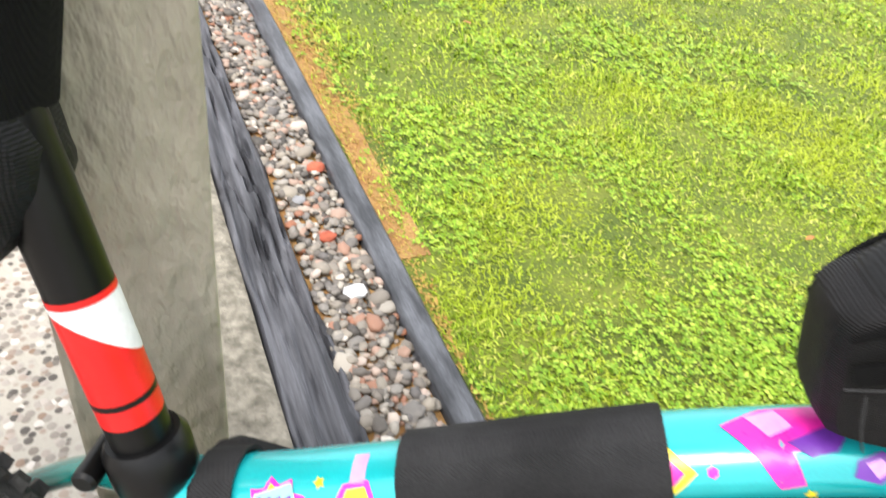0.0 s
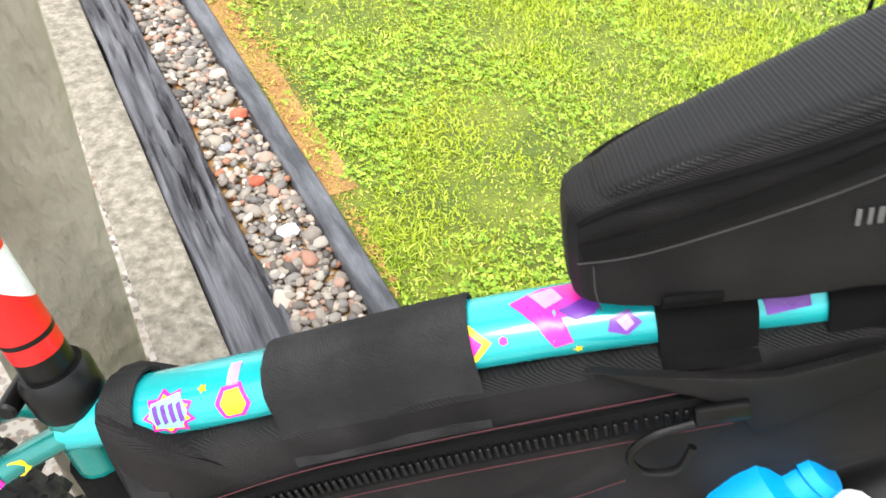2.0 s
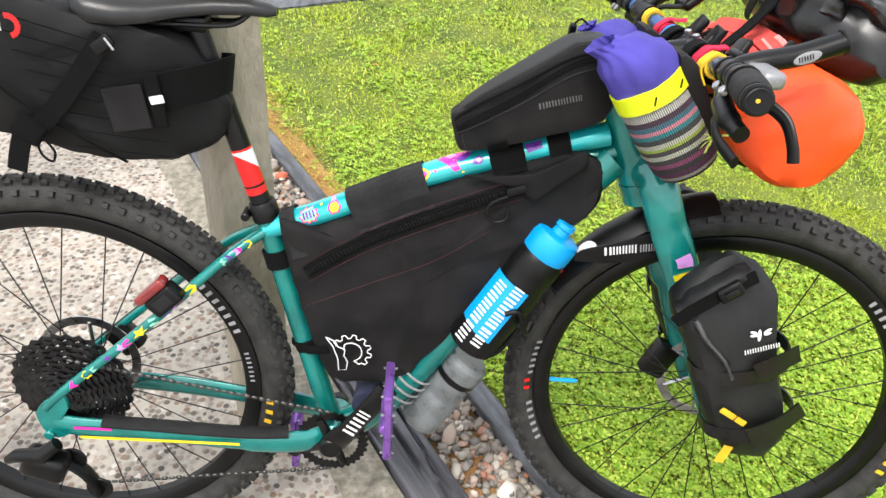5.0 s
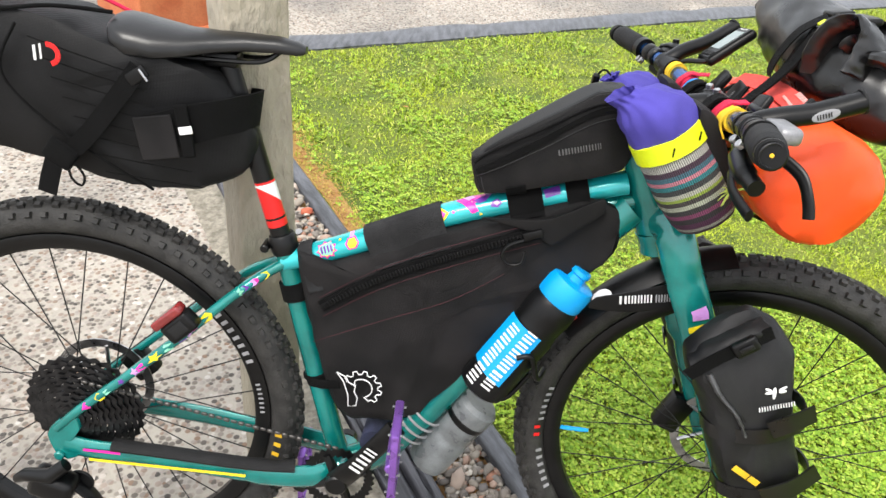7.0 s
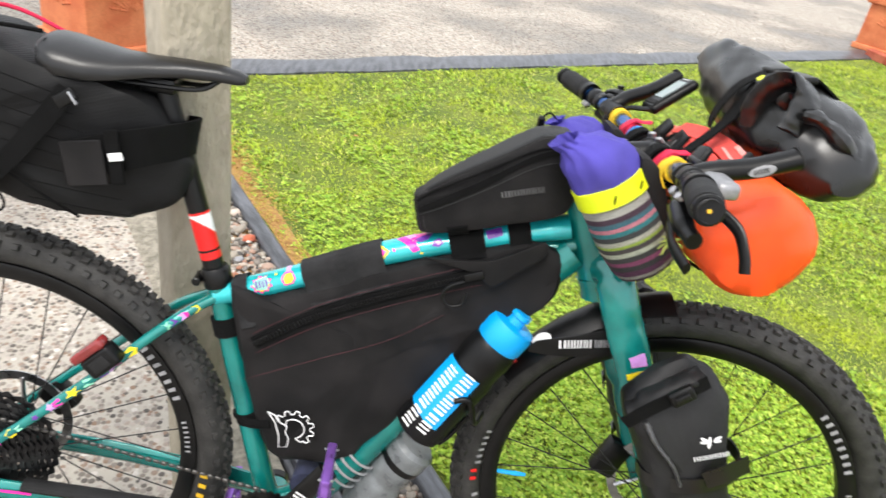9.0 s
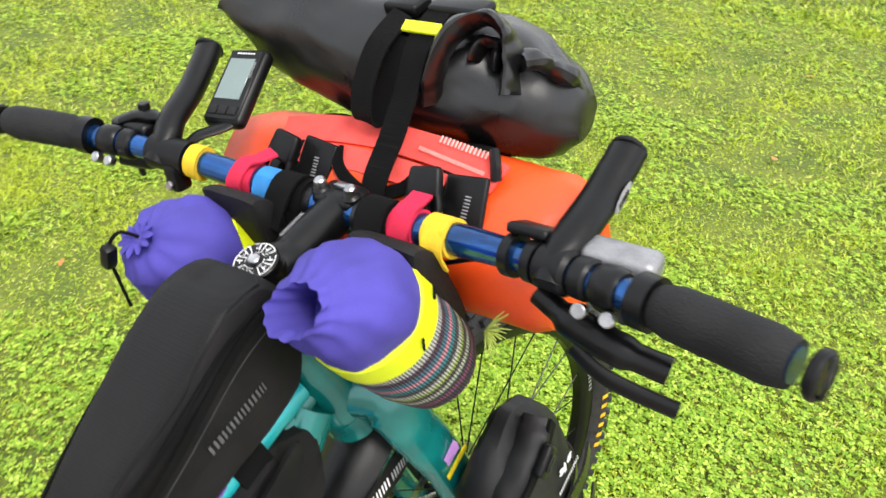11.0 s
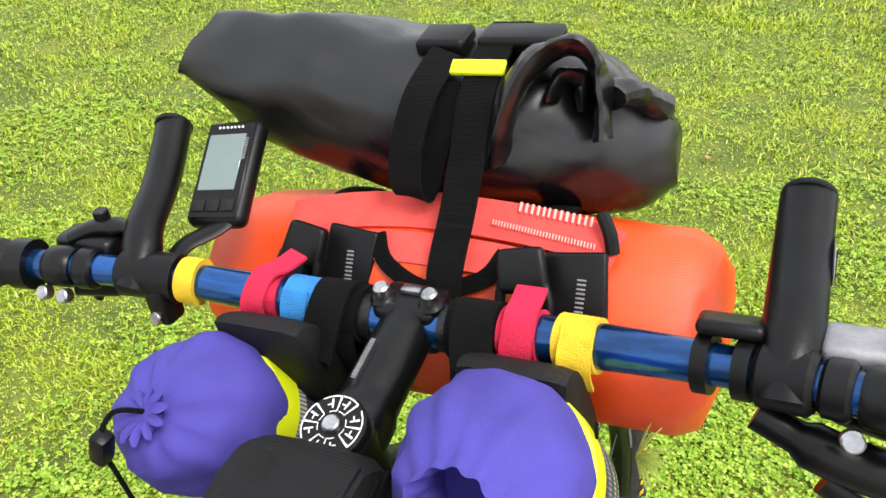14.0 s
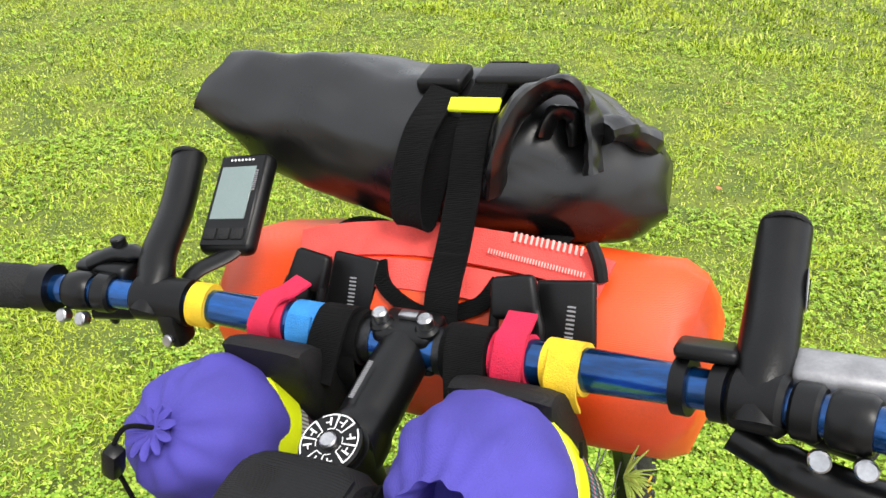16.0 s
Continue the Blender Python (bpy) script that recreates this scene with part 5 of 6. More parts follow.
for k in range(74):
    f = k / 73 * (len(ZIP) - 1)
    i = min(int(f), len(ZIP) - 2)
    p = ZIP[i].lerp(ZIP[i + 1], f - i)
    d = (ZIP[i + 1] - ZIP[i]).normalized()
    share("zip_tooth", tooth_me, zipper, Matrix.Translation(p + V(0, -0.003, 0)) @ Matrix.Rotation(-math.atan2(d.z, d.x), 4, "Y"))
slider = part("zip_slider", rbox((0.030, 0.006, 0.013), Matrix.Translation((0.735, -0.046, 0.772)) @ Matrix.Rotation(radians(-20), 4, "Y"), 0.002), BLACK_PLASTIC, frame_bag)
part("zip_pull", tube(curve([(0.722, -0.047, 0.762), (0.70, -0.050, 0.752), (0.692, -0.051, 0.735), (0.704, -0.051, 0.722), (0.722, -0.051, 0.726), (0.726, -0.049, 0.745)]), 0.0026, 8), BLACK_PLASTIC, slider, "ring-shaped zip pull")
REDTHREAD = mat("dark_red_thread", (0.055, 0.009, 0.014), 0.8, 0, 0.2, 60, 0.2, 600)
for off in (-0.017, 0.016):
    part("stitching", tube([p + V(-0.4 * off * 0.5, -0.0008, off) for p in ZIP[::4]], 0.00045, 5), REDTHREAD, frame_bag, "dark red stitching")
part("stitching", tube(curve([(0.405, -0.0395, 0.545), (0.52, -0.043, 0.60), (0.62, -0.042, 0.645), (0.70, -0.041, 0.70)]), 0.00045, 5), REDTHREAD, frame_bag)
part("rain_flap", puff([(0.655, 0.79), (0.70, 0.792), (0.76, 0.800), (0.83, 0.838), (0.835, 0.815), (0.80, 0.785), (0.765, 0.755), (0.735, 0.775)], 0.003, centre=-0.041, dense=4), NYLON, frame_bag, "loose black rain flap")
gearbm = bmesh.new()
gc = V(0.489, -0.0465, 0.467)
go = []
for i in range(44):
    a = radians(-62 + i * 5.1)
    r = 0.034 if (i // 3) % 2 else 0.0275
    go.append(gc + V(r * math.cos(a), 0, r * math.sin(a)))
tube(go, 0.0011, 5, gearbm)
gi = [gc + V(0.018 * math.cos(radians(a)), 0, 0.018 * math.sin(radians(a))) for a in range(-75, 130, 12)]
tube([go[0]] + gi + [gc + V(-0.012, 0, 0.003)], 0.0011, 5, gearbm)
tube([gc + V(*p) for p in ((-0.042, 0, 0.028), (-0.030, 0, 0.010), (-0.022, 0, -0.015), (-0.021, 0, -0.038), (-0.008, 0, -0.036), (-0.006, 0, -0.020), (-0.012, 0, -0.008), (-0.010, 0, 0.004), (-0.022, 0, 0.010), (-0.026, 0, 0.020), (-0.042, 0, 0.028))], 0.0011, 5, gearbm)
part("logo", gearbm, WHITE, frame_bag, "white outlined gear mark")


def tube_at(x):
    c = curve(TOP)
    for a, b in zip(c, c[1:]):
        if a.x <= x <= b.x:
            return a.lerp(b, (x - a.x) / (b.x - a.x)), (b - a).normalized()
    return c[-1], V(1, 0, 0)


def top_wrap(name, x0, x1, material, parent, label="", drop=0.02, r=0.0205):
    """A hook-and-loop strap over the top tube and down to the bag."""
    bm = bmesh.new()
    rings = []
    for x in np.linspace(x0, x1, 6):
        c, d = tube_at(float(x))
        u = V(-d.z, 0, d.x)
        row = [c + V(0, -r - 0.0135, 0) + u * (-0.018 - drop), c + V(0, -r - 0.006, 0) + u * -0.016]
        for k in range(9):
            a = math.pi * (1 - k / 8)
            row.append(c + V(0, (r + 0.0045) * math.cos(a), 0) + u * (r * math.sin(a)))
        row += [c + V(0, r + 0.006, 0) + u * -0.016, c + V(0, r + 0.0135, 0) + u * (-0.018 - drop)]
        rings.append(row)
    vs = [ring(bm, row) for row in rings]
    for a, b in zip(vs, vs[1:]):
        for i in range(len(a) - 1):
            bm.faces.new((a[i], b[i], b[i + 1], a[i + 1]))
    ret = bmesh.ops.extrude_face_region(bm, geom=bm.faces[:])
    for g in ret["geom"]:
        if isinstance(g, bmesh.types.BMVert):
            g.co += V(0, math.copysign(0.0018, g.co.y), 0.0018)
    return part(name, bm, material, parent, label)


top_wrap("top_strap", 0.483, 0.599, HOOKLOOP, frame_bag, "wide black hook-and-loop strap", 0.026)
top_wrap("top_strap", 0.380, 0.402, HOOKLOOP, frame_bag, "", 0.034)
top_wrap("top_strap", 0.780, 0.812, WEBBING, frame_bag, "", 0.01)
part("seat_tube_strap", tube(curve([(0.385, -0.0, 0.452), (0.41, -0.026, 0.455), (0.43, -0.03, 0.457), (0.45, -0.034, 0.462)]), (0.009, 0.003), 8, up=(0, 1, 0)), WEBBING, frame_bag)
part("seat_tube_strap", tube([(0.413, 0, 0.445), (0.4085, 0, 0.465)], [0.0235, 0.0235], 20), WEBBING, frame_bag)
part("seat_tube_strap", tube([(0.371, 0, 0.604), (0.364, 0, 0.634)], [0.0235, 0.0235], 20), WEBBING, frame_bag)


def sticker(material, pts, name="sticker", lift=0.0003, label=""):
    """A sticker on the top tube: an outline of (x along the bicycle, degrees round the tube from its top towards the rider's right)."""
    bm = bmesh.new()
    out = []
    n = len(pts)
    dense = []
    for i in range(n):
        (x0, a0), (x1, a1) = pts[i], pts[(i + 1) % n]
        for j in range(4):
            dense.append((x0 + (x1 - x0) * j / 4, a0 + (a1 - a0) * j / 4))
    cx, ca = sum(p[0] for p in pts) / n, sum(p[1] for p in pts) / n

    def place(x, a):
        c, d = tube_at(x)
        u = V(-d.z, 0, d.x)
        q = radians(a)
        return c + (u * math.cos(q) * (0.0187 + lift)) + V(0, -math.sin(q) * (0.0237 + lift), 0)

    prev = None
    for f in (1.0, 0.66, 0.33):
        row = [bm.verts.new(place(cx + (x - cx) * f, ca + (a - ca) * f)) for x, a in dense]
        if prev:
            for i in range(len(row)):
                j = (i + 1) % len(row)
                bm.faces.new((prev[i], prev[j], row[j], row[i]))
        prev = row
    bm.faces.new(prev)
    return part(name, bm, material, top_tube, label)


def burst(x, a, rx, ra, n, inner=0.72):
    return [(x + rx * (1 if i % 2 else inner) * math.cos(2 * math.pi * i / (2 * n)), a + ra * (1 if i % 2 else inner) * math.sin(2 * math.pi * i / (2 * n))) for i in range(2 * n)]


sticker(MAGENTA, burst(0.424, 62, 0.0165, 46, 9), label="comic burst sticker")
sticker(LEMON, burst(0.424, 62, 0.0135, 36, 9), lift=0.0006)
sticker(MINT, [(0.414, 40), (0.432, 28), (0.436, 60), (0.430, 90), (0.416, 84), (0.412, 60)], lift=0.0009)
for k in range(4):
    sticker(DEEPVIOLET, [(0.4145 + 0.005 * k, 46), (0.4175 + 0.005 * k, 42), (0.4185 + 0.005 * k, 74), (0.4155 + 0.005 * k, 78)], lift=0.0012, name="lettering_bar")
sticker(LILAC, [(0.462, -5), (0.469, -5), (0.468, 35), (0.461, 35)])
sticker(MAGENTA, [(0.458, 35), (0.470, 32), (0.474, 70), (0.468, 92), (0.456, 92), (0.453, 60)])
sticker(LEMON, [(0.460, 42), (0.4685, 40), (0.4715, 68), (0.4665, 86), (0.458, 86), (0.456, 62)], lift=0.0006)
sticker(LEMON, burst(0.446, 30, 0.003, 9, 5, 0.5))
sticker(LEMON, [(0.597, 20), (0.610, 60), (0.598, 95)], label="yellow chevron sticker")
sticker(MAGENTA, [(0.597, 35), (0.605, 60), (0.598, 82)], lift=0.0006)
sticker(MAGENTA, [(0.622, 5), (0.640, -20), (0.668, -25), (0.664, 30), (0.648, 40), (0.652, 80), (0.642, 86), (0.634, 45)], label="pink and purple cartoon sticker")
sticker(LILAC, [(0.632, -6), (0.645, -16), (0.650, 10), (0.640, 22)], lift=0.0006)
sticker(DEEPVIOLET, [(0.646, 28), (0.664, 10), (0.672, -20), (0.676, 0), (0.665, 40), (0.655, 46)], lift=0.0006)
sticker(DEEPVIOLET, [(0.672, 50), (0.682, 40), (0.688, 62), (0.680, 80), (0.670, 70)])
sticker(LILAC, [(0.675, 54), (0.681, 48), (0.684, 62), (0.679, 72)], lift=0.0006)
sticker(LEMON, burst(0.654, 96, 0.003, 9, 5, 0.5))
sticker(MAGENTA, burst(0.616, 60, 0.0025, 8, 6, 0.8))
sticker(DEEPVIOLET, [(0.748, 40), (0.772, 30), (0.772, 70), (0.750, 78)])
STAY = curve([(0.356, -0.012, 0.672), (0.32, -0.024, 0.650), (0.275, -0.045, 0.617), (0.20, -0.060, 0.548), (0.111, -0.066, 0.468), (0.02, -0.068, 0.388)], 8)
rng = random.Random(9)
for k, f in enumerate((0.18, 0.26, 0.29, 0.33, 0.36, 0.52, 0.555, 0.58, 0.62, 0.66, 0.71, 0.75, 0.79, 0.84, 0.88, 0.92, 0.96)):
    p = STAY[int(f * (len(STAY) - 1))]
    dd = (STAY[-1] - STAY[8]).normalized()
    across = V(-dd.z, 0, dd.x)
    size = rng.uniform(0.005, 0.009)
    long = size * rng.uniform(1.0, 2.0)
    bm = bmesh.new()
    rim_pts = []
    n = rng.choice((4, 5, 6, 10))
    for q in range(n):
        a = 2 * math.pi * q / n + 0.4 * k
        r = 0.5 if n == 10 and q % 2 else 1.0
        u = max(-0.0075, min(0.0075, size * r * math.sin(a)))
        rim_pts.append(p + dd * (long * r * math.cos(a)) + across * u + V(0, -0.0108 + 0.0035 * (u / 0.0085) ** 2, 0))
    bm.faces.new([bm.verts.new(q) for q in rim_pts])
    ret = bmesh.ops.extrude_face_region(bm, geom=bm.faces[:])
    for g in ret["geom"]:
        if isinstance(g, bmesh.types.BMVert):
            g.co.y += 0.0012
    part("stay_sticker", bm, (LEMON, MAGENTA, LILAC, DEEPVIOLET, MINT)[k % 5], bike)

# top tube bag
TB = [(0.632, 0.874), (0.636, 0.850), (0.648, 0.820), (0.70, 0.830), (0.78, 0.855), (0.855, 0.882), (0.868, 0.935), (0.858, 0.978), (0.838, 0.996), (0.80, 0.991), (0.75, 0.956), (0.69, 0.917), (0.650, 0.887)]
tt_bag = thing("top_tube_bag", "black padded top tube bag with a curved zip", "bag", (0.74, 0, 0.84))
part("body", puff(TB, lambda x, z: 0.022 + 0.018 * min(1, (x - 0.62) / 0.14), dense=5), NYLON, tt_bag, wrinkle=(0.0015, 0.05, 8))
for s in (-1, 1):
    part("piping", tube(curve([(0.637, 0.022 * s, 0.869), (0.66, 0.030 * s, 0.891), (0.72, 0.040 * s, 0.928), (0.79, 0.0405 * s, 0.970), (0.84, 0.0395 * s, 0.984)]), 0.0020, 6), WEBBING, tt_bag)
    part("zip", band(curve([(0.641, 0.028 * s, 0.857), (0.67, 0.0375 * s, 0.878), (0.73, 0.0420 * s, 0.918), (0.80, 0.0425 * s, 0.965), (0.85, 0.0405 * s, 0.977)]), 0.008, 0.002, (0, 0, 1)), WEBBING, tt_bag)
part("lid", puff([(0.640, 0.876), (0.66, 0.893), (0.72, 0.933), (0.79, 0.975), (0.838, 0.991), (0.84, 0.997), (0.80, 0.992), (0.74, 0.954), (0.68, 0.914), (0.650, 0.890)], lambda x, z: 0.018 + 0.018 * min(1, (x - 0.62) / 0.14), dense=4), NYLON_RIP, tt_bag, "ribbed fabric lid")
DIM_PRINT = mat("dim_grey_print", (0.09, 0.09, 0.092), 0.6, 0, 0.08, 60, 0.05, 500)
SEAM = mat("grey_seam_thread", (0.026, 0.026, 0.027), 0.8, 0, 0.2, 60, 0.2, 600)
for s in (-1, 1):
    part("stitching", tube(curve([(0.640, 0.0285 * s, 0.850), (0.67, 0.0385 * s, 0.868), (0.73, 0.0428 * s, 0.905), (0.80, 0.0432 * s, 0.950), (0.852, 0.0415 * s, 0.964)]), 0.0005, 5), SEAM, tt_bag, "grey seam stitching")
    part("stitching", tube(curve([(0.648, 0.030 * s, 0.850), (0.652, 0.0315 * s, 0.836), (0.658, 0.031 * s, 0.824)]), 0.0005, 5), SEAM, tt_bag)
part("print", glyph_bars((0.755, -0.0440, 0.897), (1, 0, 0.28), (-0.28, 0, 1), 0.009, [0.008, 0.003, 0.007, 0.007, 0.006, 0.007, 0.007, 0.005], 0.0006, 0.18), DIM_PRINT, tt_bag)
part("base_strap", band(curve([(0.70, -0.036, 0.842), (0.705, -0.02, 0.826), (0.708, 0.02, 0.826), (0.705, 0.036, 0.842)]), 0.03, 0.003, (1, 0, 0.25)), WEBBING, tt_bag)
top_wrap("base_strap", 0.695, 0.745, WEBBING, tt_bag, "", 0.002, 0.0198)

# food pouches either side of the stem
PA, PB = V(0.864, 0, 0.988), V(0.966, 0, 0.842)


def pouch(s, label, open_top):
    base = PB + V(0, 0.101 * s + 0.011, 0)
    t = thing("food_pouch", label, "bag", tuple(base), group="food pouches")
    ax = (PB - PA).normalized()
    side = V(0, 1, 0)
    w = side.cross(ax).normalized()
    top = PA + V(0, 0.100 * s + 0.012, -0.016 if s > 0 else 0)

    def ringpts(f, r, n=40, off=V(0, 0, 0), ruffle=0.0):
        c = top.lerp(base, f) + off
        return [c + (side * math.cos(a) + w * math.sin(a)) * (0.90 * r * (1 + ruffle * math.sin(11 * a))) for a in (2 * math.pi * k / n for k in range(n))]

    def lathe(name, rows, material, lab="", caps=True, wrinkle=None):
        bm = bmesh.new()
        rings = [ring(bm, ringpts(*row)) for row in rows]
        skin(bm, rings, caps)
        if material is WOVEN:
            uv = bm.loops.layers.uv.new("UVMap")
            for f in bm.faces:
                for lp in f.loops:
                    d = lp.vert.co - top
                    h = d.dot(ax) / (base - top).length
                    q = d - ax * d.dot(ax)
                    lp[uv].uv = ((math.atan2(q.dot(side), q.dot(w)) / (2 * math.pi)) % 1.0, 1 - (h - 0.37) / 0.65)
        return part(name, bm, material, t, lab, 60, wrinkle=wrinkle)

    lathe("pouch_body", [(0.33, 0.052, 60), (0.37, 0.055, 60), (0.55, 0.0565, 60), (0.75, 0.0555, 60), (0.92, 0.0525, 60), (1.0, 0.046, 60), (1.03, 0.034, 60)], WOVEN, "striped woven cloth", wrinkle=(0.0012, 0.03, 3))
    lathe("band", [(0.185, 0.0550, 60), (0.19, 0.0570, 60), (0.335, 0.0580, 60), (0.34, 0.0560, 60)], HIVIS, "fluorescent yellow band")
    if open_top:
        rows = [(0.22, 0.0540, 80), (0.15, 0.0555, 80), (0.09, 0.0550, 80, V(0, 0, 0), 0.006), (0.04, 0.0535, 80, V(-0.0015, 0, 0), 0.01), (-0.01, 0.0500, 80, V(-0.0045, 0, 0), 0.015), (-0.045, 0.0445, 80, V(-0.0075, 0, 0), 0.02), (-0.07, 0.038, 80, V(-0.0135, 0, 0), 0.03), (-0.085, 0.030, 80, V(-0.0210, 0, 0), 0.03), (-0.082, 0.023, 80, V(-0.0300, 0, 0), 0.05), (-0.10, 0.0235, 80, V(-0.0375, 0, 0), 0.05), (-0.06, 0.019, 80, V(-0.0300, 0, 0), 0.06), (0.06, 0.02, 80, V(-0.0120, 0, 0))]
    else:
        rows = [(0.22, 0.0540, 80), (0.15, 0.0555, 80), (0.09, 0.0545, 80), (0.04, 0.0525, 80, V(-0.0004, 0, 0), 0.006), (-0.01, 0.0485, 80, V(-0.0012, 0, 0), 0.01), (-0.045, 0.0430, 80, V(-0.0024, 0, 0), 0.035), (-0.075, 0.035, 80, V(-0.0040, 0, 0), 0.055), (-0.095, 0.025, 80, V(-0.0056, 0, 0), 0.10), (-0.10, 0.013, 80, V(-0.0072, 0, 0), 0.18), (-0.09, 0.006, 80, V(-0.0084, 0, 0), 0.2), (-0.14, 0.015, 80, V(-0.0108, 0, 0), 0.3), (-0.125, 0.006, 80, V(-0.0108, 0, 0), 0.2)]
    lathe("drawstring_top", rows, PURPLE, "gathered purple cotton top", wrinkle=(0.0055, 0.032, 11 + s))
    c0 = top - ax * 0.020 + V(-0.010, 0, 0)
    if not open_top:
        part("cord", tube(curve([c0, c0 + V(-0.012, 0.010 * s, 0.008), c0 + V(-0.022, 0.018 * s, -0.008), c0 + V(-0.018, 0.024 * s, -0.035), c0 + V(-0.012, 0.03 * s, -0.075)]), 0.0016, 6), WEBBING, t)
        part("cord_lock", rbox((0.012, 0.012, 0.026), Matrix.Translation(c0 + V(-0.022, 0.018 * s, -0.012)) @ Matrix.Rotation(radians(25), 4, "X"), 0.004), BLACK_PLASTIC, t)
    part("bar_strap", band(curve([PA.lerp(PB, 0.2) + V(0.045, 0.055 * s, 0.01), V(0.950, 0.050 * s, 0.999), V(0.970, 0.050 * s, 1.003), V(0.988, 0.050 * s, 0.98), V(0.965, 0.055 * s, 0.94)]), 0.026, 0.003, (0, 1, 0)), WEBBING, t)
    part("backing", puff([(0.915, 1.0), (0.945, 0.985), (0.985, 0.90), (0.97, 0.86), (0.93, 0.93)], 0.034, centre=0.085 * s), NYLON, t, "black padded back panel")
    for k in range(2):
        p = top.lerp(base, 0.27) + (side * (-1 if s < 0 else 1) * 0.8 - w * (0.6 if k else -0.1)).normalized() * 0.0545
        part("band_tick", rbox((0.002, 0.002, 0.012), Matrix.Translation(p), 0.0005, 1), WEBBING, t)
    return t, base


rp, rbase = pouch(-1, "purple-topped striped woven food pouch, drawstring open", True)
pouch(1, "purple-topped striped woven food pouch, drawstring closed", False)
TASSEL = mat("lime_yarn", (0.5, 0.6, 0.12), 0.9, 0, 0.2, 60, 0.4, 600)
bm = bmesh.new()
rng = random.Random(4)
tc0 = V(0.968, -0.146, 0.900)
for k in range(26):
    d = V(rng.uniform(-1, 1), rng.uniform(-1.2, -0.1), rng.uniform(-1.1, 0.7)).normalized() * rng.uniform(0.015, 0.026)
    tube([tc0, tc0 + d * 0.6 + V(0, 0, 0.002), tc0 + d], [0.0009, 0.0009, 0.0005], 4, bm)
part("tassel", bm, TASSEL, rp, "lime green yarn tassel")

# orange handlebar roll
OC = V(1.075, 0.02, 0.920)
roll = thing("handlebar_roll", "bright orange waterproof roll bag under the handlebar", "bag", (1.078, 0.02, 0.83))
bm = bmesh.new()
rings = []
for y, r in ((-0.190, 0.025), (-0.188, 0.050), (-0.180, 0.068), (-0.163, 0.0765), (-0.11, 0.080), (-0.05, 0.081), (0.03, 0.081), (0.12, 0.080), (0.19, 0.076), (0.215, 0.068), (0.228, 0.050), (0.232, 0.025)):
    rings.append(ring(bm, [OC + V(r * math.cos(a), y - 0.02, r * 0.99 * math.sin(a)) for a in (2 * math.pi * k / 48 for k in range(48))]))
skin(bm, rings)
part("body", bm, ORANGE, roll, wrinkle=(0.006, 0.06, 4))
for s, y in ((1, 0.108), (-1, -0.066)):
    hm = Matrix.Translation((1.002, y, 0.984)) @ Matrix.Rotation(radians(32), 4, "Y") @ Matrix.Rotation(radians(10 * s), 4, "X")
    hold = part("holder_buckle", rbox((0.012, 0.036, 0.030), hm @ Matrix.Translation((0, 0, 0.020)), 0.004, 3, taper=0.86), BLACK_PLASTIC, roll, "black side-release buckle of the roll holder")
    part("buckle_tongue", rbox((0.009, 0.013, 0.024), hm @ Matrix.Translation((-0.001, 0, -0.004)), 0.003, 2), BLACK_PLASTIC, hold)
    for e in (-1, 1):
        part("buckle_prong", tube(curve([hm @ V(-0.001, 0.0145 * e, 0.010), hm @ V(-0.001, 0.0165 * e, -0.004), hm @ V(-0.001, 0.0130 * e, -0.017)]), (0.0036, 0.0045), 10), BLACK_PLASTIC, hold)
    part("buckle_base", rbox((0.011, 0.037, 0.011), hm @ Matrix.Translation((0, 0, -0.020)), 0.003, 2), BLACK_PLASTIC, hold)
    part("buckle_base", rbox((0.009, 0.037, 0.005), hm @ Matrix.Translation((0, 0, -0.038)), 0.0015, 2), BLACK_PLASTIC, hold)
    for e in (-1, 1):
        part("buckle_base", rbox((0.009, 0.005, 0.016), hm @ Matrix.Translation((0, 0.016 * e, -0.030)), 0.0015, 2), BLACK_PLASTIC, hold)
    part("holder_plate", rbox((0.007, 0.042, 0.066), Matrix.Translation((1.019, y - 0.030, 0.976)) @ Matrix.Rotation(radians(33), 4, "Y") @ Matrix.Rotation(radians(6 * s), 4, "X"), 0.003, 3), BLACK_PLASTIC, hold)
    part("holder_print", glyph_bars((1.006, y - 0.036, 0.962), (0.54, 0, 0.84), (0, 1, 0), 0.006, [0.0045] * 6, 0.0006), GREY_PRINT, hold)
    part("roll_strap", tube([OC + V(0.0835 * math.cos(a), y - 0.02, 0.0835 * math.sin(a)) for a in (2 * math.pi * k / 40 for k in range(40))], (0.013, 0.0015), 8, up=None, closed=True), WEBBING, roll)
part("carry_handle", band(curve([(1.035, 0.055, 1.002), (1.022, 0.045, 0.986), (1.012, 0.01, 0.975), (1.018, -0.03, 0.984), (1.03, -0.045, 1.0)]), 0.012, 0.003, (0.6, 0, 0.8)), WEBBING, roll)
PALE_CORAL = mat("faded_white_print", (0.78, 0.42, 0.38), 0.7, 0, 0.1, 60, 0.05, 500)
gotcha = thing("hook_loop_strap", "long coral hook-and-loop strap across the orange roll", "strap", (1.06, 0, 1.0))
part("upper", band(curve([(1.046, 0.135, 1.000), (1.056, 0.09, 1.006), (1.062, 0.03, 1.009), (1.060, -0.03, 1.008), (1.054, -0.08, 1.006), (1.046, -0.118, 1.001)], 8), 0.030, 0.003, (0.75, 0, 0.5)), CORAL, gotcha)
part("lower", band(curve([(1.030, 0.10, 0.990), (1.034, 0.04, 0.993), (1.033, -0.02, 0.993), (1.030, -0.07, 0.990)], 8), 0.024, 0.003, (0.75, 0, 0.6)), CORAL, gotcha)
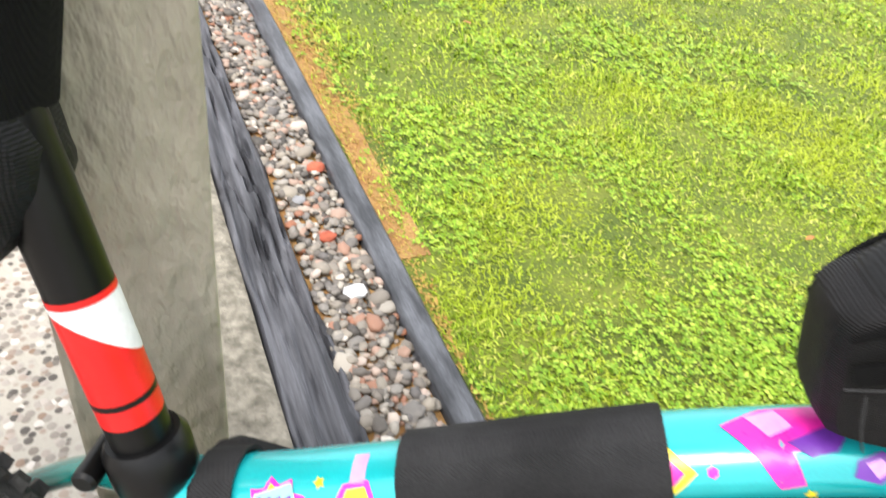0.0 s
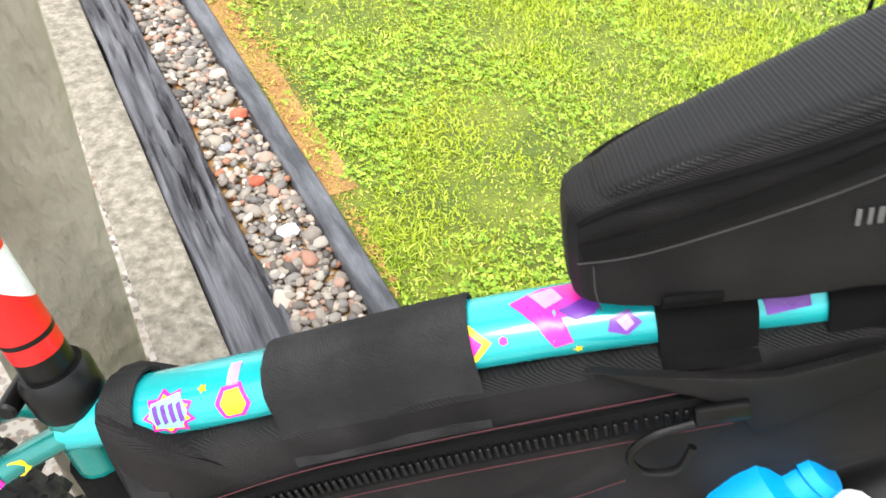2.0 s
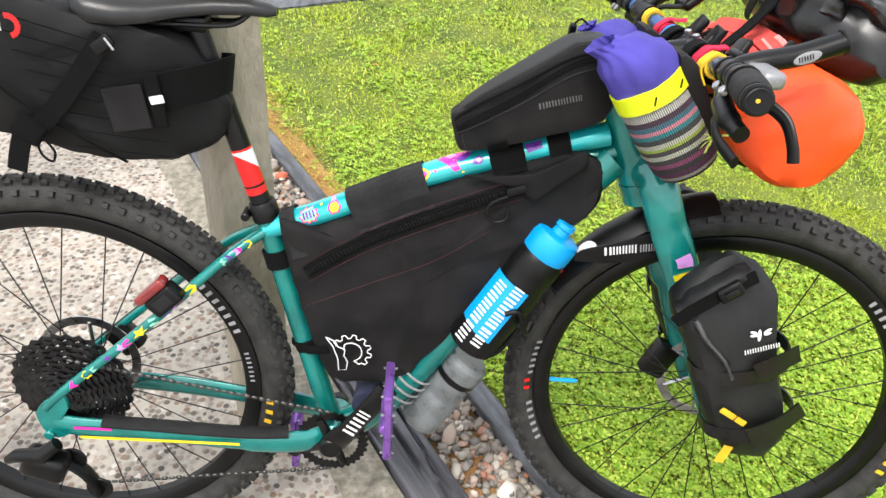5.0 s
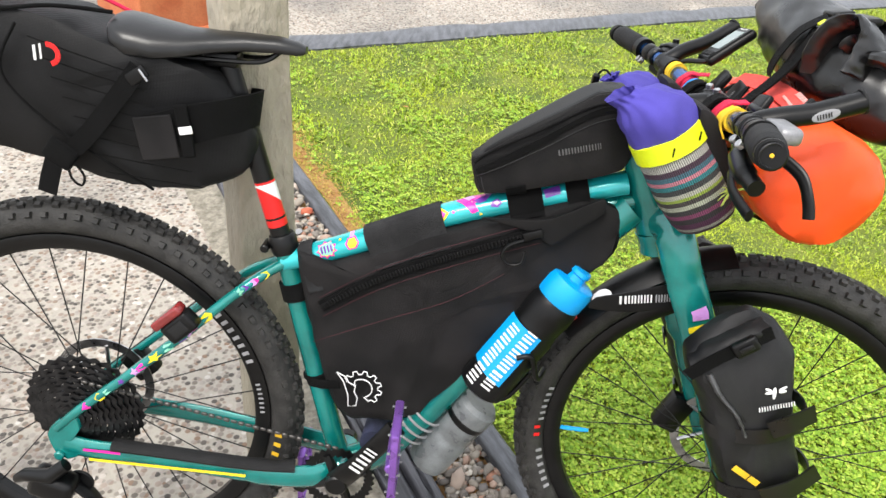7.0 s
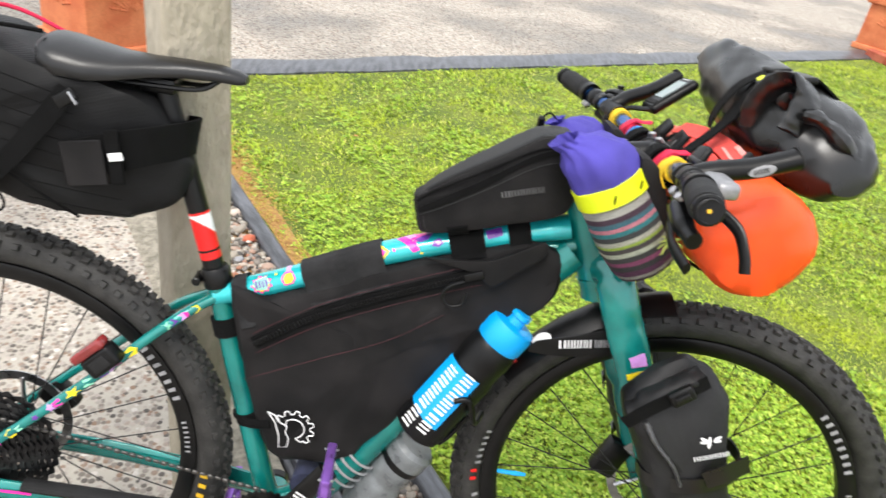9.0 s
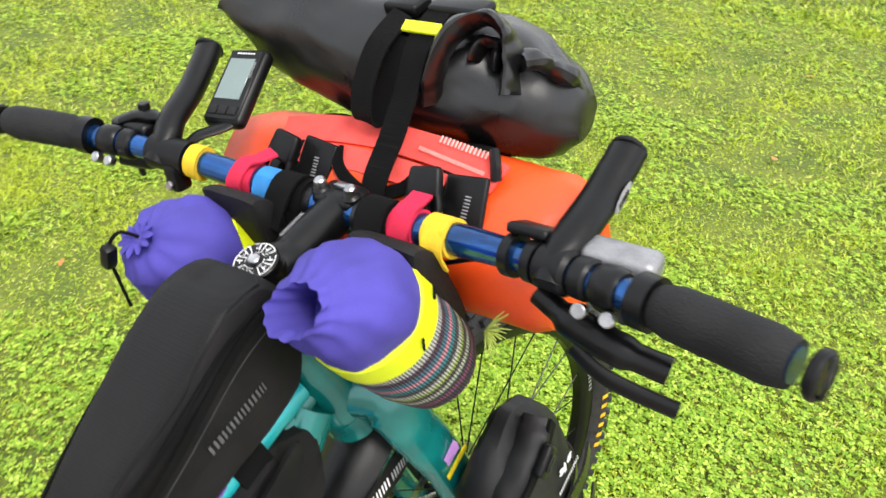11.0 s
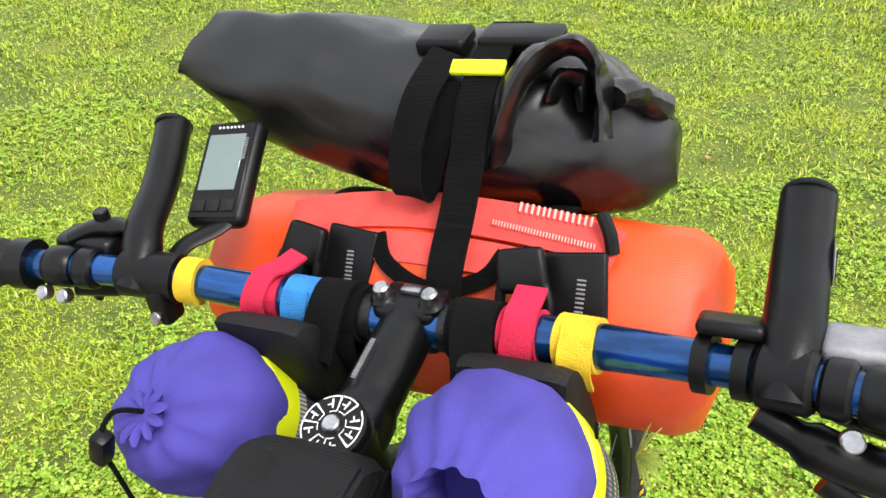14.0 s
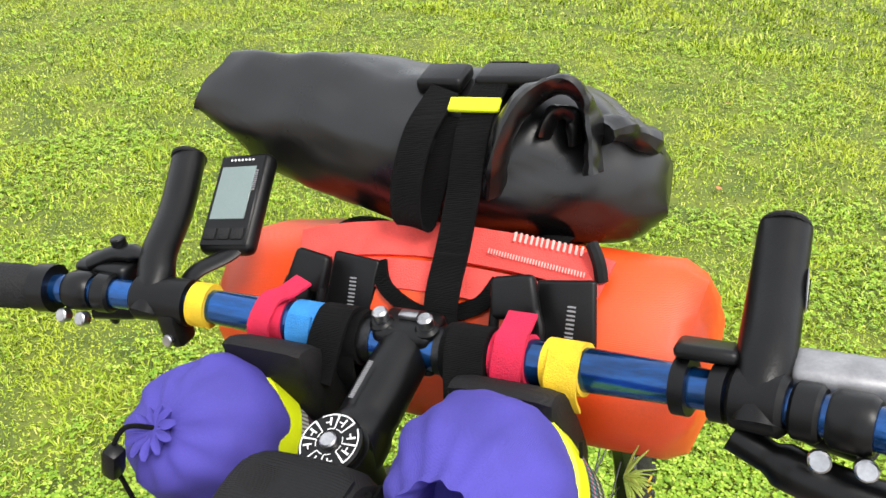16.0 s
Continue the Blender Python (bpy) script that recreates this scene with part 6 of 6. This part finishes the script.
part("print", glyph_bars((1.0625, -0.045, 1.0155), (-0.12, -1, -0.06), (0.75, 0, 0.5), 0.0075, [0.007, 0.007, 0.006, 0.007, 0.007, 0.007, 0.002], 0.0006), PALE_CORAL, gotcha)
part("print", glyph_bars((1.0528, -0.028, 1.0085), (-0.14, -1, -0.07), (0.75, 0, 0.5), 0.0042, [0.0035] * 17, 0.0006), PALE_CORAL, gotcha)

# black dry bag on top
dry = thing("dry_bag", "black coated roll-top dry bag strapped over the orange roll", "bag", (1.13, 0.03, 1.0))
SPINE = [(0.232, 1.100, 1.130, 0.006, 0.024, 35), (0.205, 1.106, 1.123, 0.018, 0.032, 35), (0.17, 1.119, 1.103, 0.038, 0.046, 30), (0.12, 1.134, 1.077, 0.061, 0.064, 20), (0.06, 1.144, 1.064, 0.072, 0.068, 10), (0.0, 1.152, 1.056, 0.076, 0.068, 5), (-0.05, 1.160, 1.047, 0.074, 0.064, 0), (-0.09, 1.170, 1.036, 0.066, 0.056, -5), (-0.12, 1.178, 1.026, 0.050, 0.042, -10), (-0.137, 1.184, 1.018, 0.026, 0.020, -10)]
bm = bmesh.new()
rings = []
ys = [s[0] for s in SPINE][::-1]
for k in range(49):
    y = 0.232 - (0.232 + 0.137) * k / 48
    val = [float(np.interp(y, ys, [s[j] for s in SPINE][::-1])) for j in range(1, 6)]
    x, z, ra, rb, tilt = val
    q = radians(tilt)
    row = []
    for i in range(48):
        a = 2 * math.pi * i / 48
        lx, lz = ra * math.cos(a), rb * math.sin(a)
        skew = 0.85 * max(0.0, min(1.0, (y - 0.09) / 0.12))
        z_low = -0.009
        row.append((x + lx * math.cos(q) - lz * math.sin(q) * -1, y - skew * lz, z + z_low + lx * math.sin(q) * -1 + lz * math.cos(q)))
    rings.append(ring(bm, row))
skin(bm, rings)
body = part("body", bm, VINYL, dry, wrinkle=(0.0075, (0.045, 0.085, 0.04), 6))
part("fold", tube(curve([(1.088, -0.026, 1.046), (1.084, -0.036, 1.084), (1.096, -0.050, 1.110), (1.112, -0.070, 1.118), (1.121, -0.086, 1.104), (1.116, -0.093, 1.080), (1.107, -0.096, 1.054)], 8), (0.0065, 0.021), 14, up=(0.85, 0.1, -0.45)), VINYL, dry, "rolled fold of coated fabric", wrinkle=(0.004, 0.022, 9))
part("fold", tube(curve([(1.106, -0.058, 1.080), (1.112, -0.066, 1.096), (1.118, -0.078, 1.092), (1.114, -0.080, 1.072)], 8), (0.005, 0.014), 12, up=(0.85, 0.1, -0.45)), VINYL, dry, "", wrinkle=(0.003, 0.016, 4))
part("fold", tube(curve([(1.118, -0.098, 1.080), (1.14, -0.110, 1.076), (1.165, -0.118, 1.060), (1.19, -0.120, 1.035)], 7), (0.014, 0.009), 12), VINYL, dry, "", wrinkle=(0.006, 0.025, 5))
part("main_strap", band(curve([(1.000, -0.006, 0.955), (1.012, -0.006, 0.99), (1.040, -0.008, 1.022), (1.064, -0.010, 1.055), (1.082, -0.014, 1.092), (1.110, -0.018, 1.114), (1.15, -0.02, 1.122), (1.20, -0.022, 1.092)], 8), 0.026, 0.003, (0, 1, 0)), WEBBING, dry, "black webbing strap")
part("strap_loop", band(curve([(1.104, 0.014, 1.116), (1.078, 0.026, 1.094), (1.062, 0.034, 1.064), (1.054, 0.036, 1.040), (1.054, 0.034, 1.026), (1.062, 0.030, 1.024), (1.070, 0.024, 1.042), (1.078, 0.016, 1.070), (1.092, 0.010, 1.100)], 8), 0.026, 0.0022, (0.12, 1, 0.1)), WEBBING, dry, "hanging strap loop")
part("yellow_tab", rbox((0.012, 0.040, 0.004), Matrix.Translation((1.094, -0.012, 1.108)) @ Matrix.Rotation(radians(-35), 4, "Y"), 0.001, 1), HIVIS, dry, "yellow webbing tab")
part("buckle", rbox((0.030, 0.038, 0.012), Matrix.Translation((1.122, 0.022, 1.119)) @ Matrix.Rotation(radians(-10), 4, "Y"), 0.004, 3), BLACK_PLASTIC, dry)
part("buckle", rbox((0.028, 0.060, 0.010), Matrix.Translation((1.128, -0.034, 1.119)) @ Matrix.Rotation(radians(-8), 4, "Y"), 0.004, 3), BLACK_PLASTIC, dry)
part("hook", tube(curve([(1.060, -0.105, 1.02), (1.05, -0.112, 1.012), (1.045, -0.115, 1.0)]), 0.005, 8), BLACK_PLASTIC, dry)

# fork bags
FBAG = [(0.975, 0.650), (1.005, 0.690), (1.048, 0.722), (1.090, 0.705), (1.125, 0.668), (1.140, 0.60), (1.165, 0.52), (1.198, 0.44), (1.205, 0.39), (1.175, 0.352), (1.125, 0.356), (1.085, 0.40), (1.050, 0.47), (1.020, 0.55), (0.985, 0.61)]
for s, lab in ((-1, "black roll-top fork bag with white bee mark"), (1, "black roll-top fork bag on the far fork leg")):
    t = thing("fork_bag", lab, "bag", (1.15, 0.11 * s, 0.35), group="fork bags")
    part("body", puff(FBAG, lambda x, z: 0.046 - 0.022 * min(1, max(0, (z - 0.60) / 0.12)), centre=0.118 * s, dense=6, insets=((1.0, 0.62), (0.9, 0.82), (0.62, 0.95), (0.3, 1.0))), FORKBAG, t, wrinkle=(0.0055, (0.035, 0.06, 0.05), 12 + s))
    part("roll_top", tube(curve([(0.978, 0.142 * s, 0.636), (1.008, 0.148 * s, 0.668), (1.040, 0.150 * s, 0.694), (1.066, 0.146 * s, 0.712)], 7), [(0.010, 0.016)] * 4 + [(0.013, 0.019)] * 14 + [(0.010, 0.015)] * 4, 16, up=(0, 1, 0)), FORKBAG, t, "rolled closure", wrinkle=(0.003, 0.02, 3))
    part("closure_strap", band(curve([(0.972, 0.158 * s, 0.622), (1.006, 0.166 * s, 0.660), (1.040, 0.168 * s, 0.688), (1.072, 0.163 * s, 0.708)], 6), 0.020, 0.003, (-0.6, 0, 0.8)), WEBBING, t)
    part("seam_fold", tube(curve([(1.002, 0.158 * s, 0.628), (1.020, 0.170 * s, 0.602), (1.052, 0.172 * s, 0.570), (1.074, 0.170 * s, 0.535)], 6), [(0.004, 0.010)] * 6 + [(0.003, 0.006)] * 13, 12, up=(0, 1, 0)), FORKBAG_WORN, t, "pale worn side fold", wrinkle=(0.002, 0.015, 8))
    part("buckle", rbox((0.036, 0.012, 0.024), Matrix.Translation((1.036, 0.172 * s, 0.686)) @ Matrix.Rotation(radians(-38), 4, "Y"), 0.004, 3), BLACK_PLASTIC, t)
    part("buckle_tongue", rbox((0.020, 0.004, 0.010), Matrix.Translation((1.036, 0.179 * s, 0.686)) @ Matrix.Rotation(radians(-38), 4, "Y"), 0.0015, 2), DARK_STEEL, t)
    for z, x0, x1 in ((0.535, 1.025, 1.172), (0.425, 1.068, 1.208)):
        pts = [V(x0, 0.118 * s, z - 0.012), V(x0 + 0.012, 0.150 * s, z - 0.012), V((x0 + x1) / 2, 0.172 * s, z + 0.002), V(x1 - 0.012, 0.155 * s, z + 0.022), V(x1, 0.118 * s, z + 0.03), V(x1 - 0.015, 0.08 * s, z + 0.024), V((x0 + x1) / 2, 0.068 * s, z), V(x0 + 0.012, 0.085 * s, z - 0.014)]
        part("strap", band(curve(pts, 6), 0.026, 0.003, (0.3, 0, -1)), VINYL, t, "black cinch strap")
    if s < 0:
        part("strap_end", band(curve([(1.105, -0.176, 0.552), (1.135, -0.178, 0.572), (1.165, -0.170, 0.585)]), 0.030, 0.003, (0.3, 0, -1)), VINYL, t)
        part("strap_end", band(curve([(1.125, -0.178, 0.428), (1.165, -0.178, 0.452), (1.20, -0.168, 0.480)]), 0.032, 0.003, (0.3, 0, -1)), VINYL, t)
        bee = V(1.098, -0.1685, 0.612)
        bm = bmesh.new()
        for dx, dz, ang, ln, wd in ((0, 0, 100, 0.022, 0.006), (-0.009, 0.004, 160, 0.013, 0.005), (-0.008, -0.001, 190, 0.012, 0.005), (0.010, 0.009, 40, 0.014, 0.005), (0.011, 0.004, 20, 0.012, 0.005)):
            a = radians(ang)
            m = Matrix.Translation(bee + V(dx, 0, dz)) @ Matrix.Rotation(-a, 4, "Y") @ Matrix.Diagonal((ln / 2, 0.0012, wd / 2, 1))
            bmesh.ops.create_uvsphere(bm, u_segments=10, v_segments=6, radius=1, matrix=m)
        part("logo", bm, WHITE, t, "white bee-like mark")
        part("print", glyph_bars((1.084, -0.1705, 0.578), (1, 0, 0.36), (-0.36, 0, 1), 0.008, [0.006] * 7, 0.001, 0.2), WHITE, t)
        part("gold_mark", glyph_bars((1.07, -0.170, 0.47), (0.8, 0, -0.5), (0.5, 0, 0.8), 0.010, [0.03, 0.02], 0.001), GOLD, t)
        part("gold_mark", glyph_bars((1.10, -0.170, 0.365), (0.3, 0, 1), (-1, 0, 0.3), 0.016, [0.035], 0.001), GOLD, t)

# mudguard
guard_t = thing("mudguard", "black plastic front mudguard with white print and sticker", "mudguard", (0.90, 0, 0.66))
bm = bmesh.new()
rows = []
for k in range(17):
    a = radians(146 - 44 * k / 16)
    r = 0.395 + 0.006 * math.sin(math.pi * k / 16)
    w = 0.038 if k > 3 else 0.026 + 0.004 * k
    row = []
    for i in range(9):
        f = -1 + 2 * i / 8
        rr = r - 0.020 * f * f
        row.append(HUB_F + V(rr * math.cos(a), w * f, rr * math.sin(a)))
    rows.append(ring(bm, row))
for a, b in zip(rows, rows[1:]):
    for i in range(8):
        bm.faces.new((a[i], a[i + 1], b[i + 1], b[i]))
ret = bmesh.ops.extrude_face_region(bm, geom=bm.faces[:])
for g in ret["geom"]:
    if isinstance(g, bmesh.types.BMVert):
        g.co += (g.co - HUB_F).normalized() * 0.0015
part("blade", bm, BLACK_PLASTIC, guard_t)
part("side_flap", puff([(0.840, 0.655), (0.848, 0.675), (0.90, 0.690), (0.965, 0.712), (0.972, 0.675), (0.91, 0.655)], 0.0012, centre=-0.041, dense=3), BLACK_PLASTIC, guard_t)
part("print", glyph_bars((0.885, -0.0435, 0.668), (1, 0, 0.16), (-0.16, 0, 1), 0.014, [0.012, 0.008, 0.008, 0.008, 0.008], 0.0008, 0.12), WHITE, guard_t)
part("print", glyph_bars((0.940, -0.0435, 0.677), (1, 0, 0.16), (-0.16, 0, 1), 0.013, [0.007, 0.007, 0.006, 0.006], 0.0008, 0.12), GREY_PRINT, guard_t)
stk = HUB_F + V(0.404 * math.cos(radians(133)), -0.02, 0.404 * math.sin(radians(133)))
bm = bmesh.new()
bmesh.ops.create_uvsphere(bm, u_segments=14, v_segments=8, radius=1, matrix=Matrix.Translation(stk + V(0, -0.008, -0.004)) @ Matrix.Rotation(radians(-40), 4, "Y") @ Matrix.Rotation(radians(35), 4, "X") @ Matrix.Diagonal((0.017, 0.013, 0.0015, 1)))
part("sticker", bm, WHITE, guard_t, "worn white sticker")
part("sticker", rbox((0.018, 0.018, 0.0015), Matrix.Translation(HUB_F + V(0.398 * math.cos(radians(142)), -0.02, 0.398 * math.sin(radians(142)))) @ Matrix.Rotation(radians(-52), 4, "Y"), 0.0005, 1), RED, guard_t, "small red sticker")

# bottles
b0, b1 = V(0.686, -0.032, 0.484), V(0.812, -0.032, 0.698)
bottle = thing("drink_bottle", "black squeeze bottle with blue panel and blue cap", "bottle", tuple(b0))
ax = (b1 - b0).normalized()
L = (b1 - b0).length


def bot(f):
    return b0 + ax * L * f


part("body", tube([bot(f) for f in (0, 0.02, 0.06, 0.55, 0.60, 0.66, 0.72, 0.80, 0.84)], [0.036, 0.042, 0.0435, 0.0435, 0.0405, 0.0405, 0.042, 0.041, 0.036], 32), BLACK_PLASTIC, bottle)
bside = V(0, 1, 0)
bw = ax.cross(bside).normalized()
bm = bmesh.new()
rows = []
for k in range(9):
    a = radians(-100 + 95 * k / 8)
    lo, hi = (0.16 + 0.035 * k / 8, 0.60 + 0.16 * k / 8)
    rows.append([bm.verts.new(bot(f) + (bside * math.sin(a) * 1.0 + bw * math.cos(a)) * 0.0440) for f in np.linspace(lo, min(hi, 0.60), 4)])
for a, b in zip(rows, rows[1:]):
    for i in range(3):
        bm.faces.new((a[i], a[i + 1], b[i + 1], b[i]))
part("blue_panel", bm, BOTTLE_BLUE, bottle, "bright blue printed panel")
for ang, lo in ((-78, 0.10), (-42, 0.06)):
    a = radians(ang)
    rad = bside * math.sin(a) + bw * math.cos(a)
    tang = bside * math.cos(a) - bw * math.sin(a)
    part("print", glyph_bars(bot(lo) + rad * 0.0448 - tang * 0.009, ax, tang, 0.0185, [0.012, 0.014, 0.018, 0.012, 0.013, 0.014, 0.014, 0.011], 0.0008, 0.14), WHITE, bottle)
lid = part("cap", tube([bot(f) for f in (0.83, 0.85, 0.95, 0.99, 1.0)], [0.038, 0.0400, 0.0400, 0.037, 0.030], 32), BOTTLE_BLUE, bottle, "bright blue screw cap")
part("spout", tube([bot(f) for f in (0.99, 1.04, 1.05, 1.08, 1.085)], [0.016, 0.014, 0.017, 0.016, 0.010], 20), BOTTLE_BLUE, lid)
part("cage", tube(curve([bot(0.42) + V(-0.005, -0.046, 0.0), bot(0.47) + V(0.012, -0.046, -0.008), bot(0.33) + V(0.045, -0.034, -0.024), bot(0.36) + V(0.056, 0.0, -0.032)]), 0.0045, 10), BLACK_PLASTIC, bike, "black bottle cage")
part("cage", tube(curve([bot(0.02) + V(-0.03, 0, 0.02), bot(-0.04), bot(0.02) + V(0.04, 0, -0.025), bot(0.3) + V(0.042, 0, -0.03)]), 0.0045, 10), BLACK_PLASTIC, bike)

f0, f1 = V(0.607, -0.005, 0.292), V(0.693, -0.005, 0.432)
flask = thing("water_flask", "smoky grey ribbed flask strapped under the down tube", "bottle", tuple(f0))
part("body", tube([f0.lerp(f1, f) for f in (0, 0.03, 0.1, 0.45, 0.48, 0.52, 0.55, 0.72)], [0.030, 0.036, 0.038, 0.038, 0.0355, 0.0355, 0.038, 0.037], 32), FLASK, flask)
part("cap", tube([f0.lerp(f1, f) for f in (0.72, 0.74, 0.92, 0.98, 1.0)], [0.0365, 0.0385, 0.0385, 0.036, 0.030], 32), BLACK_PLASTIC, flask)
part("cap_top", tube([f0.lerp(f1, f) for f in (0.80, 0.82, 0.96, 1.01)], [0.0388, 0.0392, 0.0392, 0.032], 32), FLASK, flask)
for f in (0.62, 0.66, 0.70, 0.74):
    part("bungee", tube([V(0.60, 0, 0.405).lerp(V(0.56, 0, 0.345), (f - 0.62) * 6) + (V(0, 1, 0) * math.cos(a) + V(0.80, 0, -0.6) * math.sin(a)) * 0.036 for a in (2 * math.pi * k / 24 for k in range(24))], 0.0022, 6, closed=True), GREY_PRINT, flask)
tool = thing("strap_roll", "small dark navy strap roll above the cranks", "strap", (0.52, -0.02, 0.33))
part("roll", tube([(0.515, -0.035, 0.345), (0.52, 0.035, 0.345)], [0.026, 0.026], 20), mat("navy_webbing", (0.02, 0.025, 0.06), 0.8, 0, 0.3, 40, 0.5, 700), tool)

# ---- gravel pebbles ----
pebble_meshes = []
rng = random.Random(21)
for k in range(6):
    bm = bmesh.new()
    bmesh.ops.create_icosphere(bm, subdivisions=1, radius=1.0)
    for v in bm.verts:
        v.co *= 1 + 0.28 * noise.noise(v.co * 1.3 + V(k * 5, 0, 0))
    pebble_meshes.append(shared_mesh("pebble", bm, PEBBLE, 70))
bed = bpy.data.objects["gravel_bed"]
ORIGIN[bed.name] = Vector()
allco, allidx, total = [], [], 0
base_co = [np.array([v.co[:] for v in me.vertices]) for me in pebble_meshes]
base_ix = [np.array([p.vertices[:] for p in me.polygons]) for me in pebble_meshes]
singles = 0
for k in range(4600):
    s = 0.679 + 0.139 * rng.random()
    u = -1.3 + 4.0 * rng.random() ** 1.05
    size = 0.0065 + 0.0075 * rng.random() ** 1.8
    if rng.random() < 0.03:
        size *= 1.9
    z = -0.026 + size * 0.3 + 0.012 * rng.random()
    m = Matrix.Translation(V(s, u, z)) @ Euler((rng.uniform(-0.5, 0.5), rng.uniform(-0.5, 0.5), rng.uniform(0, 6.28))).to_matrix().to_4x4() @ Matrix.Diagonal((size * 1.35, size * rng.uniform(0.8, 1.1), size * rng.uniform(0.55, 0.75), 1))
    j = rng.randrange(6)
    if singles < 290 and 0.35 < u < 0.95 and size > 0.0075:
        share("pebble", pebble_meshes[j], bed, m)
        singles += 1
    else:
        mm = np.array(m)
        allco.append(base_co[j] @ mm[:3, :3].T + mm[:3, 3])
        allidx.append(base_ix[j] + total)
        total += len(base_co[j])
me = bpy.data.meshes.new("pebbles")
me.from_pydata(np.concatenate(allco).tolist(), [], np.concatenate(allidx).tolist())
me.polygons.foreach_set("use_smooth", [True] * len(me.polygons))
me.materials.append(PEBBLE)
rest = new("pebbles", me)
rest.parent = bed
tagged(rest, "small mixed grey and brown river pebbles", kind="stuff")
# three red scoria lumps and one pale stone stand out
for s, u, size, material, name in ((0.796, 1.108, 0.024, BRICK, "scoria_lump"), (0.751, 0.852, 0.021, BRICK, "scoria_lump"), (0.757, 0.674, 0.026, WHITE, "pale_stone"), (0.7245, 0.992, 0.016, GREY_PRINT, "grey_stone")):
    bm = bmesh.new()
    bmesh.ops.create_icosphere(bm, subdivisions=2, radius=1.0)
    for v in bm.verts:
        v.co *= 1 + 0.3 * noise.noise(v.co * 1.6 + V(s * 40, u * 9, 0))
    bm.transform(Matrix.Translation(V(s, u, -0.008)) @ Matrix.Diagonal((size, size * 0.75, size * 0.55, 1)))
    part(name, bm, material, bed)
